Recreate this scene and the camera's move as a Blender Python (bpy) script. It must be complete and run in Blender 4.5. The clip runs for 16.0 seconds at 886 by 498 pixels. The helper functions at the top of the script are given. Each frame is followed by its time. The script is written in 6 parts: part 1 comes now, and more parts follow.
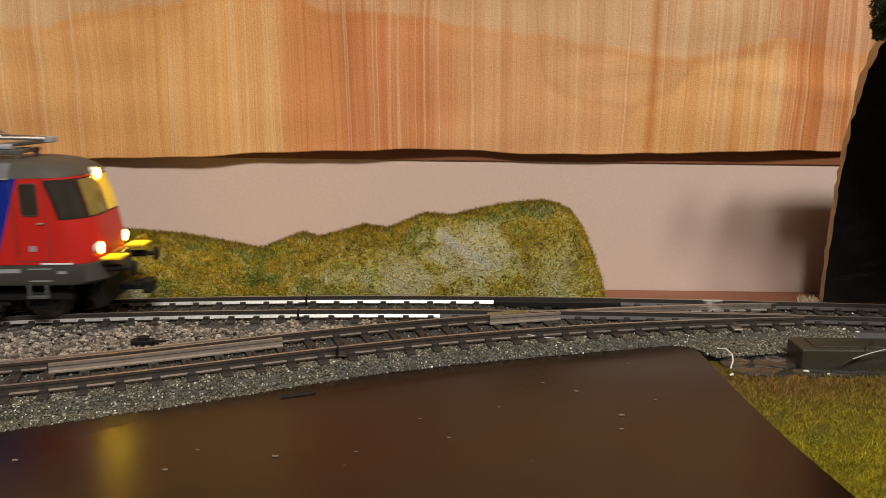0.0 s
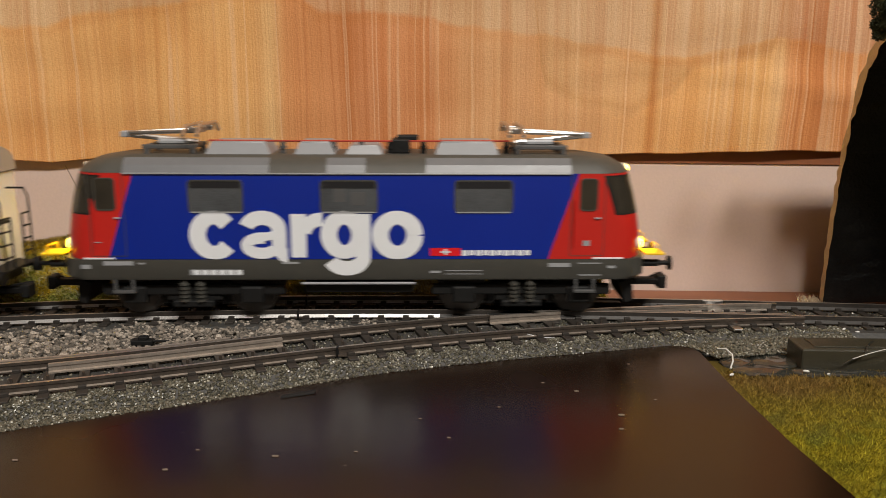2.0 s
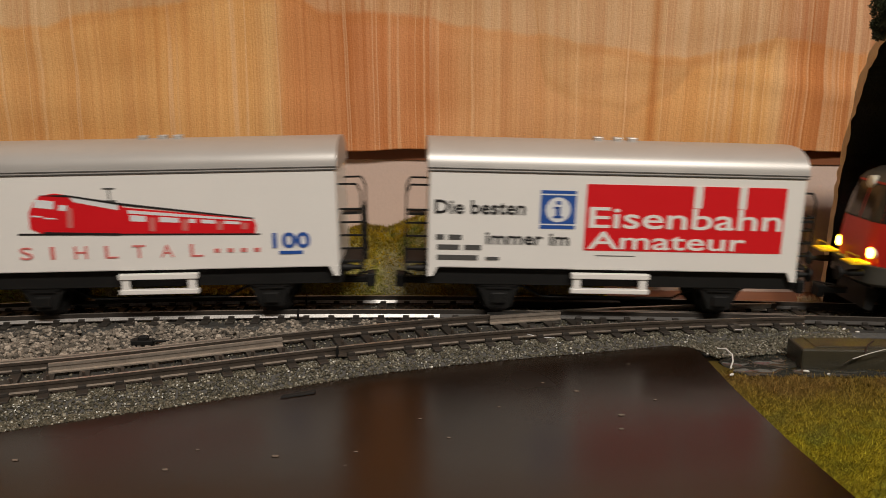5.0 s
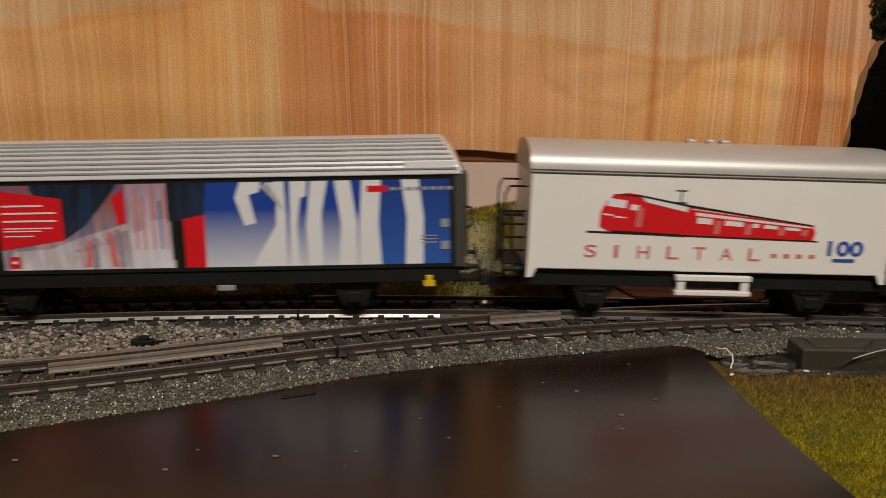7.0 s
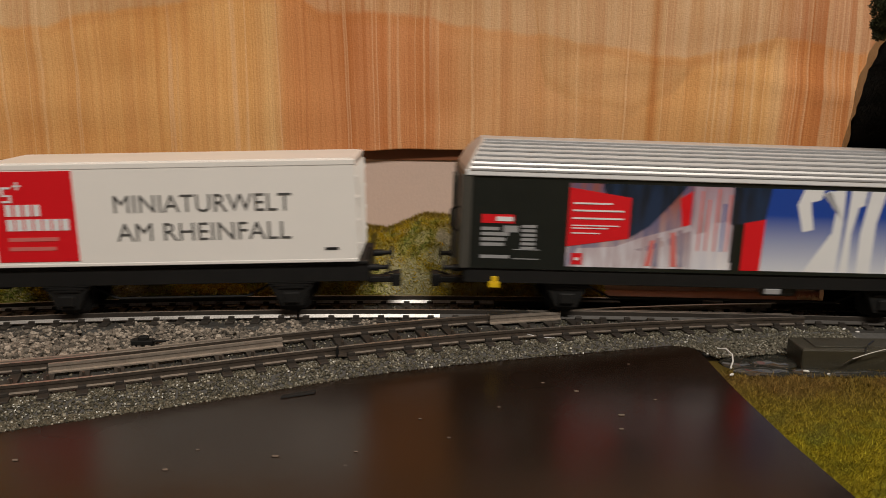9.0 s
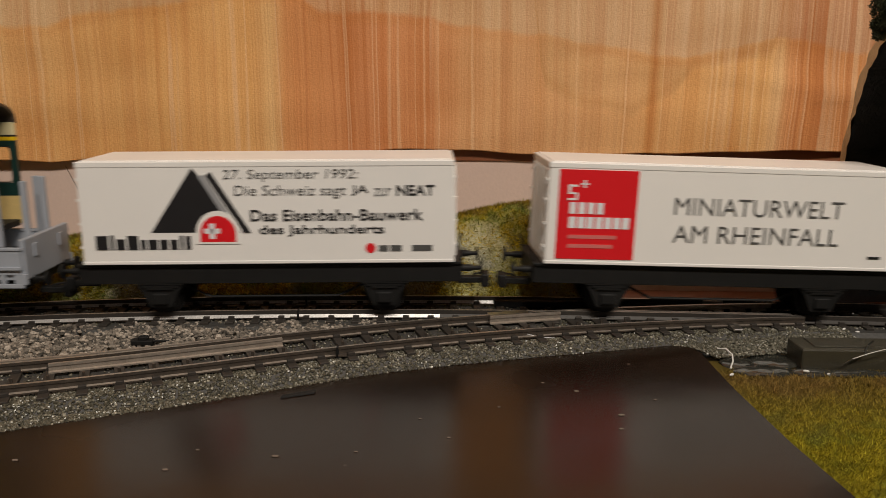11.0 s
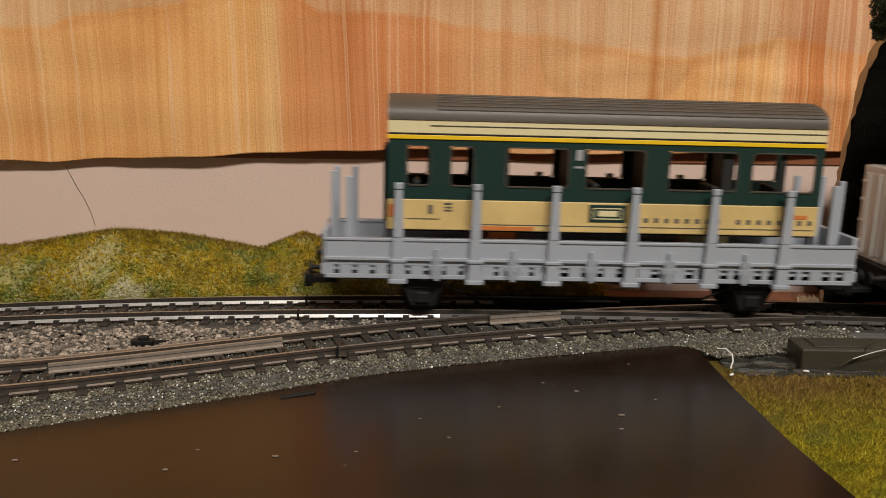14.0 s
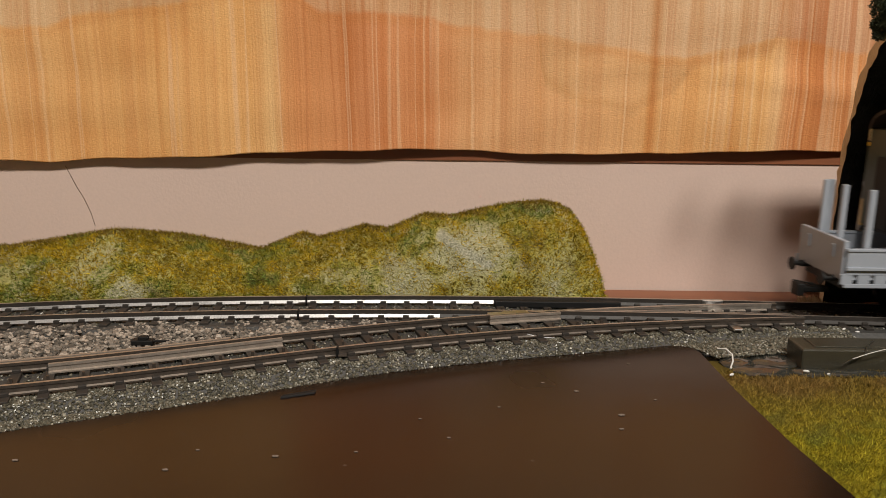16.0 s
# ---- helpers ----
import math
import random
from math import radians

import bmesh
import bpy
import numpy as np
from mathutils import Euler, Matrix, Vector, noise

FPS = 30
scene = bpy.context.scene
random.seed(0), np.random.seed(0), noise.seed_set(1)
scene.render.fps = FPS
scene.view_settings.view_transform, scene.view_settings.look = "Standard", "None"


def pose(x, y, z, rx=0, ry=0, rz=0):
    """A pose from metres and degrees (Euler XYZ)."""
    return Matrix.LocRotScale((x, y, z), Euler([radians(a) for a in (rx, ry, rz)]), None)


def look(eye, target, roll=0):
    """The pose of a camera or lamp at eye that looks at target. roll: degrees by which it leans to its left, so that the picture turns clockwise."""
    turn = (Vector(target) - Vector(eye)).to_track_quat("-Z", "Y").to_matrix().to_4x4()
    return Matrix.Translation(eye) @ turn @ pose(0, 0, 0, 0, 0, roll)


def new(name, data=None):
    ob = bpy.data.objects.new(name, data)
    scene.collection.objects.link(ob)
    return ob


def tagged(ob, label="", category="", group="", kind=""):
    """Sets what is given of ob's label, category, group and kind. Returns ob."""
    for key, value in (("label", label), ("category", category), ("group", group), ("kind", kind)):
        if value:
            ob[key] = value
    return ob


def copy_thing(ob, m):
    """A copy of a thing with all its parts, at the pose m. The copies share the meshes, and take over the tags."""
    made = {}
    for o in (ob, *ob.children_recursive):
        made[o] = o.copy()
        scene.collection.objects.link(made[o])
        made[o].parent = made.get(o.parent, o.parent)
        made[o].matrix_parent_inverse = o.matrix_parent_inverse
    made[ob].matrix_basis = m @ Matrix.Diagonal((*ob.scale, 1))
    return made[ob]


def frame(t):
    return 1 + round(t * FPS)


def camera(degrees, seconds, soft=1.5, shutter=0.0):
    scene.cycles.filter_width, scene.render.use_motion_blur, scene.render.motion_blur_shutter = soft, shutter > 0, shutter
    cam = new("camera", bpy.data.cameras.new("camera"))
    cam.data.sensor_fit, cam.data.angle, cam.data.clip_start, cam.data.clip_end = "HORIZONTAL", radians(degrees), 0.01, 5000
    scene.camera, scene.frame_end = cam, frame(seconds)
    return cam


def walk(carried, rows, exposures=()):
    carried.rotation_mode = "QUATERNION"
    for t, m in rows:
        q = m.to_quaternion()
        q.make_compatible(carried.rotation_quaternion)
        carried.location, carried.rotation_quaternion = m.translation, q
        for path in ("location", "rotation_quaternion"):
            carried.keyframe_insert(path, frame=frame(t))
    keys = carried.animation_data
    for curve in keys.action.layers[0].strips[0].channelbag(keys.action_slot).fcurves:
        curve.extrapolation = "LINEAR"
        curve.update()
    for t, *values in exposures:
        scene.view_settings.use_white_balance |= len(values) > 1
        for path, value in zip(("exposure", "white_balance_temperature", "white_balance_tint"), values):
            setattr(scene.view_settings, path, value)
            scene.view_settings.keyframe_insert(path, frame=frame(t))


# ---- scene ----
MM = 0.001

# ---- camera ----
cam = camera(56.46, 16.0, soft=0.85, shutter=0.55)
EYE = (0.0, 0.0, 0.0725)
AIM = (0.0, 1.0, 0.0725 - math.tan(radians(12.31)))
STILL = look(EYE, AIM, 0.68)
walk(cam, [(0.0, STILL), (16.0, STILL)],
     exposures=[(0.0, 0.0, 6500, 10), (4.0, -0.05, 6550, 10), (5.5, -0.42, 6900, 12), (12.2, -0.40, 6900, 12), (13.5, 0.0, 6700, 11), (16.0, 0.04, 6550, 10)])

# ---- light ----
world = bpy.data.worlds.new("room_air")
world.use_nodes = True
world.node_tree.nodes["Background"].inputs[0].default_value = (1.0, 0.85, 0.7, 1)
world.node_tree.nodes["Background"].inputs[1].default_value = 0.05
scene.world = world


def lamp(name, eye, target, size, watts, colour):
    data = bpy.data.lights.new(name, "AREA")
    data.shape, data.size, data.energy, data.color = "DISK", size, watts, colour
    ob = new(name, data)
    ob.matrix_world = look(eye, target)
    return ob


# the three bulbs of the room's ceiling lamp, behind the viewer
for x, watts in ((0.04, 8.8), (0.34, 8.8), (0.62, 8.6)):
    lamp("ceiling_bulb", (x, -0.70, 1.20), (0.0, 0.25, 0.0), 0.16, watts, (1.0, 0.945, 0.86))


# ---- materials ----
def mat(name, colour, rough=0.5, metal=0.0, vary=0.12, scale=300.0, bump=0.0, fine=3000.0, glow=0.0, spec=0.5, coat=0.0):
    """A painted, moulded or metal surface, with blotches and fine grain."""
    m = bpy.data.materials.new(name)
    m.use_nodes = True
    nt = m.node_tree
    b = nt.nodes["Principled BSDF"]
    tc = nt.nodes.new("ShaderNodeTexCoord")
    n1, n2 = nt.nodes.new("ShaderNodeTexNoise"), nt.nodes.new("ShaderNodeTexNoise")
    n1.inputs["Scale"].default_value, n1.inputs["Detail"].default_value = scale, 5
    n2.inputs["Scale"].default_value, n2.inputs["Detail"].default_value = fine, 3
    for n in (n1, n2):
        nt.links.new(tc.outputs["Object"], n.inputs["Vector"])
    add = nt.nodes.new("ShaderNodeMath")
    add.operation = "ADD"
    nt.links.new(n1.outputs[0], add.inputs[0])
    nt.links.new(n2.outputs[0], add.inputs[1])
    rmp = nt.nodes.new("ShaderNodeMapRange")
    rmp.inputs["From Min"].default_value, rmp.inputs["From Max"].default_value = 0.6, 1.4
    nt.links.new(add.outputs[0], rmp.inputs["Value"])
    mix = nt.nodes.new("ShaderNodeMix")
    mix.data_type = "RGBA"
    lo = [max(0.0, c * (1 - vary)) for c in colour]
    hi = [min(1.0, c * (1 + vary)) for c in colour]
    mix.inputs["A"].default_value, mix.inputs["B"].default_value = (*lo, 1), (*hi, 1)
    nt.links.new(rmp.outputs[0], mix.inputs["Factor"])
    nt.links.new(mix.outputs["Result"], b.inputs["Base Color"])
    rr = nt.nodes.new("ShaderNodeMapRange")
    rr.inputs["To Min"].default_value, rr.inputs["To Max"].default_value = max(0.02, rough - 0.07), min(1, rough + 0.07)
    nt.links.new(n1.outputs[0], rr.inputs["Value"])
    nt.links.new(rr.outputs[0], b.inputs["Roughness"])
    b.inputs["Metallic"].default_value = metal
    b.inputs["Specular IOR Level"].default_value = spec
    b.inputs["Coat Weight"].default_value = coat
    if glow:
        b.inputs["Emission Color"].default_value = (*colour, 1)
        b.inputs["Emission Strength"].default_value = glow
    if bump:
        bp = nt.nodes.new("ShaderNodeBump")
        bp.inputs["Strength"].default_value, bp.inputs["Distance"].default_value = bump, 0.0004
        nt.links.new(n2.outputs[0], bp.inputs["Height"])
        nt.links.new(bp.outputs[0], b.inputs["Normal"])
    return m


def ramp(nt, source, stops, mode="LINEAR"):
    r = nt.nodes.new("ShaderNodeValToRGB")
    r.color_ramp.interpolation = mode
    el = r.color_ramp.elements
    while len(el) < len(stops):
        el.new(0.5)
    for e, (p, c) in zip(el, stops):
        e.position, e.color = p, (*c, 1) if len(c) == 3 else (c[0], c[0], c[0], 1)
    nt.links.new(source, r.inputs[0])
    return r.outputs[0]


def nodes_of(name):
    m = bpy.data.materials.new(name)
    m.use_nodes = True
    return m, m.node_tree, m.node_tree.nodes["Principled BSDF"]


def noise_at(nt, vec, scale, detail=4.0, stretch=(1, 1, 1), shift=(0, 0, 0), rough=0.5):
    mp = nt.nodes.new("ShaderNodeMapping")
    mp.inputs["Scale"].default_value, mp.inputs["Location"].default_value = stretch, shift
    nt.links.new(vec, mp.inputs["Vector"])
    n = nt.nodes.new("ShaderNodeTexNoise")
    n.inputs["Scale"].default_value, n.inputs["Detail"].default_value = scale, detail
    n.inputs["Roughness"].default_value = rough
    nt.links.new(mp.outputs[0], n.inputs["Vector"])
    return n.outputs[0]


def blend(nt, f, a, b, how="MIX"):
    x = nt.nodes.new("ShaderNodeMix")
    x.data_type, x.blend_type = "RGBA", how
    for sock, v in ((x.inputs["Factor"], f), (x.inputs["A"], a), (x.inputs["B"], b)):
        if isinstance(v, (int, float)):
            sock.default_value = v
        elif isinstance(v, tuple):
            sock.default_value = (*v, 1)
        else:
            nt.links.new(v, sock)
    return x.outputs["Result"]


def arith(nt, op, a, b=0.0):
    x = nt.nodes.new("ShaderNodeMath")
    x.operation = op
    for i, v in enumerate((a, b)):
        if isinstance(v, (int, float)):
            x.inputs[i].default_value = v
        else:
            nt.links.new(v, x.inputs[i])
    return x.outputs[0]


def bumped(nt, b, height, strength, distance):
    bp = nt.nodes.new("ShaderNodeBump")
    bp.inputs["Strength"].default_value, bp.inputs["Distance"].default_value = strength, distance
    nt.links.new(height, bp.inputs["Height"])
    nt.links.new(bp.outputs[0], b.inputs["Normal"])


def curtain_material():
    """Cloth printed with upright brush streaks under broad washes of tan and orange."""
    m, nt, b = nodes_of("printed_curtain_cloth")
    co = nt.nodes.new("ShaderNodeTexCoord").outputs["Object"]
    sep = nt.nodes.new("ShaderNodeSeparateXYZ")
    nt.links.new(co, sep.inputs[0])
    x01 = arith(nt, "ADD", arith(nt, "MULTIPLY", sep.outputs[0], 1 / 0.36), 0.5)
    z01 = arith(nt, "MULTIPLY", arith(nt, "ADD", sep.outputs[2], -0.040), 1 / 0.064)
    # the streaks lean and waver a little on their way up
    sway = arith(nt, "MULTIPLY", arith(nt, "ADD", noise_at(nt, co, 26, 2, (1, 0, 0.5)), -0.5), 0.005)
    tilt = arith(nt, "MULTIPLY", sep.outputs[2], 0.012)
    lean = nt.nodes.new("ShaderNodeCombineXYZ")
    nt.links.new(arith(nt, "ADD", arith(nt, "ADD", sep.outputs[0], sway), tilt), lean.inputs[0])
    nt.links.new(sep.outputs[2], lean.inputs[2])
    lv = lean.outputs[0]

    def line_of(scale, seed, width, long=0.006):
        """Thin upright lines where a stretched noise crosses its middle."""
        n = noise_at(nt, lv, scale, 2.5, (1, 0, long), (seed, 0, seed), 0.6)
        k = arith(nt, "SUBTRACT", 1.0, arith(nt, "MULTIPLY", arith(nt, "ABSOLUTE", arith(nt, "ADD", n, -0.5)), width))
        nt.nodes[-1].use_clamp = True
        return k

    def step_of(value, edge, hard):
        k = arith(nt, "MULTIPLY", arith(nt, "SUBTRACT", value, edge), hard)
        k = arith(nt, "ADD", k, 0.5)
        nt.nodes[-1].use_clamp = True
        return k

    # broad colour bands across the width
    band = ramp(nt, x01, [(0.0, (0.66, 0.37, 0.16)), (0.17, (0.69, 0.39, 0.16)), (0.305, (0.69, 0.39, 0.16)), (0.325, (0.72, 0.47, 0.23)),
                          (0.338, (0.62, 0.29, 0.12)), (0.42, (0.59, 0.26, 0.12)), (0.49, (0.60, 0.27, 0.12)), (0.52, (0.65, 0.36, 0.18)),
                          (0.62, (0.67, 0.38, 0.19)), (0.74, (0.72, 0.41, 0.18)), (0.825, (0.72, 0.42, 0.18)), (0.838, (0.76, 0.53, 0.30)),
                          (0.85, (0.66, 0.32, 0.14)), (1.0, (0.62, 0.28, 0.12))])
    pale = ramp(nt, x01, [(0.0, (0.60, 0.40, 0.23)), (0.30, (0.59, 0.37, 0.20)), (0.36, (0.60, 0.34, 0.19)),
                          (0.52, (0.60, 0.39, 0.23)), (0.82, (0.62, 0.41, 0.25)), (0.86, (0.58, 0.33, 0.20)), (1.0, (0.55, 0.31, 0.18))])
    # height of the edge where the pale upper wash begins
    edge = ramp(nt, x01, [(0.0, (0.72,)), (0.10, (0.72,)), (0.13, (0.78,)), (0.22, (0.84,)), (0.28, (0.92,)), (0.35, (0.91,)), (0.37, (0.82,)),
                          (0.49, (0.79,)), (0.52, (0.74,)), (0.60, (0.69,)), (0.68, (0.63,)), (0.74, (0.585,)), (0.80, (0.66,)), (0.835, (0.70,)), (1.0, (0.55,))])
    wob = arith(nt, "MULTIPLY", arith(nt, "ADD", noise_at(nt, co, 95, 4), -0.5), 0.085)
    zw = arith(nt, "ADD", z01, wob)
    over = step_of(zw, edge, 38.0)
    # a second wash of dull tan that ends in a slanting edge
    low = ramp(nt, x01, [(0.0, (1.0,)), (0.585, (1.0,)), (0.60, (0.43,)), (0.64, (0.30,)), (0.69, (0.27,)), (0.735, (0.40,)), (0.75, (0.515,)), (0.80, (0.57,)), (0.83, (0.60,)), (0.84, (1.0,))])
    tan = arith(nt, "MULTIPLY", step_of(zw, low, 22.0), arith(nt, "SUBTRACT", 1.0, over))
    rim = arith(nt, "SUBTRACT", 1.0, arith(nt, "MULTIPLY", arith(nt, "ABSOLUTE", arith(nt, "SUBTRACT", zw, arith(nt, "ADD", edge, -0.03))), 22.0))
    nt.nodes[-1].use_clamp = True
    rim2 = arith(nt, "SUBTRACT", 1.0, arith(nt, "MULTIPLY", arith(nt, "ABSOLUTE", arith(nt, "SUBTRACT", zw, arith(nt, "ADD", low, 0.035))), 20.0))
    nt.nodes[-1].use_clamp = True
    base = blend(nt, over, band, pale)
    base = blend(nt, arith(nt, "MULTIPLY", tan, 0.65), base, (0.60, 0.36, 0.18))
    base = blend(nt, arith(nt, "MULTIPLY", arith(nt, "MULTIPLY", rim, noise_at(nt, co, 30, 2)), 0.55), base, (0.52, 0.22, 0.07))
    base = blend(nt, arith(nt, "MULTIPLY", rim2, 0.35), base, (0.53, 0.27, 0.10))
    # streaks of several widths, dark rust lines and pale threads
    wide = ramp(nt, noise_at(nt, lv, 70, 4, (1, 0, 0.012), (0.7, 0, 0)), [(0.34, (0.86, 0.72, 0.58)), (0.46, (1, 1, 1)), (0.58, (1.05, 1.08, 1.12)), (0.67, (0.95, 0.86, 0.76))])
    base = blend(nt, 0.85, base, wide, "MULTIPLY")
    mid = ramp(nt, noise_at(nt, lv, 330, 5, (1, 0, 0.008), (0.2, 0, 0), 0.75), [(0.33, (0.84, 0.70, 0.58)), (0.45, (0.99, 0.96, 0.93)), (0.55, (1.01, 1.03, 1.05)), (0.66, (1.06, 1.14, 1.20))])
    base = blend(nt, 0.65, base, mid, "MULTIPLY")
    # where the rust lines crowd together
    crowd = ramp(nt, x01, [(0.0, (0.45,)), (0.30, (0.45,)), (0.34, (1.0,)), (0.50, (0.9,)), (0.53, (0.40,)), (0.82, (0.45,)), (0.85, (1.0,)), (1.0, (1.0,))])
    for scale, seed, width, dark in ((60, 0.31, 60, 0.50), (150, 0.77, 44, 0.42), (420, 1.3, 26, 0.34)):
        k = arith(nt, "MULTIPLY", line_of(scale, seed, width), arith(nt, "MULTIPLY", crowd, dark))
        base = blend(nt, k, base, (0.46, 0.16, 0.055))
    k = arith(nt, "MULTIPLY", line_of(75, 2.1, 60), 0.4)
    base = blend(nt, k, base, (0.80, 0.60, 0.40))
    blot = ramp(nt, noise_at(nt, co, 24, 4, (1, 1, 1.3), (0.11, 0, 0.3)), [(0.36, (0.91, 0.84, 0.76)), (0.5, (1, 1, 1)), (0.66, (1.06, 1.08, 1.1))])
    base = blend(nt, 0.7, base, blot, "MULTIPLY")
    base = blend(nt, 1.0, base, (1.07, 1.03, 0.96), "MULTIPLY")
    # open weave
    wv = noise_at(nt, co, 2300, 1, (1, 0, 0.35))
    wh = noise_at(nt, co, 2300, 1, (0.35, 0, 1))
    weave = arith(nt, "ADD", wv, wh)
    base = blend(nt, 0.28, base, ramp(nt, arith(nt, "MULTIPLY", weave, 0.5), [(0.40, (0.80, 0.72, 0.64)), (0.52, (1.0, 1.0, 1.0)), (0.6, (1.08, 1.1, 1.12))]), "MULTIPLY")
    nt.links.new(base, b.inputs["Base Color"])
    b.inputs["Roughness"].default_value = 0.9
    b.inputs["Specular IOR Level"].default_value = 0.15
    bumped(nt, b, weave, 0.35, 0.0003)
    return m


def see_through(nt, b, colour, share=0.5):
    """Thin fibres let part of the light through."""
    tr, mx = nt.nodes.new("ShaderNodeBsdfTranslucent"), nt.nodes.new("ShaderNodeMixShader")
    mx.inputs[0].default_value = share
    nt.links.new(colour, tr.inputs["Color"])
    nt.links.new(b.outputs[0], mx.inputs[1])
    nt.links.new(tr.outputs[0], mx.inputs[2])
    nt.links.new(mx.outputs[0], nt.nodes["Material Output"].inputs["Surface"])


def grass_material(name, dry=0.0):
    m, nt, b = nodes_of(name)
    co = nt.nodes.new("ShaderNodeTexCoord").outputs["Object"]
    isl = nt.nodes.new("ShaderNodeNewGeometry").outputs["Random Per Island"]
    big = noise_at(nt, co, 55, 4, shift=(0.2, 0.1, 0))
    mid = noise_at(nt, co, 190, 3)
    col = ramp(nt, arith(nt, "ADD", arith(nt, "MULTIPLY", big, 0.62), arith(nt, "MULTIPLY", mid, 0.38)),
               [(0.30, (0.13, 0.10, 0.012)), (0.41, (0.28, 0.22, 0.018)), (0.48, (0.47, 0.35, 0.022)),
                (0.54, (0.30, 0.29, 0.04)), (0.60, (0.16, 0.23, 0.06)), (0.66, (0.42, 0.40, 0.17))])
    if dry:
        sep = nt.nodes.new("ShaderNodeSeparateXYZ")
        nt.links.new(co, sep.inputs[0])
        far = arith(nt, "MULTIPLY", arith(nt, "ADD", sep.outputs[1], -0.172), 30.0)
        nt.nodes[-1].use_clamp = True
        far = arith(nt, "ADD", far, arith(nt, "MULTIPLY", arith(nt, "ADD", big, -0.5), 1.5))
        nt.nodes[-1].use_clamp = True
        col = blend(nt, far, blend(nt, 0.6, col, (0.40, 0.40, 0.05)), (0.30, 0.21, 0.075))
    lift = 1.0
    tone = ramp(nt, isl, [(0.0, (0.30 * lift, 0.27 * lift, 0.18 * lift)), (0.35, (0.95 * lift, 0.92 * lift, 0.8 * lift)), (0.75, (1.35 * lift, 1.32 * lift, 1.15 * lift)), (1.0, (2.0 * lift, 1.9 * lift, 1.6 * lift))])
    fibre = blend(nt, 1.0, col, tone, "MULTIPLY")
    nt.links.new(fibre, b.inputs["Base Color"])
    b.inputs["Roughness"].default_value = 0.8
    b.inputs["Specular IOR Level"].default_value = 0.2
    see_through(nt, b, fibre)
    return m


def hill_material():
    m, nt, b = nodes_of("moss_and_rock_mat")
    co = nt.nodes.new("ShaderNodeTexCoord").outputs["Object"]
    big, mid, fine = noise_at(nt, co, 60, 4), noise_at(nt, co, 260, 4), noise_at(nt, co, 1500, 3)
    col = ramp(nt, arith(nt, "ADD", arith(nt, "MULTIPLY", big, 0.5), arith(nt, "MULTIPLY", mid, 0.5)),
               [(0.34, (0.17, 0.13, 0.025)), (0.46, (0.32, 0.28, 0.05)), (0.55, (0.36, 0.33, 0.10)), (0.64, (0.44, 0.42, 0.24))])
    rock = ramp(nt, fine, [(0.3, (0.16, 0.155, 0.095)), (0.5, (0.29, 0.28, 0.19)), (0.7, (0.46, 0.445, 0.34))])
    attr = nt.nodes.new("ShaderNodeAttribute")
    attr.attribute_name = "rock"
    nt.links.new(blend(nt, attr.outputs["Fac"], col, rock), b.inputs["Base Color"])
    b.inputs["Roughness"].default_value = 0.85
    bumped(nt, b, arith(nt, "ADD", fine, mid), 0.7, 0.0012)
    return m


def stone_material(name, stops, rough=0.75, thin=False):
    m, nt, b = nodes_of(name)
    isl = nt.nodes.new("ShaderNodeNewGeometry").outputs["Random Per Island"]
    co = nt.nodes.new("ShaderNodeTexCoord").outputs["Object"]
    col = ramp(nt, isl, stops)
    sp = ramp(nt, noise_at(nt, co, 3500, 2), [(0.3, (0.75, 0.75, 0.75)), (0.7, (1.2, 1.2, 1.2))])
    tint = blend(nt, 1.0, col, sp, "MULTIPLY")
    nt.links.new(tint, b.inputs["Base Color"])
    b.inputs["Roughness"].default_value = rough
    if thin:
        see_through(nt, b, tint)
    return m


def board_material():
    m, nt, b = nodes_of("glossy_brown_board")
    co = nt.nodes.new("ShaderNodeTexCoord").outputs["Object"]
    col = ramp(nt, noise_at(nt, co, 30, 5), [(0.3, (0.0085, 0.0036, 0.0014)), (0.7, (0.013, 0.0056, 0.0022))])
    dust = ramp(nt, noise_at(nt, co, 700, 2), [(0.70, (0,)), (0.76, (1,))])
    nt.links.new(blend(nt, arith(nt, "MULTIPLY", dust, 0.25), col, (0.20, 0.15, 0.12)), b.inputs["Base Color"])
    nt.links.new(ramp(nt, noise_at(nt, co, 14, 3), [(0.3, (0.21,)), (0.7, (0.29,))]), b.inputs["Roughness"])
    b.inputs["Specular IOR Level"].default_value = 0.50
    bumped(nt, b, noise_at(nt, co, 60, 2), 0.06, 0.002)
    return m


def wood_material(name, dark, light):
    m, nt, b = nodes_of(name)
    co = nt.nodes.new("ShaderNodeTexCoord").outputs["Object"]
    g = noise_at(nt, co, 60, 6, (0.08, 1, 1), rough=0.65)
    nt.links.new(ramp(nt, g, [(0.3, dark), (0.7, light)]), b.inputs["Base Color"])
    b.inputs["Roughness"].default_value = 0.45
    bumped(nt, b, g, 0.1, 0.0005)
    return m


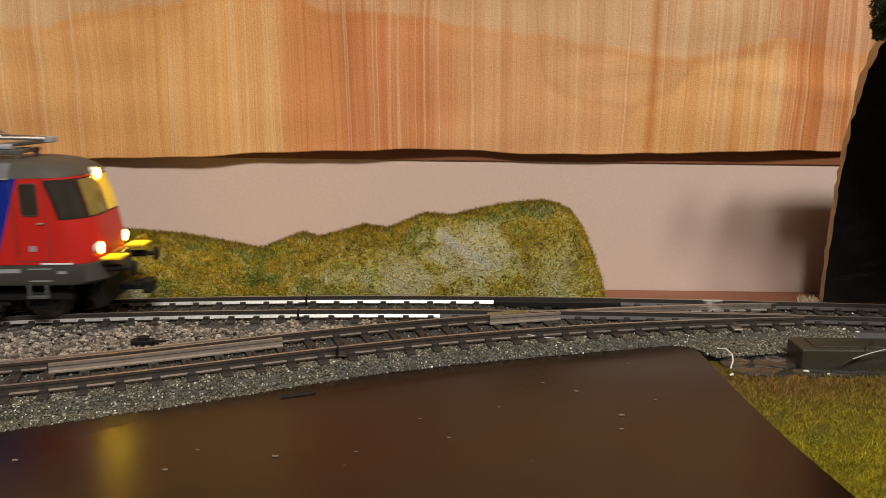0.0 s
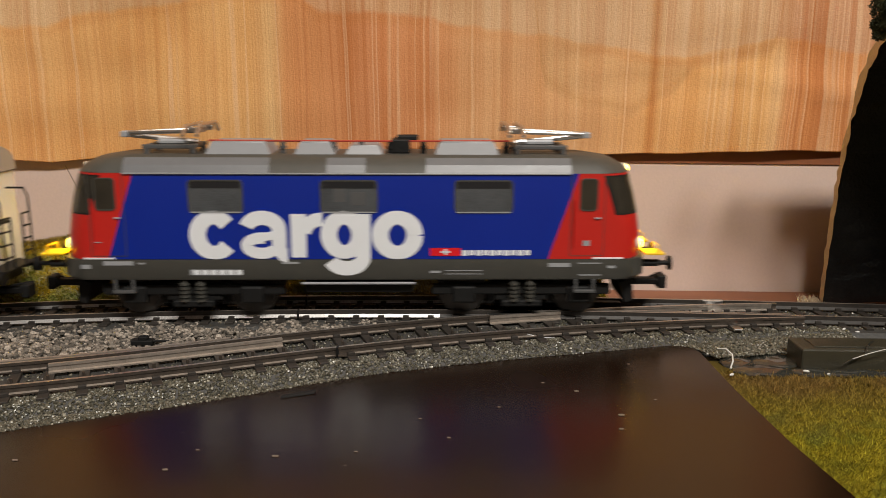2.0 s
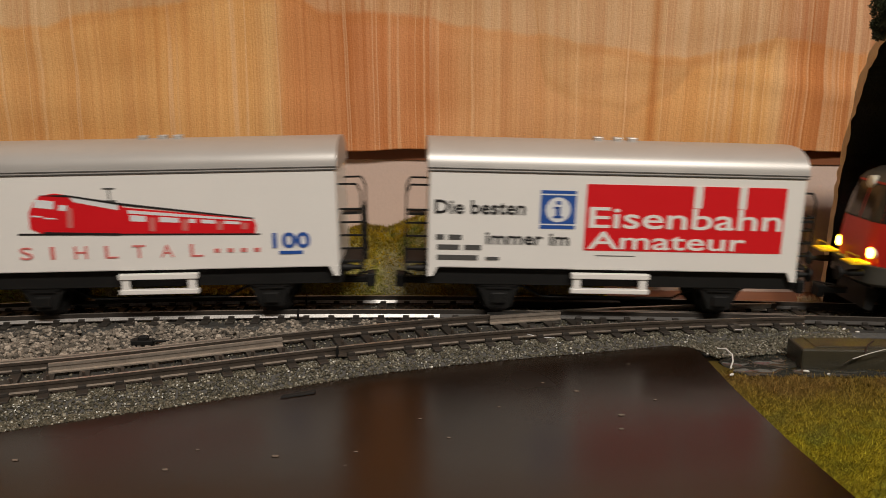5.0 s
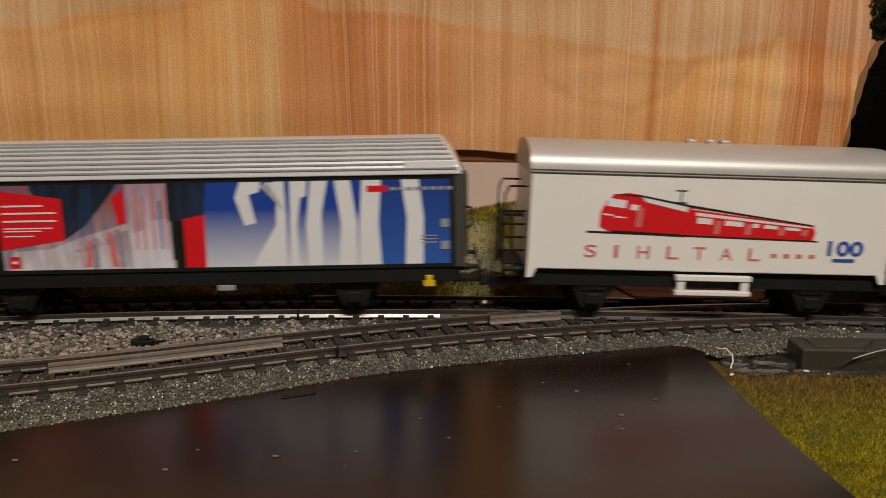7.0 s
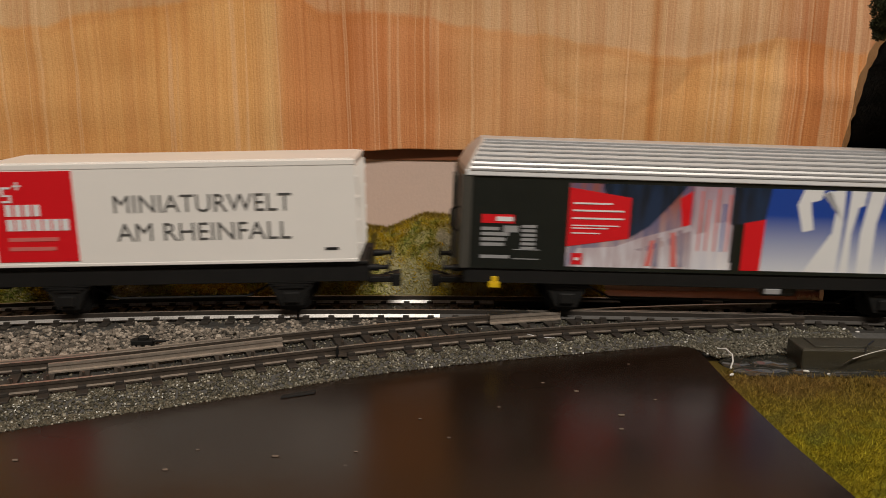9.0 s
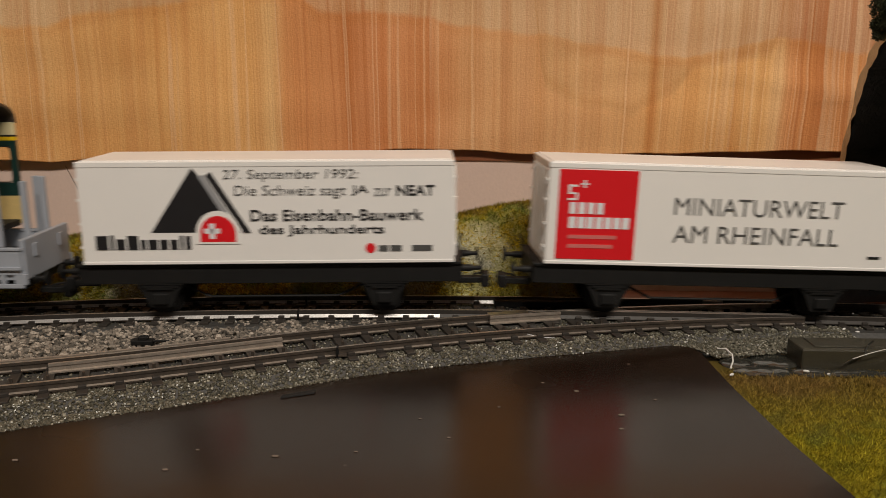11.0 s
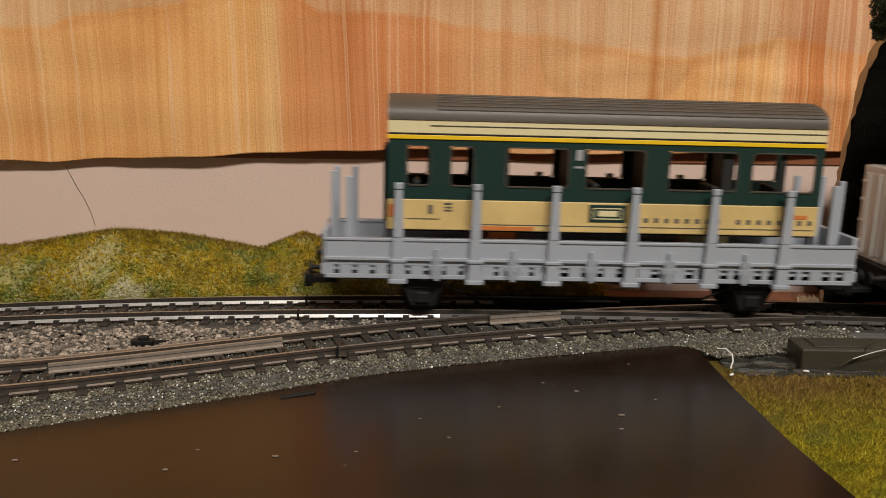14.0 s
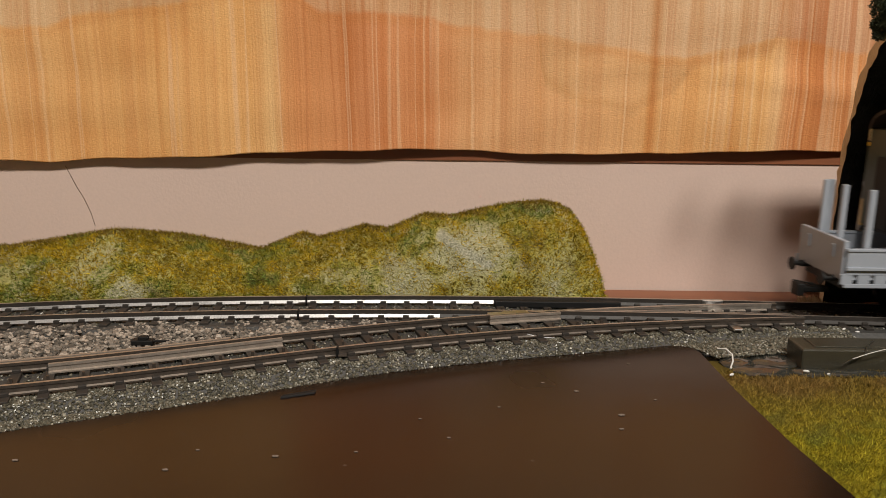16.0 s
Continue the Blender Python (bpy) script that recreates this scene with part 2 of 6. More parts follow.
def fade_material(name, low, high, z0, z1, streaks=0.0, other=(1, 1, 1)):
    """A printed picture that fades upwards, with soft upright streaks."""
    m, nt, b = nodes_of(name)
    co = nt.nodes.new("ShaderNodeTexCoord").outputs["Object"]
    sep = nt.nodes.new("ShaderNodeSeparateXYZ")
    nt.links.new(co, sep.inputs[0])
    f = arith(nt, "MULTIPLY", arith(nt, "ADD", sep.outputs[2], -z0), 1 / (z1 - z0))
    nt.nodes[-1].use_clamp = True
    col = blend(nt, f, low, high)
    if streaks:
        s = ramp(nt, noise_at(nt, co, 330, 4, (1, 1, 0.15)), [(0.42, (0,)), (0.60, (1,))])
        col = blend(nt, arith(nt, "MULTIPLY", s, streaks), col, other)
    nt.links.new(col, b.inputs["Base Color"])
    b.inputs["Roughness"].default_value = 0.35
    return m


CURTAIN = curtain_material()
GRASS = grass_material("static_grass")
CREST = stone_material("brown_moss", [(0.0, (0.11, 0.075, 0.012)), (0.6, (0.25, 0.17, 0.025)), (1.0, (0.38, 0.28, 0.06))], 0.85, True)
DRYGRASS = grass_material("lawn_fibres", 1.0)
HILL = hill_material()
BEDSTONE = stone_material("moulded_dark_ballast", [(0.0, (0.045, 0.042, 0.030)), (0.6, (0.098, 0.091, 0.068)), (0.92, (0.16, 0.15, 0.115)), (1.0, (0.36, 0.34, 0.28))], 0.26)
GRAVEL = stone_material("loose_grey_gravel", [(0.0, (0.045, 0.040, 0.033)), (0.4, (0.15, 0.128, 0.105)), (0.75, (0.26, 0.22, 0.18)), (1.0, (0.45, 0.39, 0.33))])
BOARD = board_material()
TABLE = wood_material("red_brown_table_wood", (0.17, 0.058, 0.027), (0.27, 0.10, 0.045))
WALLPAINT = mat("pink_beige_wall_paint", (0.62, 0.475, 0.41), 0.85, vary=0.04, scale=12, fine=900, bump=0.15)
ROOMPAINT = mat("plain_room_paint", (0.30, 0.26, 0.22), 0.9, vary=0.04, scale=3, fine=300)
FLOORWOOD = wood_material("room_floor_wood", (0.14, 0.08, 0.045), (0.24, 0.15, 0.09))
SHELF = wood_material("dark_rail_wood", (0.06, 0.028, 0.016), (0.10, 0.05, 0.03))
BED = mat("black_grey_track_bed", (0.045, 0.043, 0.040), 0.6, vary=0.3, scale=500, bump=0.6, fine=1200)
SLEEPER = mat("dark_brown_sleeper", (0.030, 0.025, 0.021), 0.55, vary=0.25, scale=700)
RAIL = mat("nickel_rail", (0.50, 0.45, 0.40), 0.42, metal=0.85, vary=0.2, scale=400)
RAILSIDE = mat("browned_rail_side", (0.10, 0.082, 0.068), 0.45, metal=0.6, vary=0.3, scale=500)
# bright copy for the rail webs: their lamp gleam is partly put into colour
RAILWEB = mat("rail_web_gleam", (0.52, 0.51, 0.50), 0.42, metal=0.75, vary=0.5, scale=70)
BRIGHT = mat("bright_nickel", (0.66, 0.64, 0.62), 0.33, metal=1.0, vary=0.1)
COPPER = mat("worn_copper_rail", (0.36, 0.31, 0.265), 0.5, metal=0.6, vary=0.25, scale=500)
BLACK = mat("matt_black_frame", (0.008, 0.008, 0.008), 0.6, vary=0.2, spec=0.3)
TUNNELBLACK = mat("black_tunnel_lining", (0.006, 0.006, 0.006), 0.5, vary=0.4, bump=1.0, fine=900, spec=0.4)
PLASTER = mat("sandy_plaster", (0.60, 0.49, 0.34), 0.9, vary=0.25, scale=150, bump=0.5)
EARTH = mat("brown_earth_cover", (0.14, 0.10, 0.05), 0.95, vary=0.4, scale=80, bump=0.6)
BLUE = mat("dark_blue_paint", (0.004, 0.022, 0.27), 0.32, vary=0.05, scale=40)
RED = mat("signal_red_paint", (0.52, 0.020, 0.014), 0.35, vary=0.05, scale=40)
GREYFRAME = mat("olive_grey_frame", (0.060, 0.058, 0.050), 0.45, vary=0.1)
ROOFGREY = mat("umber_grey_roof", (0.062, 0.059, 0.050), 0.5, vary=0.12)
SILVERGREY = mat("light_grey_roof_panel", (0.36, 0.37, 0.39), 0.4, metal=0.15, vary=0.06)
WHITEPRINT = mat("white_print", (0.78, 0.80, 0.83), 0.4, vary=0.02)
WHITEBODY = mat("off_white_wagon_plastic", (0.85, 0.84, 0.82), 0.38, vary=0.025, scale=60)
SILVERROOF = mat("silver_roof_paint", (0.50, 0.49, 0.48), 0.42, metal=0.4, vary=0.04, scale=60)
REDPRINT = mat("crimson_print", (0.72, 0.010, 0.018), 0.4, vary=0.03)
PALERED = mat("pale_red_print", (0.66, 0.17, 0.16), 0.45, vary=0.05)
BLUEPRINT = mat("blue_print", (0.02, 0.09, 0.38), 0.4, vary=0.03)
BLACKPRINT = mat("black_print", (0.016, 0.016, 0.018), 0.4, vary=0.05)
GREYPRINT = mat("grey_print", (0.085, 0.085, 0.085), 0.45, vary=0.05)
YELLOW = mat("warning_yellow", (0.80, 0.52, 0.015), 0.4, vary=0.05)
CABGLASS = mat("dark_cab_window", (0.035, 0.030, 0.022), 0.12, vary=0.3, scale=120)
ROOFPANEL = mat("grey_louvre_panel", (0.15, 0.153, 0.16), 0.42, metal=0.1, vary=0.08)
ENGINEWIN = mat("grey_engine_room_window", (0.075, 0.08, 0.085), 0.18, vary=0.4, scale=90)
# yellow colour and glow in the glass stand in for lamplight inside the cab
LITWIN = mat("windscreen_glow", (0.62, 0.42, 0.04), 0.3, vary=0.3, scale=160, glow=0.5)
DIMWIN = mat("windscreen_dim_glow", (0.16, 0.12, 0.03), 0.12, vary=0.5, scale=160, glow=0.35)
HEADLAMP = mat("lit_headlamp", (1.0, 0.62, 0.03), 0.3, vary=0.02, glow=85.0)
HOUSING = mat("white_lamp_housing", (0.75, 0.72, 0.62), 0.3)
INSULATOR = mat("red_roof_conductor", (0.42, 0.05, 0.03), 0.4)
GLUE = mat("clear_shiny_glue", (0.032, 0.032, 0.027), 0.10, vary=0.2, coat=0.6)
# white for the glue string and wire, and for glints painted on the glue
WHITEGLUE = mat("white_glue_and_glint", (0.7, 0.7, 0.68), 0.2, vary=0.1, coat=0.5)
BOXPLASTIC = mat("black_motor_housing", (0.040, 0.036, 0.024), 0.34, vary=0.2, bump=0.3)
STAKEGREY = mat("blue_grey_wagon_plastic", (0.33, 0.36, 0.41), 0.42, vary=0.06, scale=80)
GREEN = mat("dark_green_coach_paint", (0.008, 0.032, 0.027), 0.35, vary=0.08)
CREAM = mat("cream_coach_paint", (0.70, 0.62, 0.37), 0.4, vary=0.05, scale=60)
BEIGE = mat("worn_beige_lower_panel", (0.60, 0.44, 0.18), 0.5, vary=0.26, scale=75)
ORANGE = mat("orange_rust_panel", (0.55, 0.17, 0.04), 0.6, vary=0.2)
COACHROOF = mat("ribbed_grey_brown_roof", (0.062, 0.051, 0.040), 0.5, vary=0.12)
DARKIN = mat("black_coach_interior", (0.008, 0.008, 0.008), 0.7)
DARKPANEL = mat("black_green_panel", (0.010, 0.013, 0.011), 0.35, vary=0.1)
BLUEFADE = fade_material("blue_fading_poster", (0.72, 0.76, 0.82), (0.012, 0.06, 0.36), 0.014, 0.033)
BLUEDEEP = fade_material("deep_blue_poster", (0.03, 0.12, 0.46), (0.012, 0.045, 0.26), 0.015, 0.042)
STREAKS = fade_material("streaked_photo_poster", (0.72, 0.72, 0.78), (0.38, 0.26, 0.36), 0.016, 0.044, 0.75, (0.36, 0.22, 0.25))
CROWD = fade_material("blurred_photo_poster", (0.62, 0.56, 0.60), (0.30, 0.10, 0.09), 0.015, 0.036, 0.8, (0.10, 0.12, 0.26))
DUSK = fade_material("dusky_photo_poster", (0.03, 0.035, 0.06), (0.006, 0.012, 0.022), 0.016, 0.042, 0.5, (0.02, 0.05, 0.13))
PALEFADE = fade_material("pale_poster", (0.80, 0.80, 0.84), (0.55, 0.42, 0.50), 0.016, 0.036, 0.5, (0.50, 0.52, 0.66))
BOXGREY = mat("grey_roof_box", (0.27, 0.275, 0.29), 0.42, vary=0.06)
PALEROOF = mat("pale_silver_roof", (0.60, 0.60, 0.60), 0.42, metal=0.25, vary=0.05)
DUST = mat("grey_brown_dust", (0.16, 0.125, 0.10), 0.9, vary=0.3)


# ---- building blocks, all in millimetres ----
def finish(bm, name, material, smooth=False):
    me = bpy.data.meshes.new(name)
    bmesh.ops.recalc_face_normals(bm, faces=bm.faces)
    bm.to_mesh(me)
    bm.free()
    me.transform(Matrix.Scale(MM, 4))
    for m in (material if isinstance(material, (list, tuple)) else [material]):
        me.materials.append(m)
    if smooth:
        me.shade_smooth()
        me.set_sharp_from_angle(angle=radians(38))
    return me


def part(name, bm, material, parent, label="", smooth=False):
    ob = new(name, finish(bm, name, material, smooth))
    ob.parent = parent
    return tagged(ob, label)


def thing(name, bm, material, label, category, group="", kind="", smooth=False):
    ob = new(name, finish(bm, name, material, smooth))
    return tagged(ob, label, category, group, kind)


def base(name, label, category, group=""):
    return tagged(new(name), label, category, group)


def box(bm, x0, x1, y0, y1, z0, z1, bevel=0.0):
    g = bmesh.ops.create_cube(bm, size=1.0, matrix=Matrix.LocRotScale(((x0 + x1) / 2, (y0 + y1) / 2, (z0 + z1) / 2), None, (x1 - x0, y1 - y0, z1 - z0)))
    if bevel:
        es = list({e for v in g["verts"] for e in v.link_edges})
        bmesh.ops.bevel(bm, geom=es, offset=bevel, segments=2, profile=0.5, affect="EDGES")
    return bm


def boxes(*rows, bevel=0.0):
    bm = bmesh.new()
    for r in rows:
        box(bm, *r, bevel=bevel)
    return bm


def rod(bm, a, b, r, n=8):
    a, b = Vector(a), Vector(b)
    d = b - a
    m = Matrix.Translation((a + b) / 2) @ d.to_track_quat("Z", "Y").to_matrix().to_4x4()
    bmesh.ops.create_cone(bm, cap_ends=True, segments=n, radius1=r, radius2=r, depth=d.length, matrix=m)
    return bm


def rods(r, *lines, n=8):
    bm = bmesh.new()
    for pts in lines:
        for a, b in zip(pts, pts[1:]):
            rod(bm, a, b, r, n)
    return bm


def extrude_profile(bm, prof, x0, x1, closed=True):
    """A (y, z) outline drawn out along x."""
    a = [bm.verts.new((x0, y, z)) for y, z in prof]
    b = [bm.verts.new((x1, y, z)) for y, z in prof]
    n = len(prof)
    for i in range(n if closed else n - 1):
        j = (i + 1) % n
        bm.faces.new((a[i], a[j], b[j], b[i]))
    if closed:
        bm.faces.new(a)
        bm.faces.new(b[::-1])
    return bm


def plate(points, y0, y1):
    """A flat (x, z) outline with a thickness from y0 to y1."""
    bm = bmesh.new()
    a = [bm.verts.new((x, y0, z)) for x, z in points]
    b = [bm.verts.new((x, y1, z)) for x, z in points]
    n = len(points)
    bm.faces.new(a)
    bm.faces.new(b[::-1])
    for i in range(n):
        bm.faces.new((a[i], b[i], b[(i + 1) % n], a[(i + 1) % n]))
    return bm


def rect(x0, x1, z0, z1, r=0.0):
    if not r:
        return [(x0, z0), (x1, z0), (x1, z1), (x0, z1)]
    pts = []
    for cx, cz, a0 in ((x1 - r, z1 - r, 0), (x0 + r, z1 - r, 90), (x0 + r, z0 + r, 180), (x1 - r, z0 + r, 270)):
        for k in range(5):
            a = radians(a0 + 22.5 * k)
            pts.append((cx + r * math.cos(a), cz + r * math.sin(a)))
    return pts


def disc(cx, cz, r, a0=0, a1=360, n=28):
    return [(cx + r * math.cos(radians(a0 + (a1 - a0) * k / n)), cz + r * math.sin(radians(a0 + (a1 - a0) * k / n))) for k in range(n + (a1 - a0 < 360))]


def frame_ring(x0, x1, z0, z1, wide, y0, y1, r=1.0):
    """A window surround with its opening."""
    bm = bmesh.new()
    o, i = rect(x0 - wide, x1 + wide, z0 - wide, z1 + wide, r + wide), rect(x0, x1, z0, z1, r)
    vs = [[bm.verts.new((x, y, z)) for x, z in ring] for ring in (o, i) for y in (y0, y1)]
    n = len(o)
    for k in range(n):
        j = (k + 1) % n
        for a, b in ((0, 2), (1, 3), (0, 1), (2, 3)):
            bm.faces.new((vs[a][k], vs[a][j], vs[b][j], vs[b][k]))
    return bm


def loft(levels, n=6):
    """Stacked rounded rectangles: (z, half length, half width, corner radius, shift in x)."""
    bm = bmesh.new()
    rings = []
    for z, hl, hw, r, *sh in levels:
        dx = sh[0] if sh else 0.0
        ring = []
        for sx, sy, a0 in ((1, 1, 0), (-1, 1, 90), (-1, -1, 180), (1, -1, 270)):
            for k in range(n + 1):
                a = radians(a0 + 90 * k / n)
                ring.append(bm.verts.new((dx + sx * (hl - r) + r * math.cos(a), sy * (hw - r) + r * math.sin(a), z)))
        rings.append(ring)
    m = len(rings[0])
    for a, b in zip(rings, rings[1:]):
        for i in range(m):
            bm.faces.new((a[i], a[(i + 1) % m], b[(i + 1) % m], b[i]))
    bm.faces.new(rings[0][::-1])
    bm.faces.new(rings[-1])
    return bm


def cut(bm, point, normal):
    """Keeps the side of bm that lies against the normal, and closes it."""
    g = bmesh.ops.bisect_plane(bm, geom=bm.verts[:] + bm.edges[:] + bm.faces[:], plane_co=point, plane_no=normal, clear_outer=True)
    es = [e for e in g["geom_cut"] if isinstance(e, bmesh.types.BMEdge)]
    bmesh.ops.edgeloop_fill(bm, edges=es)
    return bm


def lettering(name, words, x0, x1, z0, z1, y, material, parent, bold=0.0, lean=0.0, deep=0.12, label="", font_case=None):
    """Raised print that fills the box x0..x1, z0..z1 on a side that faces -y."""
    cu = bpy.data.curves.new(name, "FONT")
    cu.body, cu.size, cu.offset, cu.shear, cu.resolution_u = words, 1.0, bold, lean, 4
    tmp = bpy.data.objects.new(name, cu)
    scene.collection.objects.link(tmp)
    me = bpy.data.meshes.new_from_object(tmp.evaluated_get(bpy.context.evaluated_depsgraph_get()))
    bpy.data.objects.remove(tmp)
    bm = bmesh.new()
    bm.from_mesh(me)
    for f in bm.faces:
        f.smooth = False
    xs, ys = [v.co.x for v in bm.verts], [v.co.y for v in bm.verts]
    ax, ay = min(xs), min(ys)
    kx, ky = (x1 - x0) / (max(xs) - ax), (z1 - z0) / (max(ys) - ay)
    for v in bm.verts:
        v.co = Vector((x0 + (v.co.x - ax) * kx, y, z0 + (v.co.y - ay) * ky))
    g = bmesh.ops.extrude_face_region(bm, geom=bm.faces[:])
    bmesh.ops.translate(bm, verts=[q for q in g["geom"] if isinstance(q, bmesh.types.BMVert)], vec=(0, -deep, 0))
    return part(name, bm, material, parent, label)


def bars(name, rows, y, material, parent, label=""):
    """Small unreadable print, as plain bars."""
    bm = bmesh.new()
    for x0, x1, z0, z1 in rows:
        box(bm, x0, x1, y - 0.12, y, z0, z1)
    return part(name, bm, material, parent, label)


# ---- the line of the tracks ----
EDGE = 150.0


def line_y(x):
    c = max(-EDGE, min(EDGE, x)) / 100
    y = 252.42 + 3.16 * c + 1.155 * c * c + 0.127 * c ** 3
    past = abs(x) - EDGE
    return y + (math.copysign(60 * (1 - math.exp(-past / 60)), x) * line_slope(x) if past > 0 else 0.0)


def line_slope(x):
    c = max(-EDGE, min(EDGE, x)) / 100
    return (3.16 + 2.31 * c + 0.381 * c * c) / 100


def line_z(x):
    """The main track is highest in the middle and sinks a little towards both ends."""
    c = max(-EDGE, min(EDGE, x)) / 100
    z = -0.261 * c - 1.631 * c * c + 0.223 * c ** 3
    past = abs(x) - EDGE
    if past > 0:
        slope = (-0.261 - 3.262 * c + 0.669 * c * c) / 100
        z -= abs(slope) * 25 * (1 - math.exp(-past / 25))
    return z


XS = np.arange(-1400.0, 1400.5, 1.0)
YS = np.array([line_y(x) for x in XS])
ARC = np.concatenate([[0], np.cumsum(np.hypot(np.diff(XS), np.diff(YS)))])
ARC -= np.interp(0.0, XS, ARC)


def on_line(s):
    x = float(np.interp(s, ARC, XS))
    return x, line_y(x)


def branch_y(x):
    """The curved track in front, which closes up to the line at the tunnel."""
    if x > 120:
        return line_y(x)
    if x < -110:
        return 184.4 + (x + 110) * 0.27
    pts = ((-110.0, 184.4), (-94.0, 189.4), (-70.0, 199.2), (-38.0, 213.4), (-13.0, 223.0), (3.0, 228.4), (20.0, 233.4), (37.1, 238.2), (53.3, 242.5), (70.9, 247.3), (89.7, 251.5), (106.7, 254.8), (118.0, 257.6))
    return float(np.interp(x, [p[0] for p in pts], [p[1] for p in pts]))


BX = np.arange(-420.0, 130.5, 2.0)
BY = np.array([branch_y(x) for x in BX])
for _ in range(60):
    BY[1:-1] = (BY[:-2] + 2 * BY[1:-1] + BY[2:]) / 4


def branch(x):
    return float(np.interp(x, BX, BY))


def branch_z(x):
    return line_z(x) * max(0.0, min(1.0, (x + 13) / 80))


def offset_line(f, x, off):
    m = (f(x + 1) - f(x - 1)) / 2
    n = math.hypot(1, m)
    return x - off * m / n, f(x) + off / n


def ribbon(f, xs, outline):
    """An (offset, z) outline swept along a track line."""
    bm = bmesh.new()
    lift = line_z if f is line_y else branch_z
    rings = [[bm.verts.new((*offset_line(f, x, o), z + lift(x) if z > -8 else z)) for o, z in outline] for x in xs]
    n = len(outline)
    for a, b in zip(rings, rings[1:]):
        for i in range(n):
            bm.faces.new((a[i], a[(i + 1) % n], b[(i + 1) % n], b[i]))
    bm.faces.new(rings[0])
    bm.faces.new(rings[-1][::-1])
    return bm


# sides slanted so that the webs throw the lamplight towards the viewer
def splayed_outline(o):
    return [(o - 0.45, 0), (o + 0.45, 0), (o + 0.45, -1.3), (o + 0.95, -2.2), (o + 0.95, -2.45), (o - 0.95, -2.45), (o - 0.95, -2.2), (o - 0.45, -1.3)]


def rail_outline(o):
    return [(o - 0.45, 0), (o + 0.45, 0), (o + 0.45, -0.7), (o + 0.18, -0.8), (o + 0.18, -1.9), (o + 0.9, -2.1), (o + 0.9, -2.45), (o - 0.9, -2.45), (o - 0.9, -2.1), (o - 0.18, -1.9), (o - 0.18, -0.8), (o - 0.45, -0.7)]


HALF = 7.9      # half the distance between the rail heads

# ---- the room ----
def room():
    def slab(name, *r, m=ROOMPAINT):
        thing(name, boxes(r), m, "", "", kind="structure")
    slab("wall_north", -1560, 1560, 312, 420, -910, 1710, m=WALLPAINT)
    slab("wall_south", -1560, 1560, -1460, -1360, -910, 1710)
    slab("wall_east", 1560, 1660, -1460, 420, -910, 1710)
    slab("wall_west", -1660, -1560, -1460, 420, -910, 1710)
    slab("floor", -1560, 1560, -1360, 312, -990, -910, m=FLOORWOOD)
    slab("ceiling", -1560, 1560, -1360, 312, 1710, 1760, m=mat("white_ceiling_paint", (0.75, 0.72, 0.68), 0.9, vary=0.03, scale=5))


room()


def table():
    t = base("layout_table", "red-brown wooden table that carries the model railway", "table")
    part("tabletop", boxes((-1420, 1420, -420, 311, -32, -10.6), bevel=1.0), TABLE, t)
    for x in (-1370, 1370):
        for y in (-380, 270):
            part("leg", boxes((x - 30, x + 30, y - 30, y + 30, -910, -32), bevel=2), TABLE, t)


table()

# ---- ground of the layout ----
thing("baseboard", boxes((-1400, 1400, -400, 275, -10.5, -9), bevel=0.4), EARTH, "", "", kind="structure")


def curtain():
    """Printed cloth that hangs down the wall, its lower hem uneven."""
    bm = bmesh.new()
    hem = ((-300, 35.0), (-167, 37.4), (-148, 36.7), (-124, 38.2), (-98, 39.2), (-71, 40.7), (-45, 42.0), (-18, 43.0), (4, 42.9), (24, 42.1), (45, 41.8), (66, 42.0), (90, 43.0), (120, 43.9), (150, 44.2), (300, 46.0))
    hx, hz = [h[0] for h in hem], [h[1] for h in hem]
    nx, nz = 420, 64
    rows = []
    for k in range(nz + 1):
        row = []
        v = (k / nz) ** 1.6
        for i in range(nx + 1):
            x = -320 + 640 * i / nx
            z0 = float(np.interp(x, hx, hz)) + 0.35 * math.sin(x / 6.3) * math.sin(x / 17.0)
            z = z0 + v * (460 - z0)
            fold = 1.9 * math.sin(x / 24 + 0.8) + 1.2 * math.sin(x / 11.5 + z / 60) + 0.7 * noise.noise(Vector((x / 20, z / 40, 3)))
            # wide crumples left from folding the cloth
            crease = 1.6 * noise.noise(Vector((x / 60, z / 17, 7)))
            y = 308.3 + 0.38 * fold + 0.6 * crease
            # one pressed fold that slants down from the upper corner
            d = z - (76 - 0.16 * abs(x - 78) + 2.0 * noise.noise(Vector((x / 14, 5, 5))))
            y -= 0.9 * math.exp(-(d / 2.6) ** 2) * max(0.0, min(1.0, (x - 30) / 20))
            row.append(bm.verts.new((x, y, z)))
        rows.append(row)
    for a, b in zip(rows, rows[1:]):
        for i in range(nx):
            bm.faces.new((a[i], a[i + 1], b[i + 1], b[i]))
    ob = thing("curtain", bm, CURTAIN, "orange and tan cloth curtain with upright streaks, hung on the wall", "curtain", smooth=True)
    mod = ob.modifiers.new("cloth", "SOLIDIFY")
    mod.thickness, mod.offset = 0.0006, 0
    thing("trim", boxes((-330, 330, 311.4, 312.0, 38.8, 60), bevel=0.1), TABLE, "", "", kind="structure")
    rail = boxes((-330, 330, 300, 309, 455, 468), bevel=2)
    thing("curtain_rail", rail, SHELF, "dark wooden curtain rail fixed to the wall", "curtain rail")


curtain()


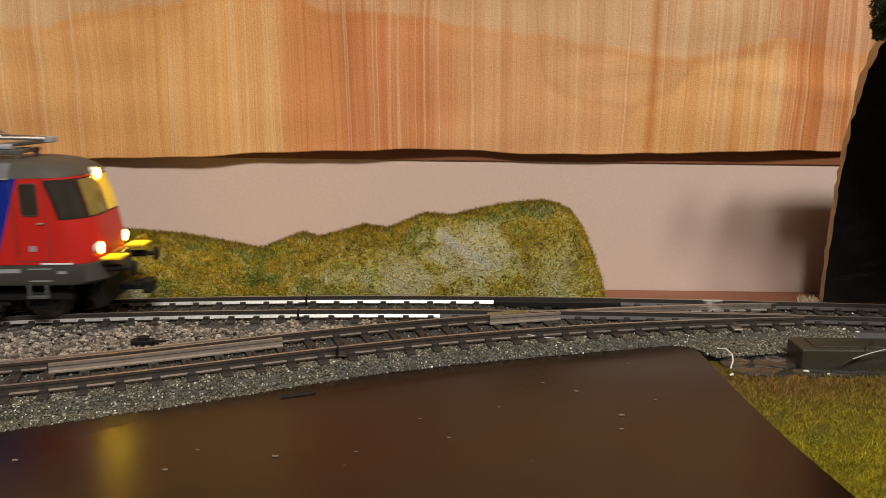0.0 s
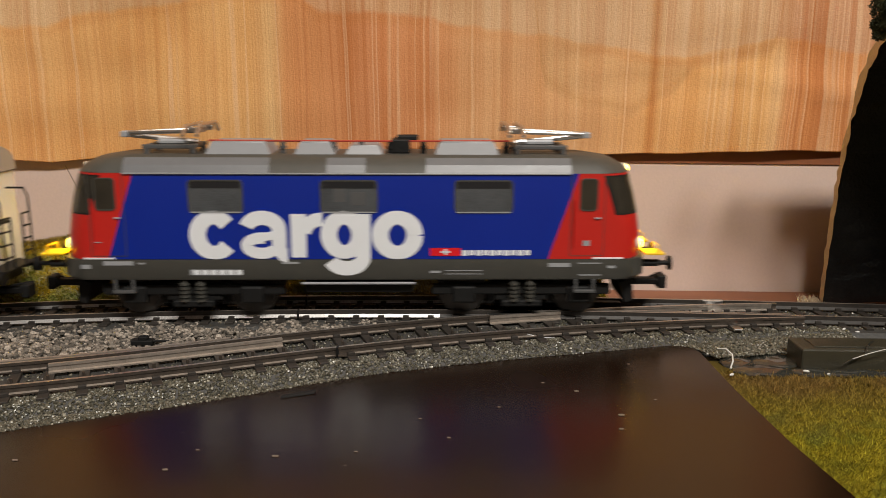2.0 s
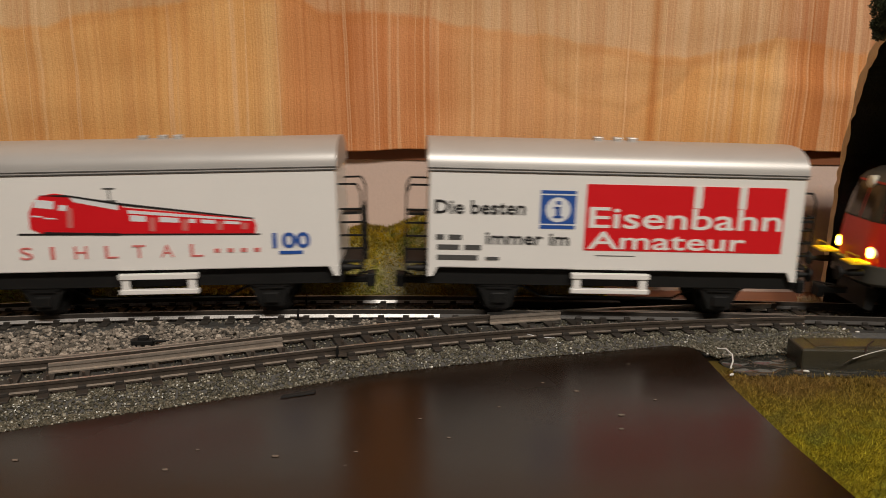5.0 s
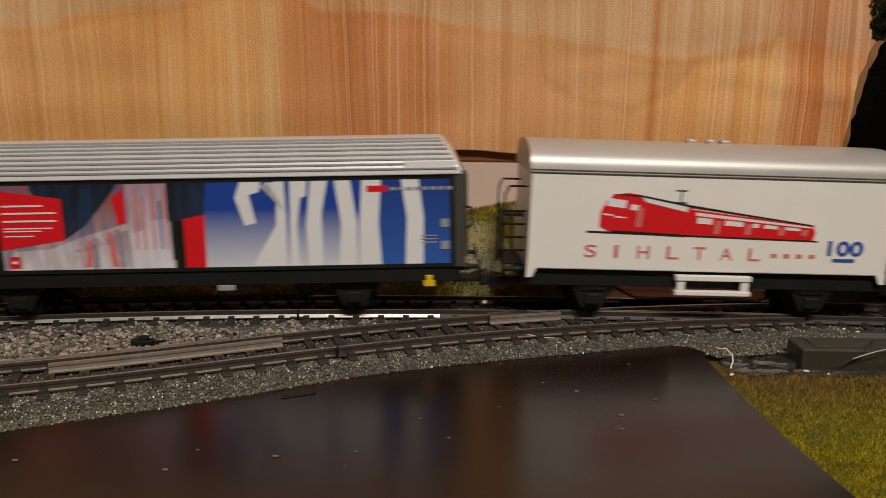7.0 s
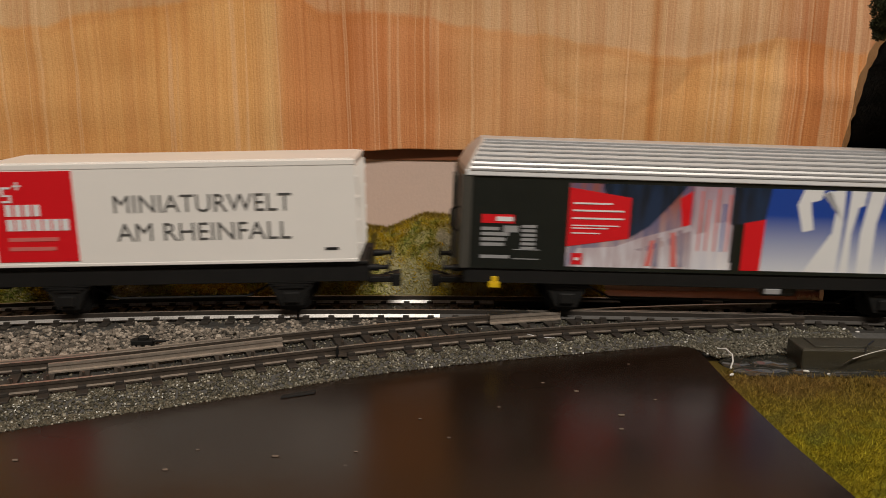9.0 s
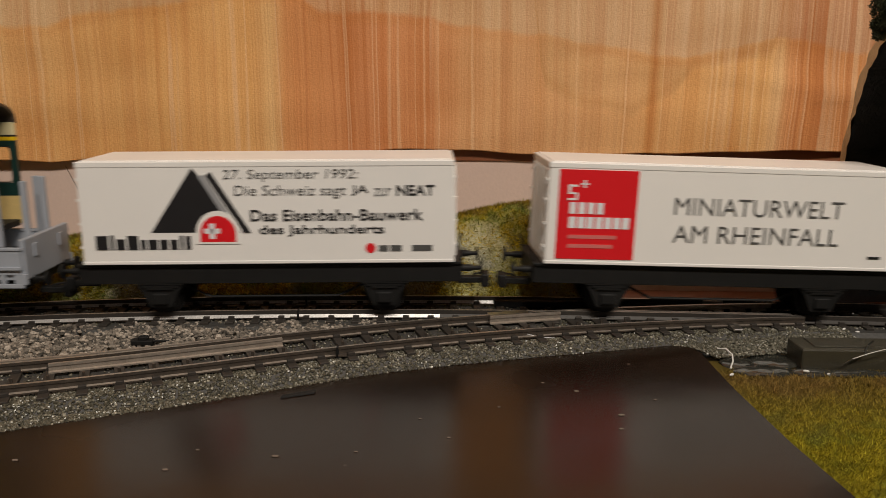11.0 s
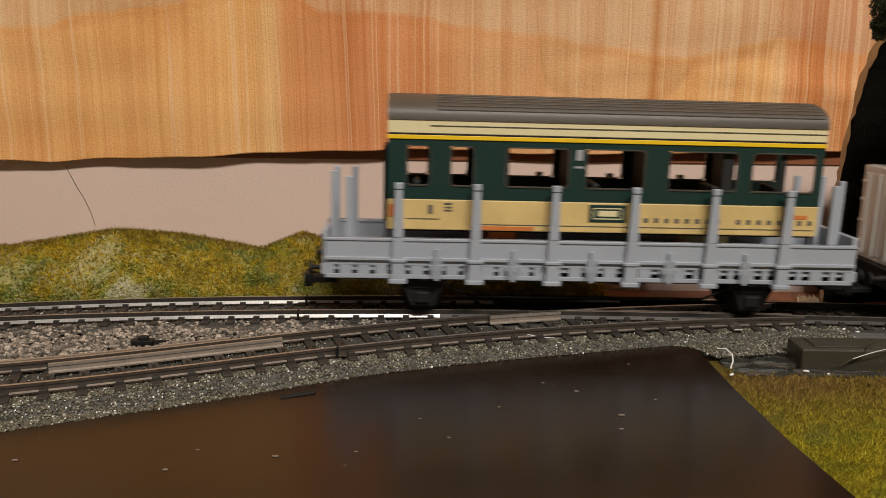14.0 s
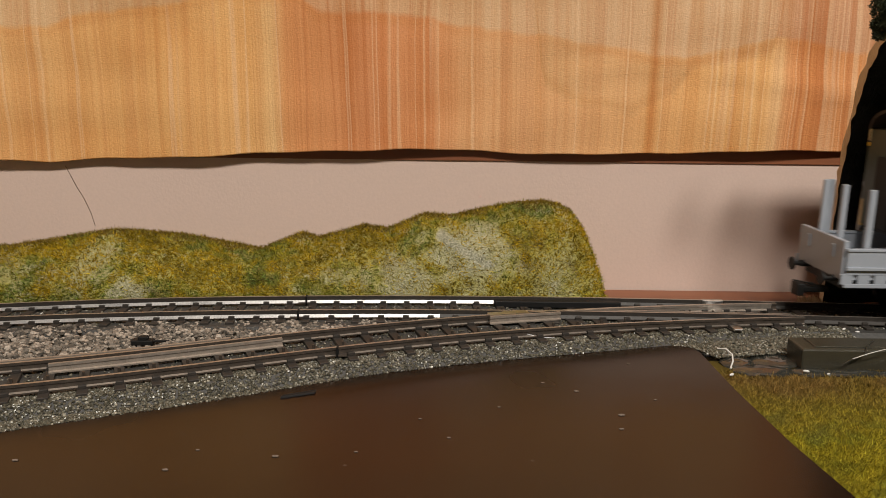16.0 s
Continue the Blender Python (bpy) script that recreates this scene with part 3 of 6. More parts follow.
def wall_crack():
    bm = bmesh.new()
    pts = [(-143.5, 35.0), (-141.2, 30.0), (-139.6, 26.5), (-137.6, 23.0), (-135.2, 17.0), (-134.0, 12.0)]
    for (xa, za), (xb, zb) in zip(pts, pts[1:]):
        rod(bm, (xa, 311.95, za), (xb, 311.95, zb), 0.11, 5)
    thing("wall_crack", bm, SHELF, "thin dark crack running down the pink wall", "crack")


wall_crack()


# ---- hill ----
HX = (-420, -300, -220, -161, -140, -121, -95, -67, -52, -46, -29, -20, -7, 3, 20, 35, 41, 46, 50, 53, 55.5, 57.5)
HZ = (2, 6, 4, 6.4, 9.8, 13.2, 11.4, 6.4, 12.6, 11.0, 15.8, 14.6, 20.4, 19.8, 23.7, 25.6, 24.8, 22.2, 16.8, 10.6, 3.4, -6.0)


def hill_top(x):
    return float(np.interp(x, HX, HZ))


ROCKS = ((10, 10, 16, 10, 0.6), (-14, 2, 13, 8, 0.6), (-106, -2, 8, 4, 0.75), (-120, 6, 8, 6, 0.35), (-36, 3, 8, 3, 0.35), (-150, 3, 9, 5, 0.3), (38, 4, 9, 8, 0.3), (14, 13, 9, 2.2, 0.6))


def slab_at(x, z):
    """The long bare rock that slants down the high end of the hill."""
    f = max(0.0, min(1.0, (x + 1) / 17))
    d = abs(z - (16.0 - 9.0 * f)) / 2.0 + max(0.0, -1 - x, x - 16) / 2 + 0.5 * noise.noise(Vector((x / 4, z / 3, 6)))
    return max(0.0, min(1.0, (1.25 - d) * 2.2))


def rock_at(x, z):
    r = 0.0
    for cx, cz, rx, rz, k in ROCKS:
        d = math.hypot((x - cx) / rx, (z - cz) / rz) + 0.55 * noise.noise(Vector((x / 5, z / 4, 2)))
        r = max(r, k * max(0.0, min(1.0, (1.15 - d) * 2)))
    return max(r, slab_at(x, z))


def hill_point(x, u):
    """u runs from the foot beside the track (0) over the crest (0.72) to the wall (1)."""
    top = hill_top(x)
    foot = min(line_y(x) + 17, 280)
    wide = 0.25 + 0.75 * max(0.0, min(1.0, (58 - x) / 10))
    if u < 0.72:
        a = u / 0.72
        z = -9.5 + (top + 9.5) * math.sin(a * math.pi / 2) ** 0.9
        y = foot + (298 - foot) * (0.12 * a + 0.88 * (1 - math.cos(a * math.pi / 2)))
    else:
        a = (u - 0.72) / 0.28
        z = top - 7 * a * a
        y = 298 + 12 * a
    n1 = noise.noise(Vector((x / 16, u * 3.2, 0))) * 2.6 + noise.noise(Vector((x / 6, u * 9, 4))) * 1.1 + noise.noise(Vector((x / 2.2, u * 22, 8))) * 0.35
    k = math.sin(min(1, u / 0.72) * math.pi) * 0.9 + 0.12
    y -= n1 * k * wide
    z += 0.55 * n1 * k
    return x, y, z


def hill():
    bm = bmesh.new()
    lay = bm.verts.layers.float.new("rock")
    nx, nu = 460, 44
    rows = []
    for i in range(nx + 1):
        x = -420 + 477.5 * (i / nx) ** 0.75
        row = []
        for k in range(nu + 1):
            p = hill_point(x, k / nu)
            v = bm.verts.new(p)
            v[lay] = rock_at(p[0], p[2])
            row.append(v)
        rows.append(row)
    for a, b in zip(rows, rows[1:]):
        for k in range(nu):
            bm.faces.new((a[k], a[k + 1], b[k + 1], b[k]))
    bm.faces.new(rows[-1])
    ob = base("grassy_hill", "low model hill of yellow-green moss with bare grey rock patches", "hill")
    part("slope", bm, HILL, ob, smooth=True)
    verts, faces, brown = [], [], []
    rng = random.Random(5)
    made = 0
    while made < 90000:
        x = rng.uniform(-185, 57) if rng.random() < 0.93 else rng.uniform(-400, -185)
        u = rng.uniform(0.0, 0.9)
        p = Vector(hill_point(x, u))
        if rng.random() < 0.99 * rock_at(p.x, p.z) ** 0.5:
            continue
        made += 1
        d = Vector((rng.gauss(0, 1), rng.gauss(-0.55, 0.7), rng.gauss(0.5, 0.65))).normalized()
        side = d.cross(Vector((rng.gauss(0, 1), rng.gauss(0, 1), rng.gauss(0, 1)))).normalized() * rng.uniform(0.08, 0.17)
        q = p + d * rng.uniform(0.7, 2.0)
        n = len(verts)
        verts += [p - side, p + side, q + side * 0.35, q - side * 0.35]
        faces.append((n, n + 1, n + 2, n + 3))
        brown.append(1 if u + 0.16 * noise.noise(Vector((x / 9, 1, 1))) > 0.64 and rng.random() < 0.7 or rng.random() < 0.04 else 0)
    me = bpy.data.meshes.new("moss")
    me.from_pydata([v * MM for v in verts], [], faces)
    me.materials.append(GRASS)
    me.materials.append(CREST)
    me.polygons.foreach_set("material_index", brown)
    g = new("moss", me)
    g.parent = ob
    tagged(g, "short yellow-green moss fibres", kind="stuff")


hill()


# ---- lawn mat beside the track ----
def lawn():
    bm = bmesh.new()
    xs = np.arange(68.0, 420.1, 4.0)
    ys = np.arange(60.0, 222.1, 3.0)
    vs = [[bm.verts.new((x, y, -7.6 + 0.5 * noise.noise(Vector((x / 14, y / 14, 0))) + 0.25 * noise.noise(Vector((x / 4, y / 4, 0))))) for x in xs] for y in ys]
    for a, b in zip(vs, vs[1:]):
        for i in range(len(xs) - 1):
            bm.faces.new((a[i], a[i + 1], b[i + 1], b[i]))
    ob = thing("lawn", bm, DRYGRASS, "", "", kind="structure", smooth=True)
    verts, faces = [], []
    rng = random.Random(8)
    for _ in range(60000):
        x, y = rng.uniform(70, 150), rng.uniform(120, 214)
        p = Vector((x, y, -7.7))
        d = Vector((rng.gauss(0, 0.6), rng.gauss(0, 0.6), rng.uniform(0.3, 1))).normalized()
        side = d.cross(Vector((rng.gauss(0, 1), rng.gauss(0, 1), 0.2))).normalized() * rng.uniform(0.07, 0.15)
        q = p + d * rng.uniform(0.6, 1.7)
        n = len(verts)
        verts += [p - side, p + side, q + side * 0.3, q - side * 0.3]
        faces.append((n, n + 1, n + 2, n + 3))
    me = bpy.data.meshes.new("lawn_fibres")
    me.from_pydata([v * MM for v in verts], [], faces)
    me.materials.append(DRYGRASS)
    tagged(new("lawn_fibres", me), "short dry yellow-green grass fibres on the layout", "grass", kind="stuff")


lawn()


# ---- stones ----
def stones(name, spots, material, label, seed):
    """Many small broken stones in one mesh: spots are (x, y, z, size)."""
    rng = random.Random(seed)
    t = (1 + 5 ** 0.5) / 2
    ico = [Vector(v).normalized() for v in ((-1, t, 0), (1, t, 0), (-1, -t, 0), (1, -t, 0), (0, -1, t), (0, 1, t), (0, -1, -t), (0, 1, -t), (t, 0, -1), (t, 0, 1), (-t, 0, -1), (-t, 0, 1))]
    tri = ((0, 11, 5), (0, 5, 1), (0, 1, 7), (0, 7, 10), (0, 10, 11), (1, 5, 9), (5, 11, 4), (11, 10, 2), (10, 7, 6), (7, 1, 8), (3, 9, 4), (3, 4, 2), (3, 2, 6), (3, 6, 8), (3, 8, 9), (4, 9, 5), (2, 4, 11), (6, 2, 10), (8, 6, 7), (9, 8, 1))
    kinds = []
    for _ in range(12):
        sq = Vector((rng.uniform(0.7, 1.2), rng.uniform(0.7, 1.2), rng.uniform(0.6, 1.0)))
        kinds.append([Vector((v.x * sq.x, v.y * sq.y, v.z * sq.z)) * rng.uniform(0.75, 1.15) for v in ico])
    verts, faces = [], []
    for x, y, z, size in spots:
        k, a, n = rng.choice(kinds), rng.uniform(0, 6.28), len(verts)
        ca, sa, h = math.cos(a) * size / 2, math.sin(a) * size / 2, size / 2
        for v in k:
            verts.append(((x + v.x * ca - v.y * sa) * MM, (y + v.x * sa + v.y * ca) * MM, (z + v.z * h) * MM))
        faces += [(n + i, n + j, n + l) for i, j, l in tri]
    me = bpy.data.meshes.new(name)
    me.from_pydata(verts, [], faces)
    me.materials.append(material)
    return tagged(new(name, me), label, "ballast", kind="stuff")


# ---- brown board in front ----
def brown_board():
    pts = [(-330, 62), (-95.5, 168), (-63.5, 182), (-26, 201), (0, 214), (19, 222.5), (38, 229), (52, 232.3), (62, 233.6), (67, 233.4), (71, 232.0), (73.4, 229.2), (74.0, 225), (74.4, 196.7), (76.2, 166), (78.6, 145), (83, 90), (90, -60), (-330, -60)]
    bm = bmesh.new()
    a = [bm.verts.new((x, y, -6.0)) for x, y in pts]
    b = [bm.verts.new((x, y, -7.6)) for x, y in pts]
    top = bm.faces.new(a)
    bm.faces.new(b[::-1])
    n = len(pts)
    for i in range(n):
        bm.faces.new((a[i], b[i], b[(i + 1) % n], a[(i + 1) % n]))
    bmesh.ops.bevel(bm, geom=[e for e in top.edges], offset=0.35, segments=2, affect="EDGES")
    ob = thing("brown_board", bm, BOARD, "glossy dark brown board with dust specks, lying before the track", "board", smooth=True)
    for x, y, s in ((42.1, 180.0, 1.6), (40.5, 172.3, 1.2), (33.8, 194.3, 1.3), (25.9, 199.7, 1.0), (52.4, 189.4, 0.9), (-34.1, 157.1, 1.5), (-86.2, 154.0, 1.4), (-54.7, 150.7, 1.3), (-50.8, 159.5, 0.9), (-4.8, 176.5, 0.8), (1.8, 166.8, 1.0), (-17.7, 159.5, 0.9), (13.8, 183.8, 0.9), (51.2, 214.3, 0.9), (44.9, 225.7, 0.8)):
        bm = bmesh.new()
        bmesh.ops.create_icosphere(bm, subdivisions=1, radius=s / 2, matrix=pose(x, y, -5.9) @ Matrix.Diagonal((1.15, 0.6, 0.3, 1)))
        part("dust_speck", bm, DUST, ob)


brown_board()
thing("board_underlay", boxes((-300, 72, -60, 150, -9, -7.6)), BLACK, "thin dark sheet under the brown board", "sheet")


# ---- tracks ----
def bed():
    xs = list(np.arange(-1380, -160, 30.0)) + list(np.arange(-160, 161, 4.0)) + list(np.arange(170, 1381, 30.0))
    o = [(-14.5, -3.2), (14.0, -3.2), (17.5, -9.05), (-17.5, -9.05)]
    thing("track_bed", ribbon(line_y, xs, o), BED, "dark grey moulded ballast bed under the main track", "track bed")
    xs = list(np.arange(-400, 129, 4.0))
    o = [(-12.5, -3.4), (12.5, -3.4), (14, -9.1), (-19, -9.1)]
    thing("track_bed", ribbon(branch, xs, o), BED, "dark grey moulded ballast bed under the curved track", "track bed")


bed()
BOARDEDGE = ((-330, 62), (-95.5, 168), (-63.5, 182), (-26, 201), (19, 222.5), (62, 233.6), (73.4, 229.2), (80, 215), (96, 212), (130, 212))


def bed_top(x, y):
    """Height of the moulded beds at a spot."""
    o = (y - branch(x)) / math.hypot(1, (branch(x + 1) - branch(x - 1)) / 2)
    a = (-3.4 if o > -12.5 else -3.4 + (o + 12.5) * 0.877) + branch_z(x)
    o = y - line_y(x)
    b = (-3.2 if o > -14.5 else -3.2 + (o + 14.5) * 1.9) + line_z(x)
    return max(a, b)


def ballast():
    rng = random.Random(3)
    ex, ey = [e[0] for e in BOARDEDGE], [e[1] for e in BOARDEDGE]
    spots = []
    # shoulder between the curved track and the board
    while len(spots) < 17000:
        x = rng.uniform(-150, 126)
        y = rng.uniform(branch(x) - 28, branch(x) - 8.6)
        if y < float(np.interp(x, ex, ey)) - 0.5 and bed_top(x, y) < -6.1:
            continue
        spots.append((x, y, max(-6.1, bed_top(x, y)) + rng.uniform(-0.05, 0.25), rng.uniform(0.75, 1.1)))
    stones("shoulder_ballast", spots, BEDSTONE, "dark grey moulded ballast grains along the curved track", 1)
    spots = []
    # loose gravel between the two tracks
    while len(spots) < 8000:
        x = rng.uniform(-190, 20)
        y0, y1 = branch(x) + 9.2, line_y(x) - 9.0
        if y1 - y0 < 0.5 or rng.random() > (y1 - y0) / 40:
            continue
        y = rng.uniform(y0, y1)
        spots.append((x, y, -3.6 + line_z(x) * min(1.0, (y - y0) / (y1 - y0) * 1.6) + 0.7 * noise.noise(Vector((x / 9, y / 9, 0))) + rng.uniform(-0.3, 0.5), rng.uniform(0.9, 1.9)))
    stones("loose_gravel", spots, GRAVEL, "loose grey-brown gravel between the two tracks", 2)
    spots = []
    # grains between the rails
    for _ in range(8000):
        x = rng.uniform(-170, 150)
        f = branch if rng.random() < 0.45 and x < 118 else line_y
        px, py = offset_line(f, x, rng.uniform(-11, 11))
        spots.append((px, py, -3.25 + (line_z if f is line_y else branch_z)(x) + rng.uniform(-0.2, 0.25), rng.uniform(0.6, 1.0)))
    stones("inner_ballast", spots, BEDSTONE, "dark fine ballast between the rails", 4)


ballast()


def track(name, f, x0, x1, near0, near1, step, label, clean=False):
    t = base(name, label, "track")
    xs = sorted(set([x for x in np.arange(x0, x1, 30.0) if not near0 < x < near1] + list(np.arange(near0, near1, 3.0)) + [x1]))
    for o in (-HALF, HALF):
        r = part("rail", ribbon(f, xs, (splayed_outline if clean else rail_outline)(o)), [SLEEPER if clean else RAILSIDE, RAIL, RAILWEB], t)
        for p in r.data.polygons:
            h = p.center.z - MM * (line_z if clean else branch_z)(p.center.x / MM)
            top = p.normal.z > 0.8 and h > -0.0005
            # gleam set by material: bright web left of the limit, dark sleeper colour beyond
            web = -0.0019 < h < -0.0012 and p.center.x < (0.017 if o > 0 else -0.002)
            p.material_index = (1 if top else 2 if web else 0) if clean else (1 if top or p.normal.z > 0.5 and h < -0.0018 else 0)
    sl = finish(boxes((-1.25, 1.25, -12.2, 12.2, -3.6, -2.45), bevel=0.15), "sleeper", SLEEPER)
    clip = bmesh.new()
    for o in (-HALF, HALF):
        for s in (-1, 1):
            box(clip, -0.95, 0.95, o + s * 0.85 - 0.55, o + s * 0.85 + 0.55, -2.5, -1.55, 0.15)
    chair = finish(clip, "rail_chair", SLEEPER)
    stud = finish(rod(bmesh.new(), (0, 0, -2.5), (0, 0, -1.35), 0.38, 8), "stud", RAILSIDE)
    x = near0 + 1.0
    while x < near1:
        m = math.degrees(math.atan((f(x + 1) - f(x - 1)) / 2))
        for nm, me in (("sleeper", sl), ("rail_chair", chair), ("contact_stud", stud)):
            ob = new(nm, me)
            ob.parent = t
            ob.matrix_basis = pose(x * MM, f(x) * MM, (line_z if f is line_y else branch_z)(x) * MM, 0, 0, m)
        x += step
    far = bmesh.new()
    for a, b in ((x0, near0), (near1, x1)):
        for x in np.arange(a + 2, b, 8.0):
            px, py = x, f(x)
            pz = (line_z if f is line_y else branch_z)(x)
            box(far, px - 1.25, px + 1.25, py - 12, py + 12, pz - 3.6, pz - 2.46)
    if far.verts:
        tagged(part("far_sleepers", far, SLEEPER, t), kind="stuff")
    else:
        far.free()
    return t


main_track = track("main_track", line_y, -1375, 1375, -172, 172, 7.6, "straight model track with nickel rails on dark brown sleepers", True)
side_track = track("curved_track", branch, -398, 112, -150, 112, 7.6, "curved model track branching towards the viewer, browned rails on sleepers")


def turnout():
    """Check rails, frog and blades where the curved track leaves the main one."""
    t = base("turnout", "track switch with copper wing rails and worn check rails", "track switch")
    xs = np.arange(-96, -40, 2.0)
    part("check_rail", ribbon(branch, xs, [(o + 4.6, z + 0.05) for o, z in rail_outline(0)]), COPPER, t)
    xs = np.arange(-150, -52, 2.0)
    part("check_rail", ribbon(branch, xs, [(o + HALF + 1.6, z * 0.5 + 0.12) for o, z in rail_outline(0)]), COPPER, t)
    xs = np.arange(16, 40, 2.0)
    part("wing_rail", ribbon(branch, xs, [(o + HALF - 1.8, z + 0.06) for o, z in rail_outline(0)]), COPPER, t)
    part("frog", ribbon(branch, np.arange(16.5, 30, 1.5), [(HALF - 1.0, 0.1), (HALF + 2.0, 0.1), (HALF + 2.0, -2.4), (HALF - 1.0, -2.4)]), BRIGHT, t, "bright metal frog")
    part("blade", ribbon(branch, np.arange(40, 112, 2.0), [(o * 0.6 + HALF - 0.6, z + 0.04) for o, z in rail_outline(0)]), RAIL, t)
    part("blade", ribbon(line_y, np.arange(40, 112, 2.0), [(o * 0.6 - HALF + 1.4, z + 0.04) for o, z in rail_outline(0)]), RAIL, t)
    part("tie_bar", boxes((88, 91, 238, 267, -3.8, -3.0), bevel=0.3), BRIGHT, t)
    part("joiner", boxes((86, 93, 263.4, 265.4, -3.7, -1.3), bevel=0.3), BRIGHT, t)
    part("plate", boxes((17, 58, 258.0, 260.7, -3.1, -0.9), bevel=0.3), BLACK, t)


turnout()


def motor_box():
    t = base("turnout_motor", "black plastic switch motor housing stuck down with glue", "switch motor")
    part("housing", boxes((99.0, 178, 215.5, 226, -8, -1.4), bevel=0.6), BOXPLASTIC, t)
    part("lid", boxes((103, 176, 217.0, 224.5, -1.5, -1.0), bevel=0.25), BOXPLASTIC, t)
    for k, (x, y, rx, ry, rz) in enumerate(((88, 213.5, 9, 4, 1.3), (101, 213, 6, 3, 1.2), (112, 212.5, 10, 2.5, 1.1), (126, 212.5, 9, 2.5, 1.0), (83, 220, 5, 5, 1.2), (95, 222, 8, 6, 1.0))):
        bm = bmesh.new()
        bmesh.ops.create_icosphere(bm, subdivisions=3, radius=1, matrix=pose(x, y, -7.4) @ Matrix.Diagonal((rx, ry, rz, 1)))
        for v in bm.verts:
            v.co += Vector((noise.noise(v.co / 2.2), noise.noise(v.co / 2.2 + Vector((9, 0, 0))), noise.noise(v.co / 2.2 + Vector((0, 9, 0))) * 0.5)) * 0.9
        part("glue_bead", bm, GLUE, t, "clear shiny glue bead", smooth=True)
    # glints on the shiny glue, modelled as small white drops
    for x, y, z, s in ((77.5, 208.3, -6.2, 1.0), (78.5, 212, -5.6, 0.7), (98.5, 211, -6.0, 0.9), (104, 209.8, -6.3, 0.6), (118, 232, -0.6, 0.9), (121, 230, -0.8, 0.7)):
        bm = bmesh.new()
        bmesh.ops.create_icosphere(bm, subdivisions=2, radius=s * 0.7, matrix=pose(x, y, z - s * 0.15, 0, 0, 40 * x) @ Matrix.Diagonal((1.4, 0.6, 0.6, 1)))
        part("glue_glint", bm, WHITEGLUE, t, "white drop shaped as a glint on the glue", smooth=True)
    curl = [(77.5, 221, -3.4), (79.3, 219, -2.9), (80.2, 216.5, -3.6), (79.6, 214, -4.6), (78.0, 211, -5.6)]
    part("glue_string", rods(0.22, curl), WHITEGLUE, t)
    curl = [(112, 213.6, -3.4), (116, 213.4, -1.8), (121, 213.2, -0.2), (126, 215.5, 1.0), (133, 220, 1.8)]
    part("wire", rods(0.11, curl), WHITEGLUE, t, "thin pale wire")
    curl = [(110, 214.0, -5.0), (113, 214.1, -3.2), (115.5, 214.2, -2.2), (117, 216, -0.2), (120, 219, 0.0)]
    part("glue_string", rods(0.2, curl), GLUE, t)


motor_box()


# ---- tunnel ----
def tunnel():
    t = base("tunnel", "model railway tunnel with a rough black lining and sandy plaster rim", "tunnel")
    inner = ((290, -9), (288.5, 8), (285.5, 28), (281, 46), (273.5, 62), (264, 74), (250, 82), (232, 85), (214, 82), (200, 72), (191, 55), (187, 34), (185, 10), (184, -9))
    def rim(y):
        return 129.4 + (y - 250) * 0.23 if y > 250 else 129.4 + (250 - y) * 0.8
    def ring(grow, x):
        out = []
        for k, (y, z) in enumerate(inner):
            d = Vector((y - 234, (z + 9) * 0.8)).normalized()
            yy, zz = y + d.x * grow, (z if z < -8 else z + d.y * grow)
            out.append(((rim(yy) if x is None else x), yy, zz))
        return out
    def skin(bm, a, b):
        va, vb = [bm.verts.new(p) for p in a], [bm.verts.new(p) for p in b]
        for i in range(len(va) - 1):
            bm.faces.new((va[i], va[i + 1], vb[i + 1], vb[i]))
    def cuts(grow, xs):
        return [ring(grow, None)] + [[(x, y, z) for _, y, z in ring(grow, 0)] for x in xs]
    xs = (195, 240, 320, 480, 700)
    bm = bmesh.new()
    rows = cuts(0, xs)
    for a, b in zip(rows, rows[1:]):
        skin(bm, a, b)
    bmesh.ops.remove_doubles(bm, verts=bm.verts, dist=0.01)
    bmesh.ops.subdivide_edges(bm, edges=bm.edges[:], cuts=5, use_grid_fill=True)
    for v in bm.verts:
        if v.co.x > 140:
            v.co += Vector((0, noise.noise(v.co / 3), noise.noise(v.co / 3 + Vector((5, 5, 5))))) * 0.8
    part("lining", bm, TUNNELBLACK, t, "rough black tunnel lining")
    bm = bmesh.new()
    skin(bm, ring(0, None), ring(5.5, None))
    bmesh.ops.remove_doubles(bm, verts=bm.verts, dist=0.01)
    bmesh.ops.subdivide_edges(bm, edges=bm.edges[:], cuts=6, use_grid_fill=True)
    for v in bm.verts:
        v.co += Vector((-abs(noise.noise(v.co / 6)) * 1.4, noise.noise(v.co / 5) * 0.6, 0))
    part("rim", bm, PLASTER, t, "sandy plaster rim of the tunnel mouth", smooth=True)
    bm = bmesh.new()
    rows = cuts(5.5, xs)
    for a, b in zip(rows, rows[1:]):
        skin(bm, a, b)
    part("cover", bm, EARTH, t, smooth=True)
    return t


tunnel()


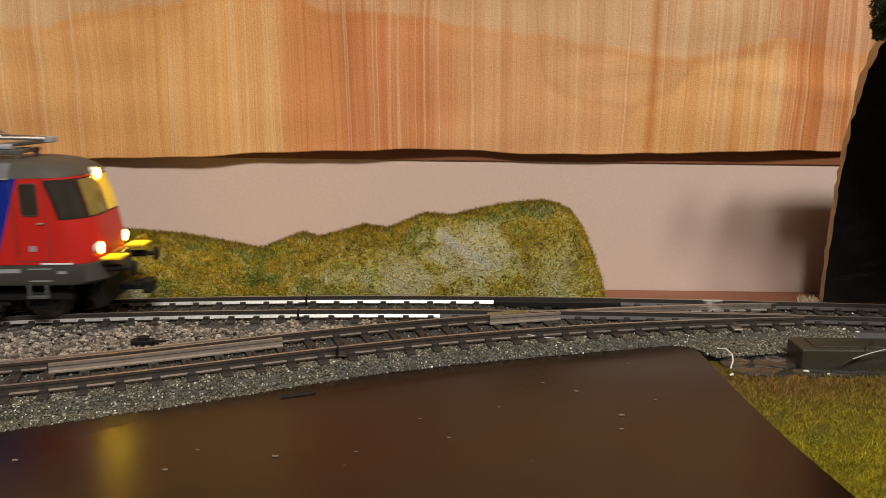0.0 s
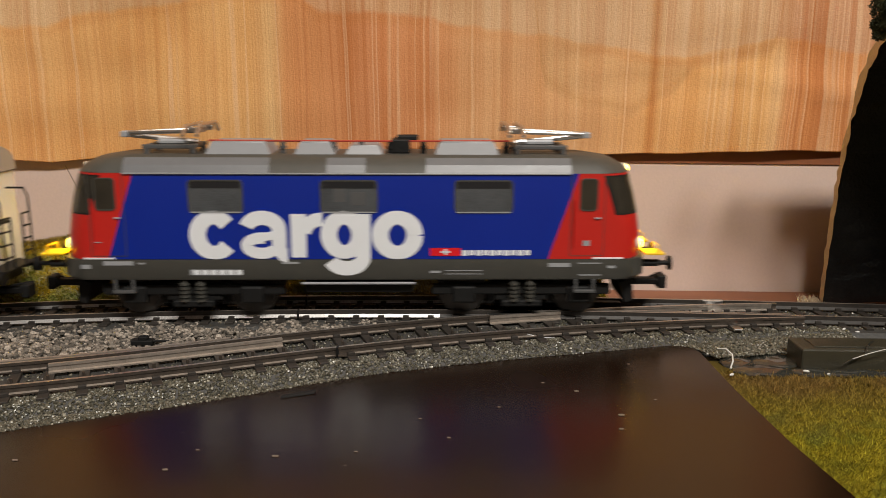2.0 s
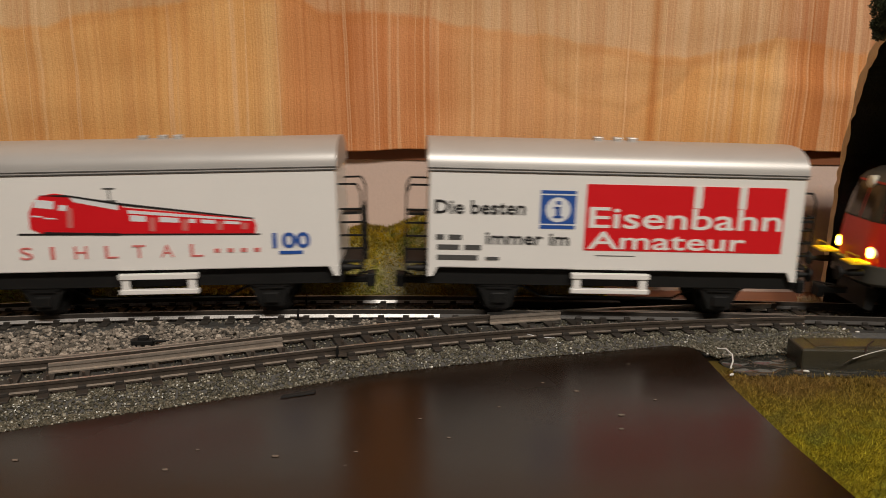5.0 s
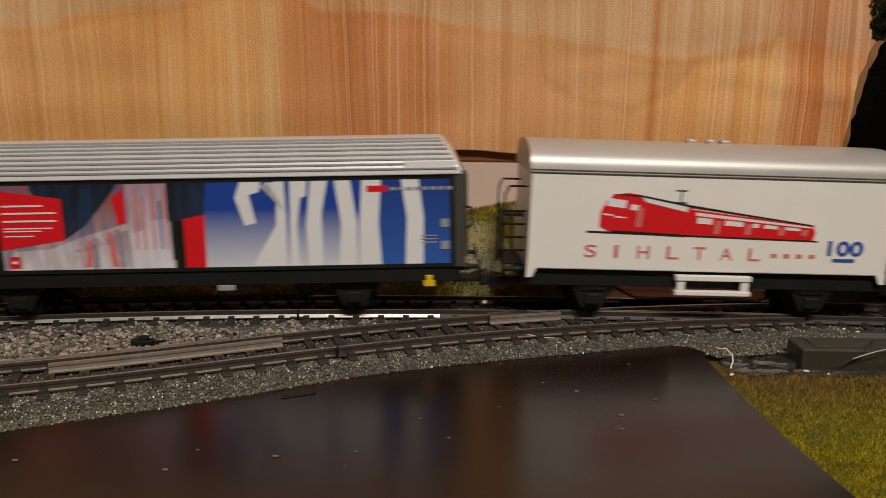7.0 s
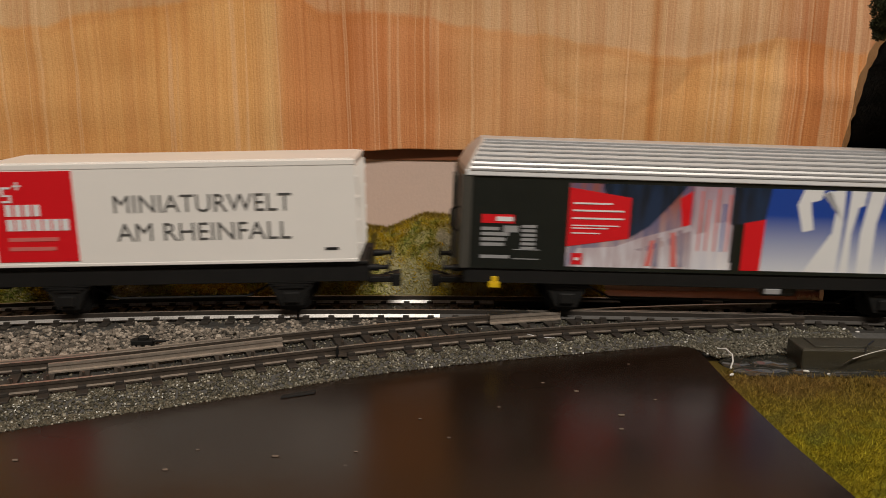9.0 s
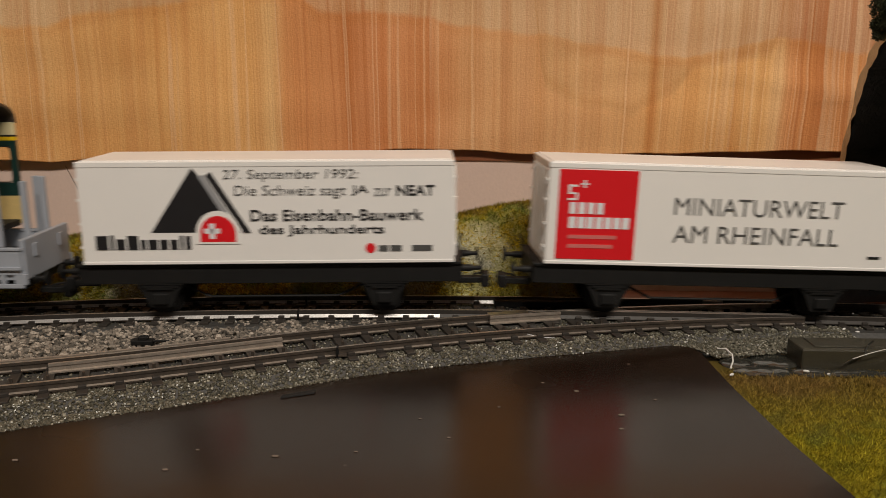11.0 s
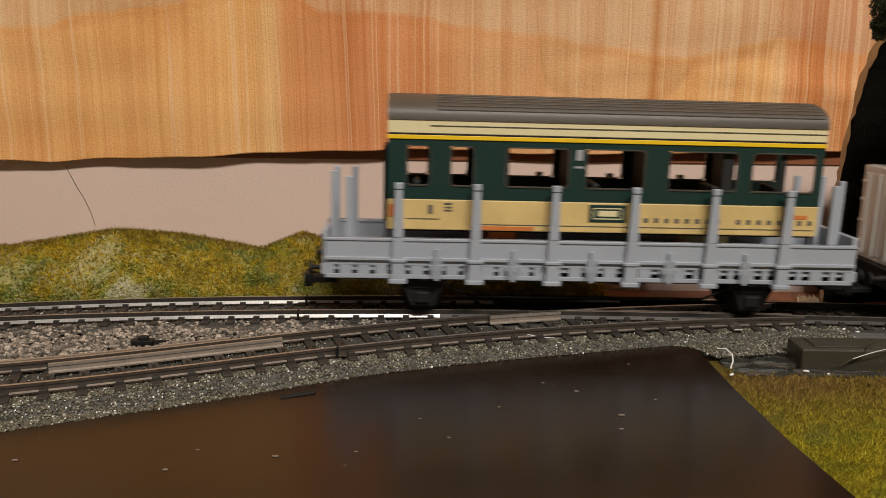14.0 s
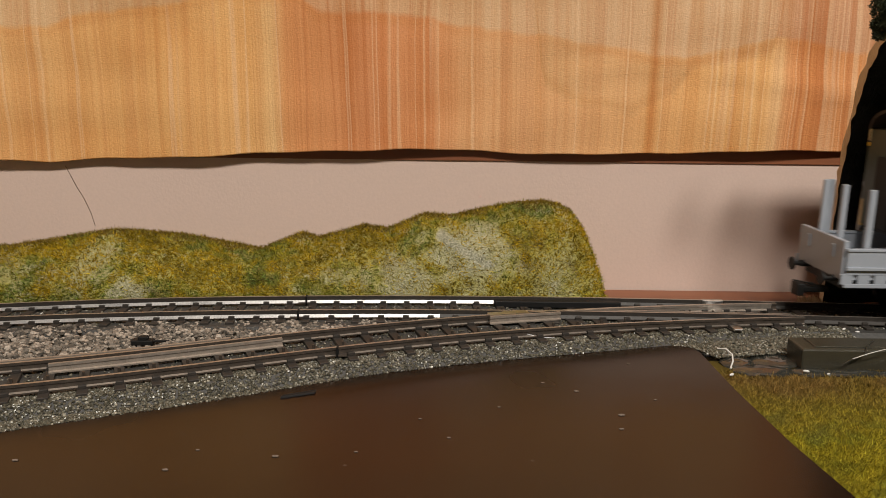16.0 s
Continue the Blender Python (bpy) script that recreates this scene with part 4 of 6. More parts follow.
def bush():
    t = base("bush", "dark green and brown bush over the tunnel mouth", "bush")
    bm = rods(0.5, [(127, 247, 82), (127, 245, 90), (129, 243, 100)], [(127, 245, 90), (124, 243, 96)], [(127, 246, 86), (124.5, 246, 84)])
    part("stem", bm, EARTH, t)
    rng = random.Random(12)
    verts, faces = [], []
    for _ in range(8200):
        c = rng.choice(((127.5, 243, 92.5, 4.6), (130, 243, 99, 7), (126.5, 245, 87.5, 2.9), (125.2, 246.5, 83.6, 1.5), (133, 244, 92, 6), (124.8, 246, 91, 3.2), (125.8, 246, 95.5, 4.4), (124.2, 246.5, 86.5, 1.6)))
        d = Vector((rng.gauss(0, 1), rng.gauss(0, 1), rng.gauss(0, 1))).normalized()
        p = Vector(c[:3]) + d * c[3] * rng.random() ** 0.45
        a = Vector((rng.gauss(0, 1), rng.gauss(0, 1), rng.gauss(0, 1))).normalized()
        b = a.cross(Vector((rng.gauss(0, 1), rng.gauss(0, 1), rng.gauss(0, 1)))).normalized()
        l, w, n = rng.uniform(0.5, 1.1), rng.uniform(0.15, 0.3), len(verts)
        verts += [p - b * w, p + b * w, p + a * l + b * w * 0.3, p + a * l - b * w * 0.3]
        faces.append((n, n + 1, n + 2, n + 3))
    me = bpy.data.meshes.new("foliage")
    me.from_pydata([v * MM for v in verts], [], faces)
    me.materials.append(stone_material("dark_bush_leaf", [(0.0, (0.012, 0.018, 0.006)), (0.6, (0.03, 0.04, 0.015)), (1.0, (0.07, 0.075, 0.03))]))
    f = new("foliage", me)
    f.parent = t
    tagged(f, kind="stuff")


bush()


def tufts():
    """Loose fibres at the foot of the tunnel rim and of the hill."""
    rng = random.Random(21)
    for cx, cy, rx, ry, n, m, label in ((136, 293, 4, 4, 700, PLASTER, "tuft of dry straw-coloured grass beside the tunnel mouth"), (63, 287, 6, 5, 500, GRASS, "thin green grass tuft at the foot of the hill")):
        verts, faces = [], []
        for _ in range(n):
            p = Vector((rng.gauss(cx, rx / 2), rng.gauss(cy, ry / 2), -10.6))
            d = Vector((rng.gauss(0, 0.6), rng.gauss(0, 0.6), 1)).normalized()
            side = d.cross(Vector((rng.gauss(0, 1), rng.gauss(0, 1), 0.2))).normalized() * 0.12
            q, k = p + d * rng.uniform(0.8, 3.4 if m is PLASTER else 1.8), len(verts)
            verts += [p - side, p + side, q + side * 0.3, q - side * 0.3]
            faces.append((k, k + 1, k + 2, k + 3))
        me = bpy.data.meshes.new("grass_tuft")
        me.from_pydata([v * MM for v in verts], [], faces)
        me.materials.append(m)
        tagged(new("grass_tuft", me), label, "grass", kind="stuff")


tufts()


def small_bits():
    """Rail joints and litter along the tracks."""
    for track_ob, f, x, o in ((main_track, line_y, -44.3, -HALF), (main_track, line_y, -44.0, HALF), (side_track, branch, -30.6, -HALF)):
        px, py = offset_line(f, x, o)
        pz = (line_z if f is line_y else branch_z)(x)
        part("rail_joint", boxes((px - 0.28, px + 0.28, py - 1.15, py + 1.15, pz - 2.9, pz + 0.1)), BLACK, track_ob)
        part("joint_plate", boxes((px - 2.6, px + 2.6, py - 1.15, py + 1.15, pz - 2.46, pz - 1.9), bevel=0.1), RAILSIDE, track_ob)
    bm = boxes((-86.5, -80.5, 218.0, 220.8, -3.6, -2.2), (-84.5, -82.0, 218.4, 220.4, -2.4, -1.2), bevel=0.3)
    rod(bm, (-82, 219, -2.6), (-76.5, 220.6, -3.0), 0.35, 6)
    thing("cable_plug", bm, BLACK, "small black cable plug lying in the gravel", "plug")
    bm = boxes((-39, -31, 189.0, 190.8, -6.1, -5.5), bevel=0.25)
    for v in bm.verts:
        v.co.y += (v.co.x + 35) * 0.42
        v.co.z += 0.25 * noise.noise(v.co)
    thing("dark_scrap", bm, BLACK, "flat dark scrap at the edge of the brown board", "scrap")
    bm = rods(0.09, [(20.5, 225.2, -0.2), (24, 226.2, -1.4), (28, 226.6, -2.6), (32.5, 226.4, -2.7)], n=5)
    thing("pale_hair", bm, WHITEPRINT, "thin pale hair caught on the curved rail", "hair")


small_bits()



# ---- rolling stock: x along the train, -y the side that faces the viewer ----
WHEELSETS = []


def wheelset_mesh(r, rim):
    bm = bmesh.new()
    rod(bm, (0, -9.5, 0), (0, 9.5, 0), 0.9, 8)
    for s in (-1, 1):
        rod(bm, (0, s * 7.0, 0), (0, s * 8.9, 0), r, 28)
        rod(bm, (0, s * 6.3, 0), (0, s * 7.0, 0), r + 0.9, 28)
        for k in range(6):
            a = k * math.pi / 3
            box(bm, 0.45 * r * math.cos(a) - 0.5, 0.45 * r * math.cos(a) + 0.5, s * 9.1 - 0.25, s * 9.1 + 0.25, 0.45 * r * math.sin(a) - 0.5, 0.45 * r * math.sin(a) + 0.5)
    return finish(bm, "wheelset", rim, True)


WHEELMETAL = mat("dark_wheel_steel", (0.10, 0.097, 0.094), 0.30, metal=0.8, vary=0.2)
WAGONWHEEL = wheelset_mesh(5.2, BLACK)
LOCOWHEEL = wheelset_mesh(6.8, WHEELMETAL)


def wheelsets(v, xs, me, r):
    for x in xs:
        ob = new("wheelset", me)
        ob.parent = v
        ob.matrix_basis = pose(x * MM, 0, r * MM)
        WHEELSETS.append((ob, x, r))


def buffers(v, end, z=13.5, reach=6.5, hw=10.0):
    for s in (-1, 1):
        for y in (-hw, hw):
            bm = rod(bmesh.new(), (s * (end - 0.5), y, z), (s * (end + reach * 0.55), y, z), 1.1, 12)
            rod(bm, (s * (end + reach * 0.4), y, z), (s * (end + reach * 0.9), y, z), 0.7, 10)
            rod(bm, (s * (end + reach * 0.9), y, z), (s * (end + reach), y, z), 2.2, 18)
            part("buffer", bm, BLACK, v, smooth=True)
        bm = boxes((s * end - 1 if s > 0 else -end - 9, s * end + 9 if s > 0 else -end + 1, -1.6, 1.6, 6.5, 8.5), bevel=0.4)
        box(bm, s * (end + 8) - 1.4, s * (end + 8) + 1.4, -2.6, 2.6, 5.4, 9.6, 0.5)
        rod(bm, (s * (end + 4), -2.4, 9.5), (s * (end + 9), 2.4, 9.5), 0.35, 6)
        part("coupling", bm, BLACK, v)


def axle_guards(v, xs, top=12.0):
    for x in xs:
        for s in (-1, 1):
            y0, y1 = (-12.2, -10.4) if s < 0 else (10.4, 12.2)
            part("axle_guard", plate([(x - 8.5, top), (x + 8.5, top), (x + 5.5, 7.5), (x + 3.2, 2.6), (x - 3.2, 2.6), (x - 5.5, 7.5)], y0, y1), BLACK, v)
            bm = boxes((x - 2.3, x + 2.3, s * 12.2 - 0.9, s * 12.2 + 0.9, 3.6, 7.0), bevel=0.4)
            for k in range(3):
                box(bm, x - 7 + k * 1.5, x + 7 - k * 1.5, s * 12.0 - 0.7, s * 12.0 + 0.7, 9.6 - k * 0.75, 10.2 - k * 0.75)
            part("axle_box", bm, BLACK, v)


def chassis(v, half, xs, z0=9.5, z1=14.8, hw=13.0):
    for y0 in (-hw, hw - 1.6):
        part("side_sill", boxes((-half, half, y0, y0 + 1.6, z0, z1), bevel=0.15), BLACK, v)
    part("floor_plate", boxes((-half, half, -hw + 1.6, hw - 1.6, z1 - 1.5, z1 - 0.1)), BLACK, v)
    for s in (-1, 1):
        part("end_sill", boxes((s * half - 0.9, s * half + 0.9, -hw + 0.02, hw - 0.02, z0 + 0.02, z1 - 0.02), bevel=0.2), BLACK, v)
    part("brake_rod", rods(0.4, [(xs[0] + 6, -9, 9), (xs[0] + 14, -9, 5), (xs[1] - 14, -9, 5), (xs[1] - 6, -9, 9)]), BLACK, v)
    axle_guards(v, xs, z0 + 1.5)
    buffers(v, half + 0.5)


def ladder_platform(v, x, s):
    """A brakeman's stand with rungs and hand rails on an end wall."""
    a, b = (x, x + s * 7.0)
    part("platform", boxes((min(a, b), max(a, b), -9, 9, 14.6, 15.4), bevel=0.15), BLACK, v)
    lines = []
    for y in (-8.5, 8.5):
        lines.append([(x + s * 6.6, y, 15), (x + s * 6.6, y, 36), (x + s * 5.4, y, 38.5), (x, y, 38.5)])
    for z in (19, 23, 27, 31):
        lines.append([(x + s * 6.6, -8.5, z), (x + s * 6.6, -3.5, z)])
        lines.append([(x + s * 6.6, 3.5, z), (x + s * 6.6, 8.5, z)])
        lines.append([(x, -8.5, z), (x + s * 6.6, -8.5, z)])
    for y in (-3.5, 3.5):
        lines.append([(x + s * 6.6, y, 15), (x + s * 6.6, y, 31)])
    part("hand_rail", rods(0.32, *lines, n=6), BLACK, v)
    part("step_plate", boxes((x + s * 3.4 - 2.6, x + s * 3.4 + 2.6, -9, -3, 29.4, 30.2), bevel=0.1), BLACK, v)


def arch(hw, z0, z1, n=16):
    """Half outline of a vaulted roof: steep at the eaves, flat on top."""
    pts = []
    for k in range(n + 1):
        a = math.pi * k / n
        c, s = math.cos(a), math.sin(a)
        pts.append((-hw * math.copysign(abs(c) ** 0.80, c), z0 + (z1 - z0) * abs(s) ** 0.85))
    return pts


def covered_wagon(name, label, half, hw=14.8):
    v = base(name, label, "freight wagon", "wagons of the train")
    chassis(v, half - 0.5, (-34, 34))
    part("body", boxes((-half, half, -hw, hw, 14.9, 43.6), bevel=0.35), WHITEBODY, v)
    for sx in (-1, 1):
        for y in (-hw - 0.05, hw - 0.75):
            x0, x1 = sx * half, sx * (half - 3.0)
            pts = [(x0, 15.2), (x0, 12.2), (sx * (half - 1.6), 12.2), (x1, 15.2)]
            part("corner_foot", plate(pts if sx < 0 else pts[::-1], y, y + 0.8), WHITEBODY, v)
    part("gutter", boxes((-half - 0.4, half + 0.4, -hw - 0.35, hw + 0.35, 43.5, 43.85), bevel=0.08), GREYPRINT, v)
    bm = bmesh.new()
    extrude_profile(bm, arch(hw + 0.3, 43.8, 52.3), -half - 0.5, half + 0.5)
    part("roof", bm, SILVERROOF, v, "silver vaulted roof", smooth=True)
    part("roof_seam", boxes((-half - 0.6, half + 0.6, -hw - 0.45, -hw - 0.25, 44.35, 44.6)), GREYPRINT, v)
    for x in (-4.0, 2.0, 6.5):
        part("roof_vent", boxes((x - 1.3, x + 1.3, -1.5, 1.5, 51.6, 53.4), bevel=0.3), SILVERROOF, v)
    for sx in (-1, 1):
        ladder_platform(v, sx * half, sx)
    wheelsets(v, (-34, 34), WAGONWHEEL, 5.2)
    return v


def steps(v, x0, x1, y=-15.4):
    bm = boxes((x0, x1, y - 0.4, y + 1.6, 12.3, 13.9), (x0, x1, y - 0.4, y + 1.6, 7.8, 9.2), (x0 + 0.6, x0 + 3, y, y + 0.8, 9.2, 12.3), (x1 - 3, x1 - 0.6, y, y + 0.8, 9.2, 12.3), bevel=0.2)
    part("step", bm, WHITEBODY, v, "white double footstep")


# ---- locomotive ----
def stroke(bm, pts, wide, y, deep=0.14):
    """A flat band of the given width along (x, z) points, a little proud of y."""
    n = len(pts)
    rows = []
    for i, (x, z) in enumerate(pts):
        a, b = pts[max(0, i - 1)], pts[min(n - 1, i + 1)]
        d = Vector((b[0] - a[0], b[1] - a[1])).normalized()
        w = wide[i] if isinstance(wide, list) else wide
        p, q = (x - d.y * w / 2, z + d.x * w / 2), (x + d.y * w / 2, z - d.x * w / 2)
        rows.append([bm.verts.new((*c[:1], yy, c[1])) for yy in (y - deep, y) for c in (p, q)])
    for a, b in zip(rows, rows[1:]):
        for i, j in ((0, 1), (1, 3), (3, 2), (2, 0)):
            bm.faces.new((a[i], a[j], b[j], b[i]))
    for r in (rows[0], rows[-1]):
        bm.faces.new((r[0], r[1], r[3], r[2]))


def arc(cx, cz, rx, rz, a0, a1, n=30):
    return [(cx + rx * math.cos(radians(a0 + (a1 - a0) * k / n)), cz + rz * math.sin(radians(a0 + (a1 - a0) * k / n))) for k in range(n + 1)]


def bold_word(v, y):
    """The word cargo in heavy rounded letters."""
    def round_w(a0, a1, n=30, side=4.9, top=3.9):
        return [top + (side - top) * abs(math.cos(radians(a0 + (a1 - a0) * k / n))) for k in range(n + 1)]
    glyphs = {
        "c": [(arc(-43.6, 24.9, 4.9, 5.5, 38, 322), round_w(38, 322))],
        "a": [(arc(-29.2, 26.6, 4.9, 3.7, 165, 0, 20) + [(-24.3, 22.0), (-24.3, 20.2), (-23.0, 18.6), (-21.9, 18.6)], 4.2), (arc(-29.6, 21.6, 4.4, 2.4, 75, 330), 3.3), ([(-30.0, 24.0), (-24.6, 25.2)], 2.4)],
        "r": [([(-18.5, 17.9), (-18.5, 31.5)], 4.5), (arc(-11.9, 24.6, 5.0, 5.2, 168, 84, 12), 4.0)],
        "g": [(arc(-4.9, 25.0, 4.6, 5.4, 0, 360), round_w(0, 360)), ([(0.7, 31.5), (0.7, 18.2)] + arc(-4.3, 18.0, 5.0, 3.6, 0, -160, 18), 4.3)],
        "o": [(arc(11.0, 24.9, 5.2, 5.5, 0, 360), round_w(0, 360))],
    }
    for ch in "cargo":
        bm = bmesh.new()
        for k, (pts, wide) in enumerate(glyphs[ch]):
            pts = [(-47.9 + (x + 50.75) * 0.977, 31.5 - (31.5 - z) * 0.95) for x, z in pts]
            stroke(bm, pts, wide, y, 0.14 + 0.03 * k)
        part("letter", bm, WHITEPRINT, v, "large white letter on the side")


def locomotive():
    v = base("locomotive", "blue and red electric model locomotive with grey roof and lit headlamps", "locomotive", "train")
    hw = 15.5
    part("frame", loft([(11.7, 86.0, hw - 0.4, 8.0), (12.6, 87.2, hw, 8.4), (17.9, 87.0, hw, 8.4)], 10), GREYFRAME, v, smooth=True)
    shell = [(18.0, 85.4, hw, 9.0), (24.0, 85.6, hw, 9.0), (31.0, 84.6, hw, 9.2), (37.0, 83.2, hw - 0.05, 9.6), (43.3, 81.4, hw - 0.35, 10.0)]
    slope = Vector((25.7, 0, -8.7)).normalized()
    bm = loft(shell, 10)
    cut(bm, (65.3, 0, 43.3), slope)
    cut(bm, (-63.4, 0, 43.1), -slope)
    part("side_panel", bm, BLUE, v, "dark blue body section", smooth=True)
    bm = cut(loft(shell, 10), (65.3, 0, 43.3), -slope)
    cab_a = part("cab", bm, RED, v, "red driver's cab", smooth=True)
    bm = cut(loft(shell, 10), (-63.4, 0, 43.1), slope)
    cab_b = part("cab", bm, RED, v, "red driver's cab", smooth=True)
    part("roof", loft([(43.35, 81.5, hw - 0.3, 10.0), (45.2, 80.0, hw - 1.6, 9.5), (47.0, 76.5, hw - 3.4, 8.5), (48.0, 70.0, hw - 6.0, 6.0)], 10), ROOFGREY, v, "umber grey roof with rounded ends", smooth=True)
    for x0, x1 in ((-66.3, -24.5), (-8, 3.3), (20.7, 63)):
        bm = bmesh.new()
        extrude_profile(bm, [(-hw + 0.1, 43.4), (-hw + 1.3, 45.6), (-hw + 3.3, 47.5), (-hw + 3.6, 47.3), (-hw + 1.8, 45.4), (-hw + 0.6, 43.4)], x0, x1)
        part("roof_panel", bm, ROOFPANEL, v, "grey louvre panel")
        bm = bmesh.new()
        extrude_profile(bm, [(hw - 0.1, 43.4), (hw - 1.3, 45.6), (hw - 3.3, 47.5), (hw - 3.6, 47.3), (hw - 1.8, 45.4), (hw - 0.6, 43.4)], x0, x1)
        part("roof_panel", bm, ROOFPANEL, v)
    part("rain_strip", boxes((-66.3, 63, -hw - 0.12, -hw + 0.3, 43.0, 43.4), bevel=0.05), SILVERGREY, v)
    for x0, x1, z1 in ((-44.4, -25, 51.6), (-18.3, -6, 51.6), (-3.4, 8.2, 50.6), (23.3, 42.7, 51.7)):
        bm = bmesh.new()
        a = [bm.verts.new((x, y, 47.6)) for x, y in ((x0, -8), (x1, -8), (x1, 8), (x0, 8))]
        b = [bm.verts.new((x, y, z1)) for x, y in ((x0 + 1.8, -6.5), (x1 - 1.8, -6.5), (x1 - 1.8, 6.5), (x0 + 1.8, 6.5))]
        bm.faces.new(a[::-1]), bm.faces.new(b)
        for i in range(4):
            bm.faces.new((a[i], a[(i + 1) % 4], b[(i + 1) % 4], b[i]))
        bmesh.ops.bevel(bm, geom=bm.edges[:], offset=0.35, segments=2, affect="EDGES")
        part("roof_box", bm, BOXGREY, v, smooth=True)
    for x in (-22, -7, 1.5, 10, 14, 20, 45):
        bm = rod(bmesh.new(), (x, -4, 47.5), (x, -4, 49.4), 0.9, 10)
        rod(bm, (x, -4, 49.4), (x, -4, 50.2), 1.2, 10)
        rod(bm, (x, -4, 50.2), (x, -4, 51.4), 0.8, 10)
        part("insulator", bm, GREYPRINT if x < 10 else BLACK, v)
    part("roof_conductor", rods(0.28, [(-44, -4, 51.7), (-22, -4, 51.6), (12, -4, 51.6), (46, -4, 51.7)], n=6), INSULATOR, v, "red roof conductor line")
    part("main_switch", boxes((10.5, 16, -5, 3, 48, 52.2), (12, 18.5, -2, 2, 51.5, 53.2), bevel=0.4), BLACK, v)

    def pantograph(x, d):
        """Folded single-arm current collector; d is the way its arm points."""
        p = part("pantograph", boxes((x - 8, x + 8, -6.5, -5.3, 49.4, 50.6), (x - 8, x + 8, 5.3, 6.5, 49.4, 50.6), (x - 7.5, x - 6, -6, 6, 49.4, 50.6), (x + 6, x + 7.5, -6, 6, 49.4, 50.6), bevel=0.2), GREYPRINT, v, "folded silver pantograph")
        for px in (x - 6.8, x + 6.8):
            for y in (-5.9, 5.9):
                part("insulator", rod(bmesh.new(), (px, y, 47.2), (px, y, 49.5), 0.9, 10), GREYPRINT, p)
        part("lower_arm", rods(0.85, [(x - d * 7, 0, 51), (x + d * 14.5, 0, 53.2)]), BRIGHT, p)
        part("upper_arm", rods(0.6, [(x + d * 14.5, -1.2, 53.6), (x - d * 9, -5.5, 54.6)], [(x + d * 14.5, 1.2, 53.6), (x - d * 9, 5.5, 54.6)]), BRIGHT, p)
        part("guide_rod", rods(0.25, [(x - d * 5, 1, 50.6), (x + d * 12, 1, 52.4)], n=6), BRIGHT, p)
        part("contact_strip", rods(0.6, [(x - d * 10, -13, 53.8), (x - d * 10, -9, 56.4), (x - d * 10, 9, 56.4), (x - d * 10, 13, 53.8)], [(x - d * 6, -13, 53.8), (x - d * 6, -9, 56.2), (x - d * 6, 9, 56.2), (x - d * 6, 13, 53.8)]), BRIGHT, p)
        part("head_frame", boxes((x - d * 8 - 2.4, x - d * 8 + 2.4, -6, -4.6, 54.2, 55.6), (x - d * 8 - 2.4, x - d * 8 + 2.4, 4.6, 6, 54.2, 55.6), (x - d * 8 - 0.7, x - d * 8 + 0.7, -6, 6, 54.4, 55.4), bevel=0.2), BRIGHT, p)
        part("spring", rod(bmesh.new(), (x - d * 4, -2.5, 51.2), (x + d * 4, -2.5, 51.2), 1.1, 10), SILVERGREY, p)
        part("knuckle", boxes((x + d * 14.5 - 1.2, x + d * 14.5 + 1.2, -2, 2, 52.4, 54.2), bevel=0.3), SILVERGREY, p)

    pantograph(-55, -1)
    pantograph(55, 1)
    for x0, x1 in ((-47.8, -32.1), (-9.8, 6.7), (29.1, 46.1)):
        for y0, y1 in ((-hw - 0.08, -hw + 0.4), (hw - 0.4, hw + 0.08)):
            w = part("window", plate(rect(x0, x1, 32, 41.3, 0.9), y0, y1), ENGINEWIN, v, "grey engine room window")
            part("window_frame", frame_ring(x0 + 0.3, x1 - 0.3, 32.3, 41.0, 0.4, y0 - 0.12 if y0 < 0 else y0, y1 if y0 < 0 else y1 + 0.12, 0.9), GREYFRAME, w)
            part("window_sill", boxes((x0 + 0.5, x1 - 0.5, y0 - 0.2 if y0 < 0 else y1, y0 if y0 < 0 else y1 + 0.2, 31.8, 32.2)), SILVERGREY, w)
            part("window_shade", boxes((x0 + 0.6, x1 - 0.6, y0 - 0.06 if y0 < 0 else y1, y0 if y0 < 0 else y1 + 0.06, 39.0, 40.9)), BLACKPRINT, w)
    part("machine", boxes((-6, -2.5, -hw - 0.1, -hw, 35, 39.5), (-1, 3.5, -hw - 0.1, -hw, 34, 38), bevel=0.02), GREYPRINT, v)
    for sx, x0, x1 in ((1, 66.0, 70.6), (-1, -74.3, -68.9)):
        for y0, y1 in ((-hw - 0.1, -hw + 0.6), (hw - 0.6, hw + 0.1)):
            w = part("door_window", plate(rect(x0, x1, 32.8, 41.6, 0.8), y0, y1), CABGLASS, v)
            part("window_frame", frame_ring(x0, x1, 32.8, 41.6, 0.35, y0 - 0.1 if y0 < 0 else y0, y1 if y0 < 0 else y1 + 0.1, 0.8), GREYFRAME, w)
        x0, x1 = (63.2, 73.0) if sx > 0 else (-76.5, -66.5)
        bm = bmesh.new()
        for r in ((x0 - 0.12, x0 + 0.12, 19, 43), (x1 - 0.12, x1 + 0.12, 19, 43), (x0, x1, 18.9, 19.1)):
            box(bm, r[0], r[1], -hw - 0.05, -hw + 0.1, r[2], r[3])
        part("door_seam", bm, GREYFRAME, v)
        part("hand_rail", rods(0.22, [(x0 + 0.9, -hw - 0.6, 22), (x0 + 0.9, -hw - 0.6, 36)], n=6), RED, v)
        part("door_handle", boxes((x1 - 2.8, x1 - 1.0, -hw - 0.4, -hw, 30.0, 30.5), bevel=0.1), SILVERGREY, v)
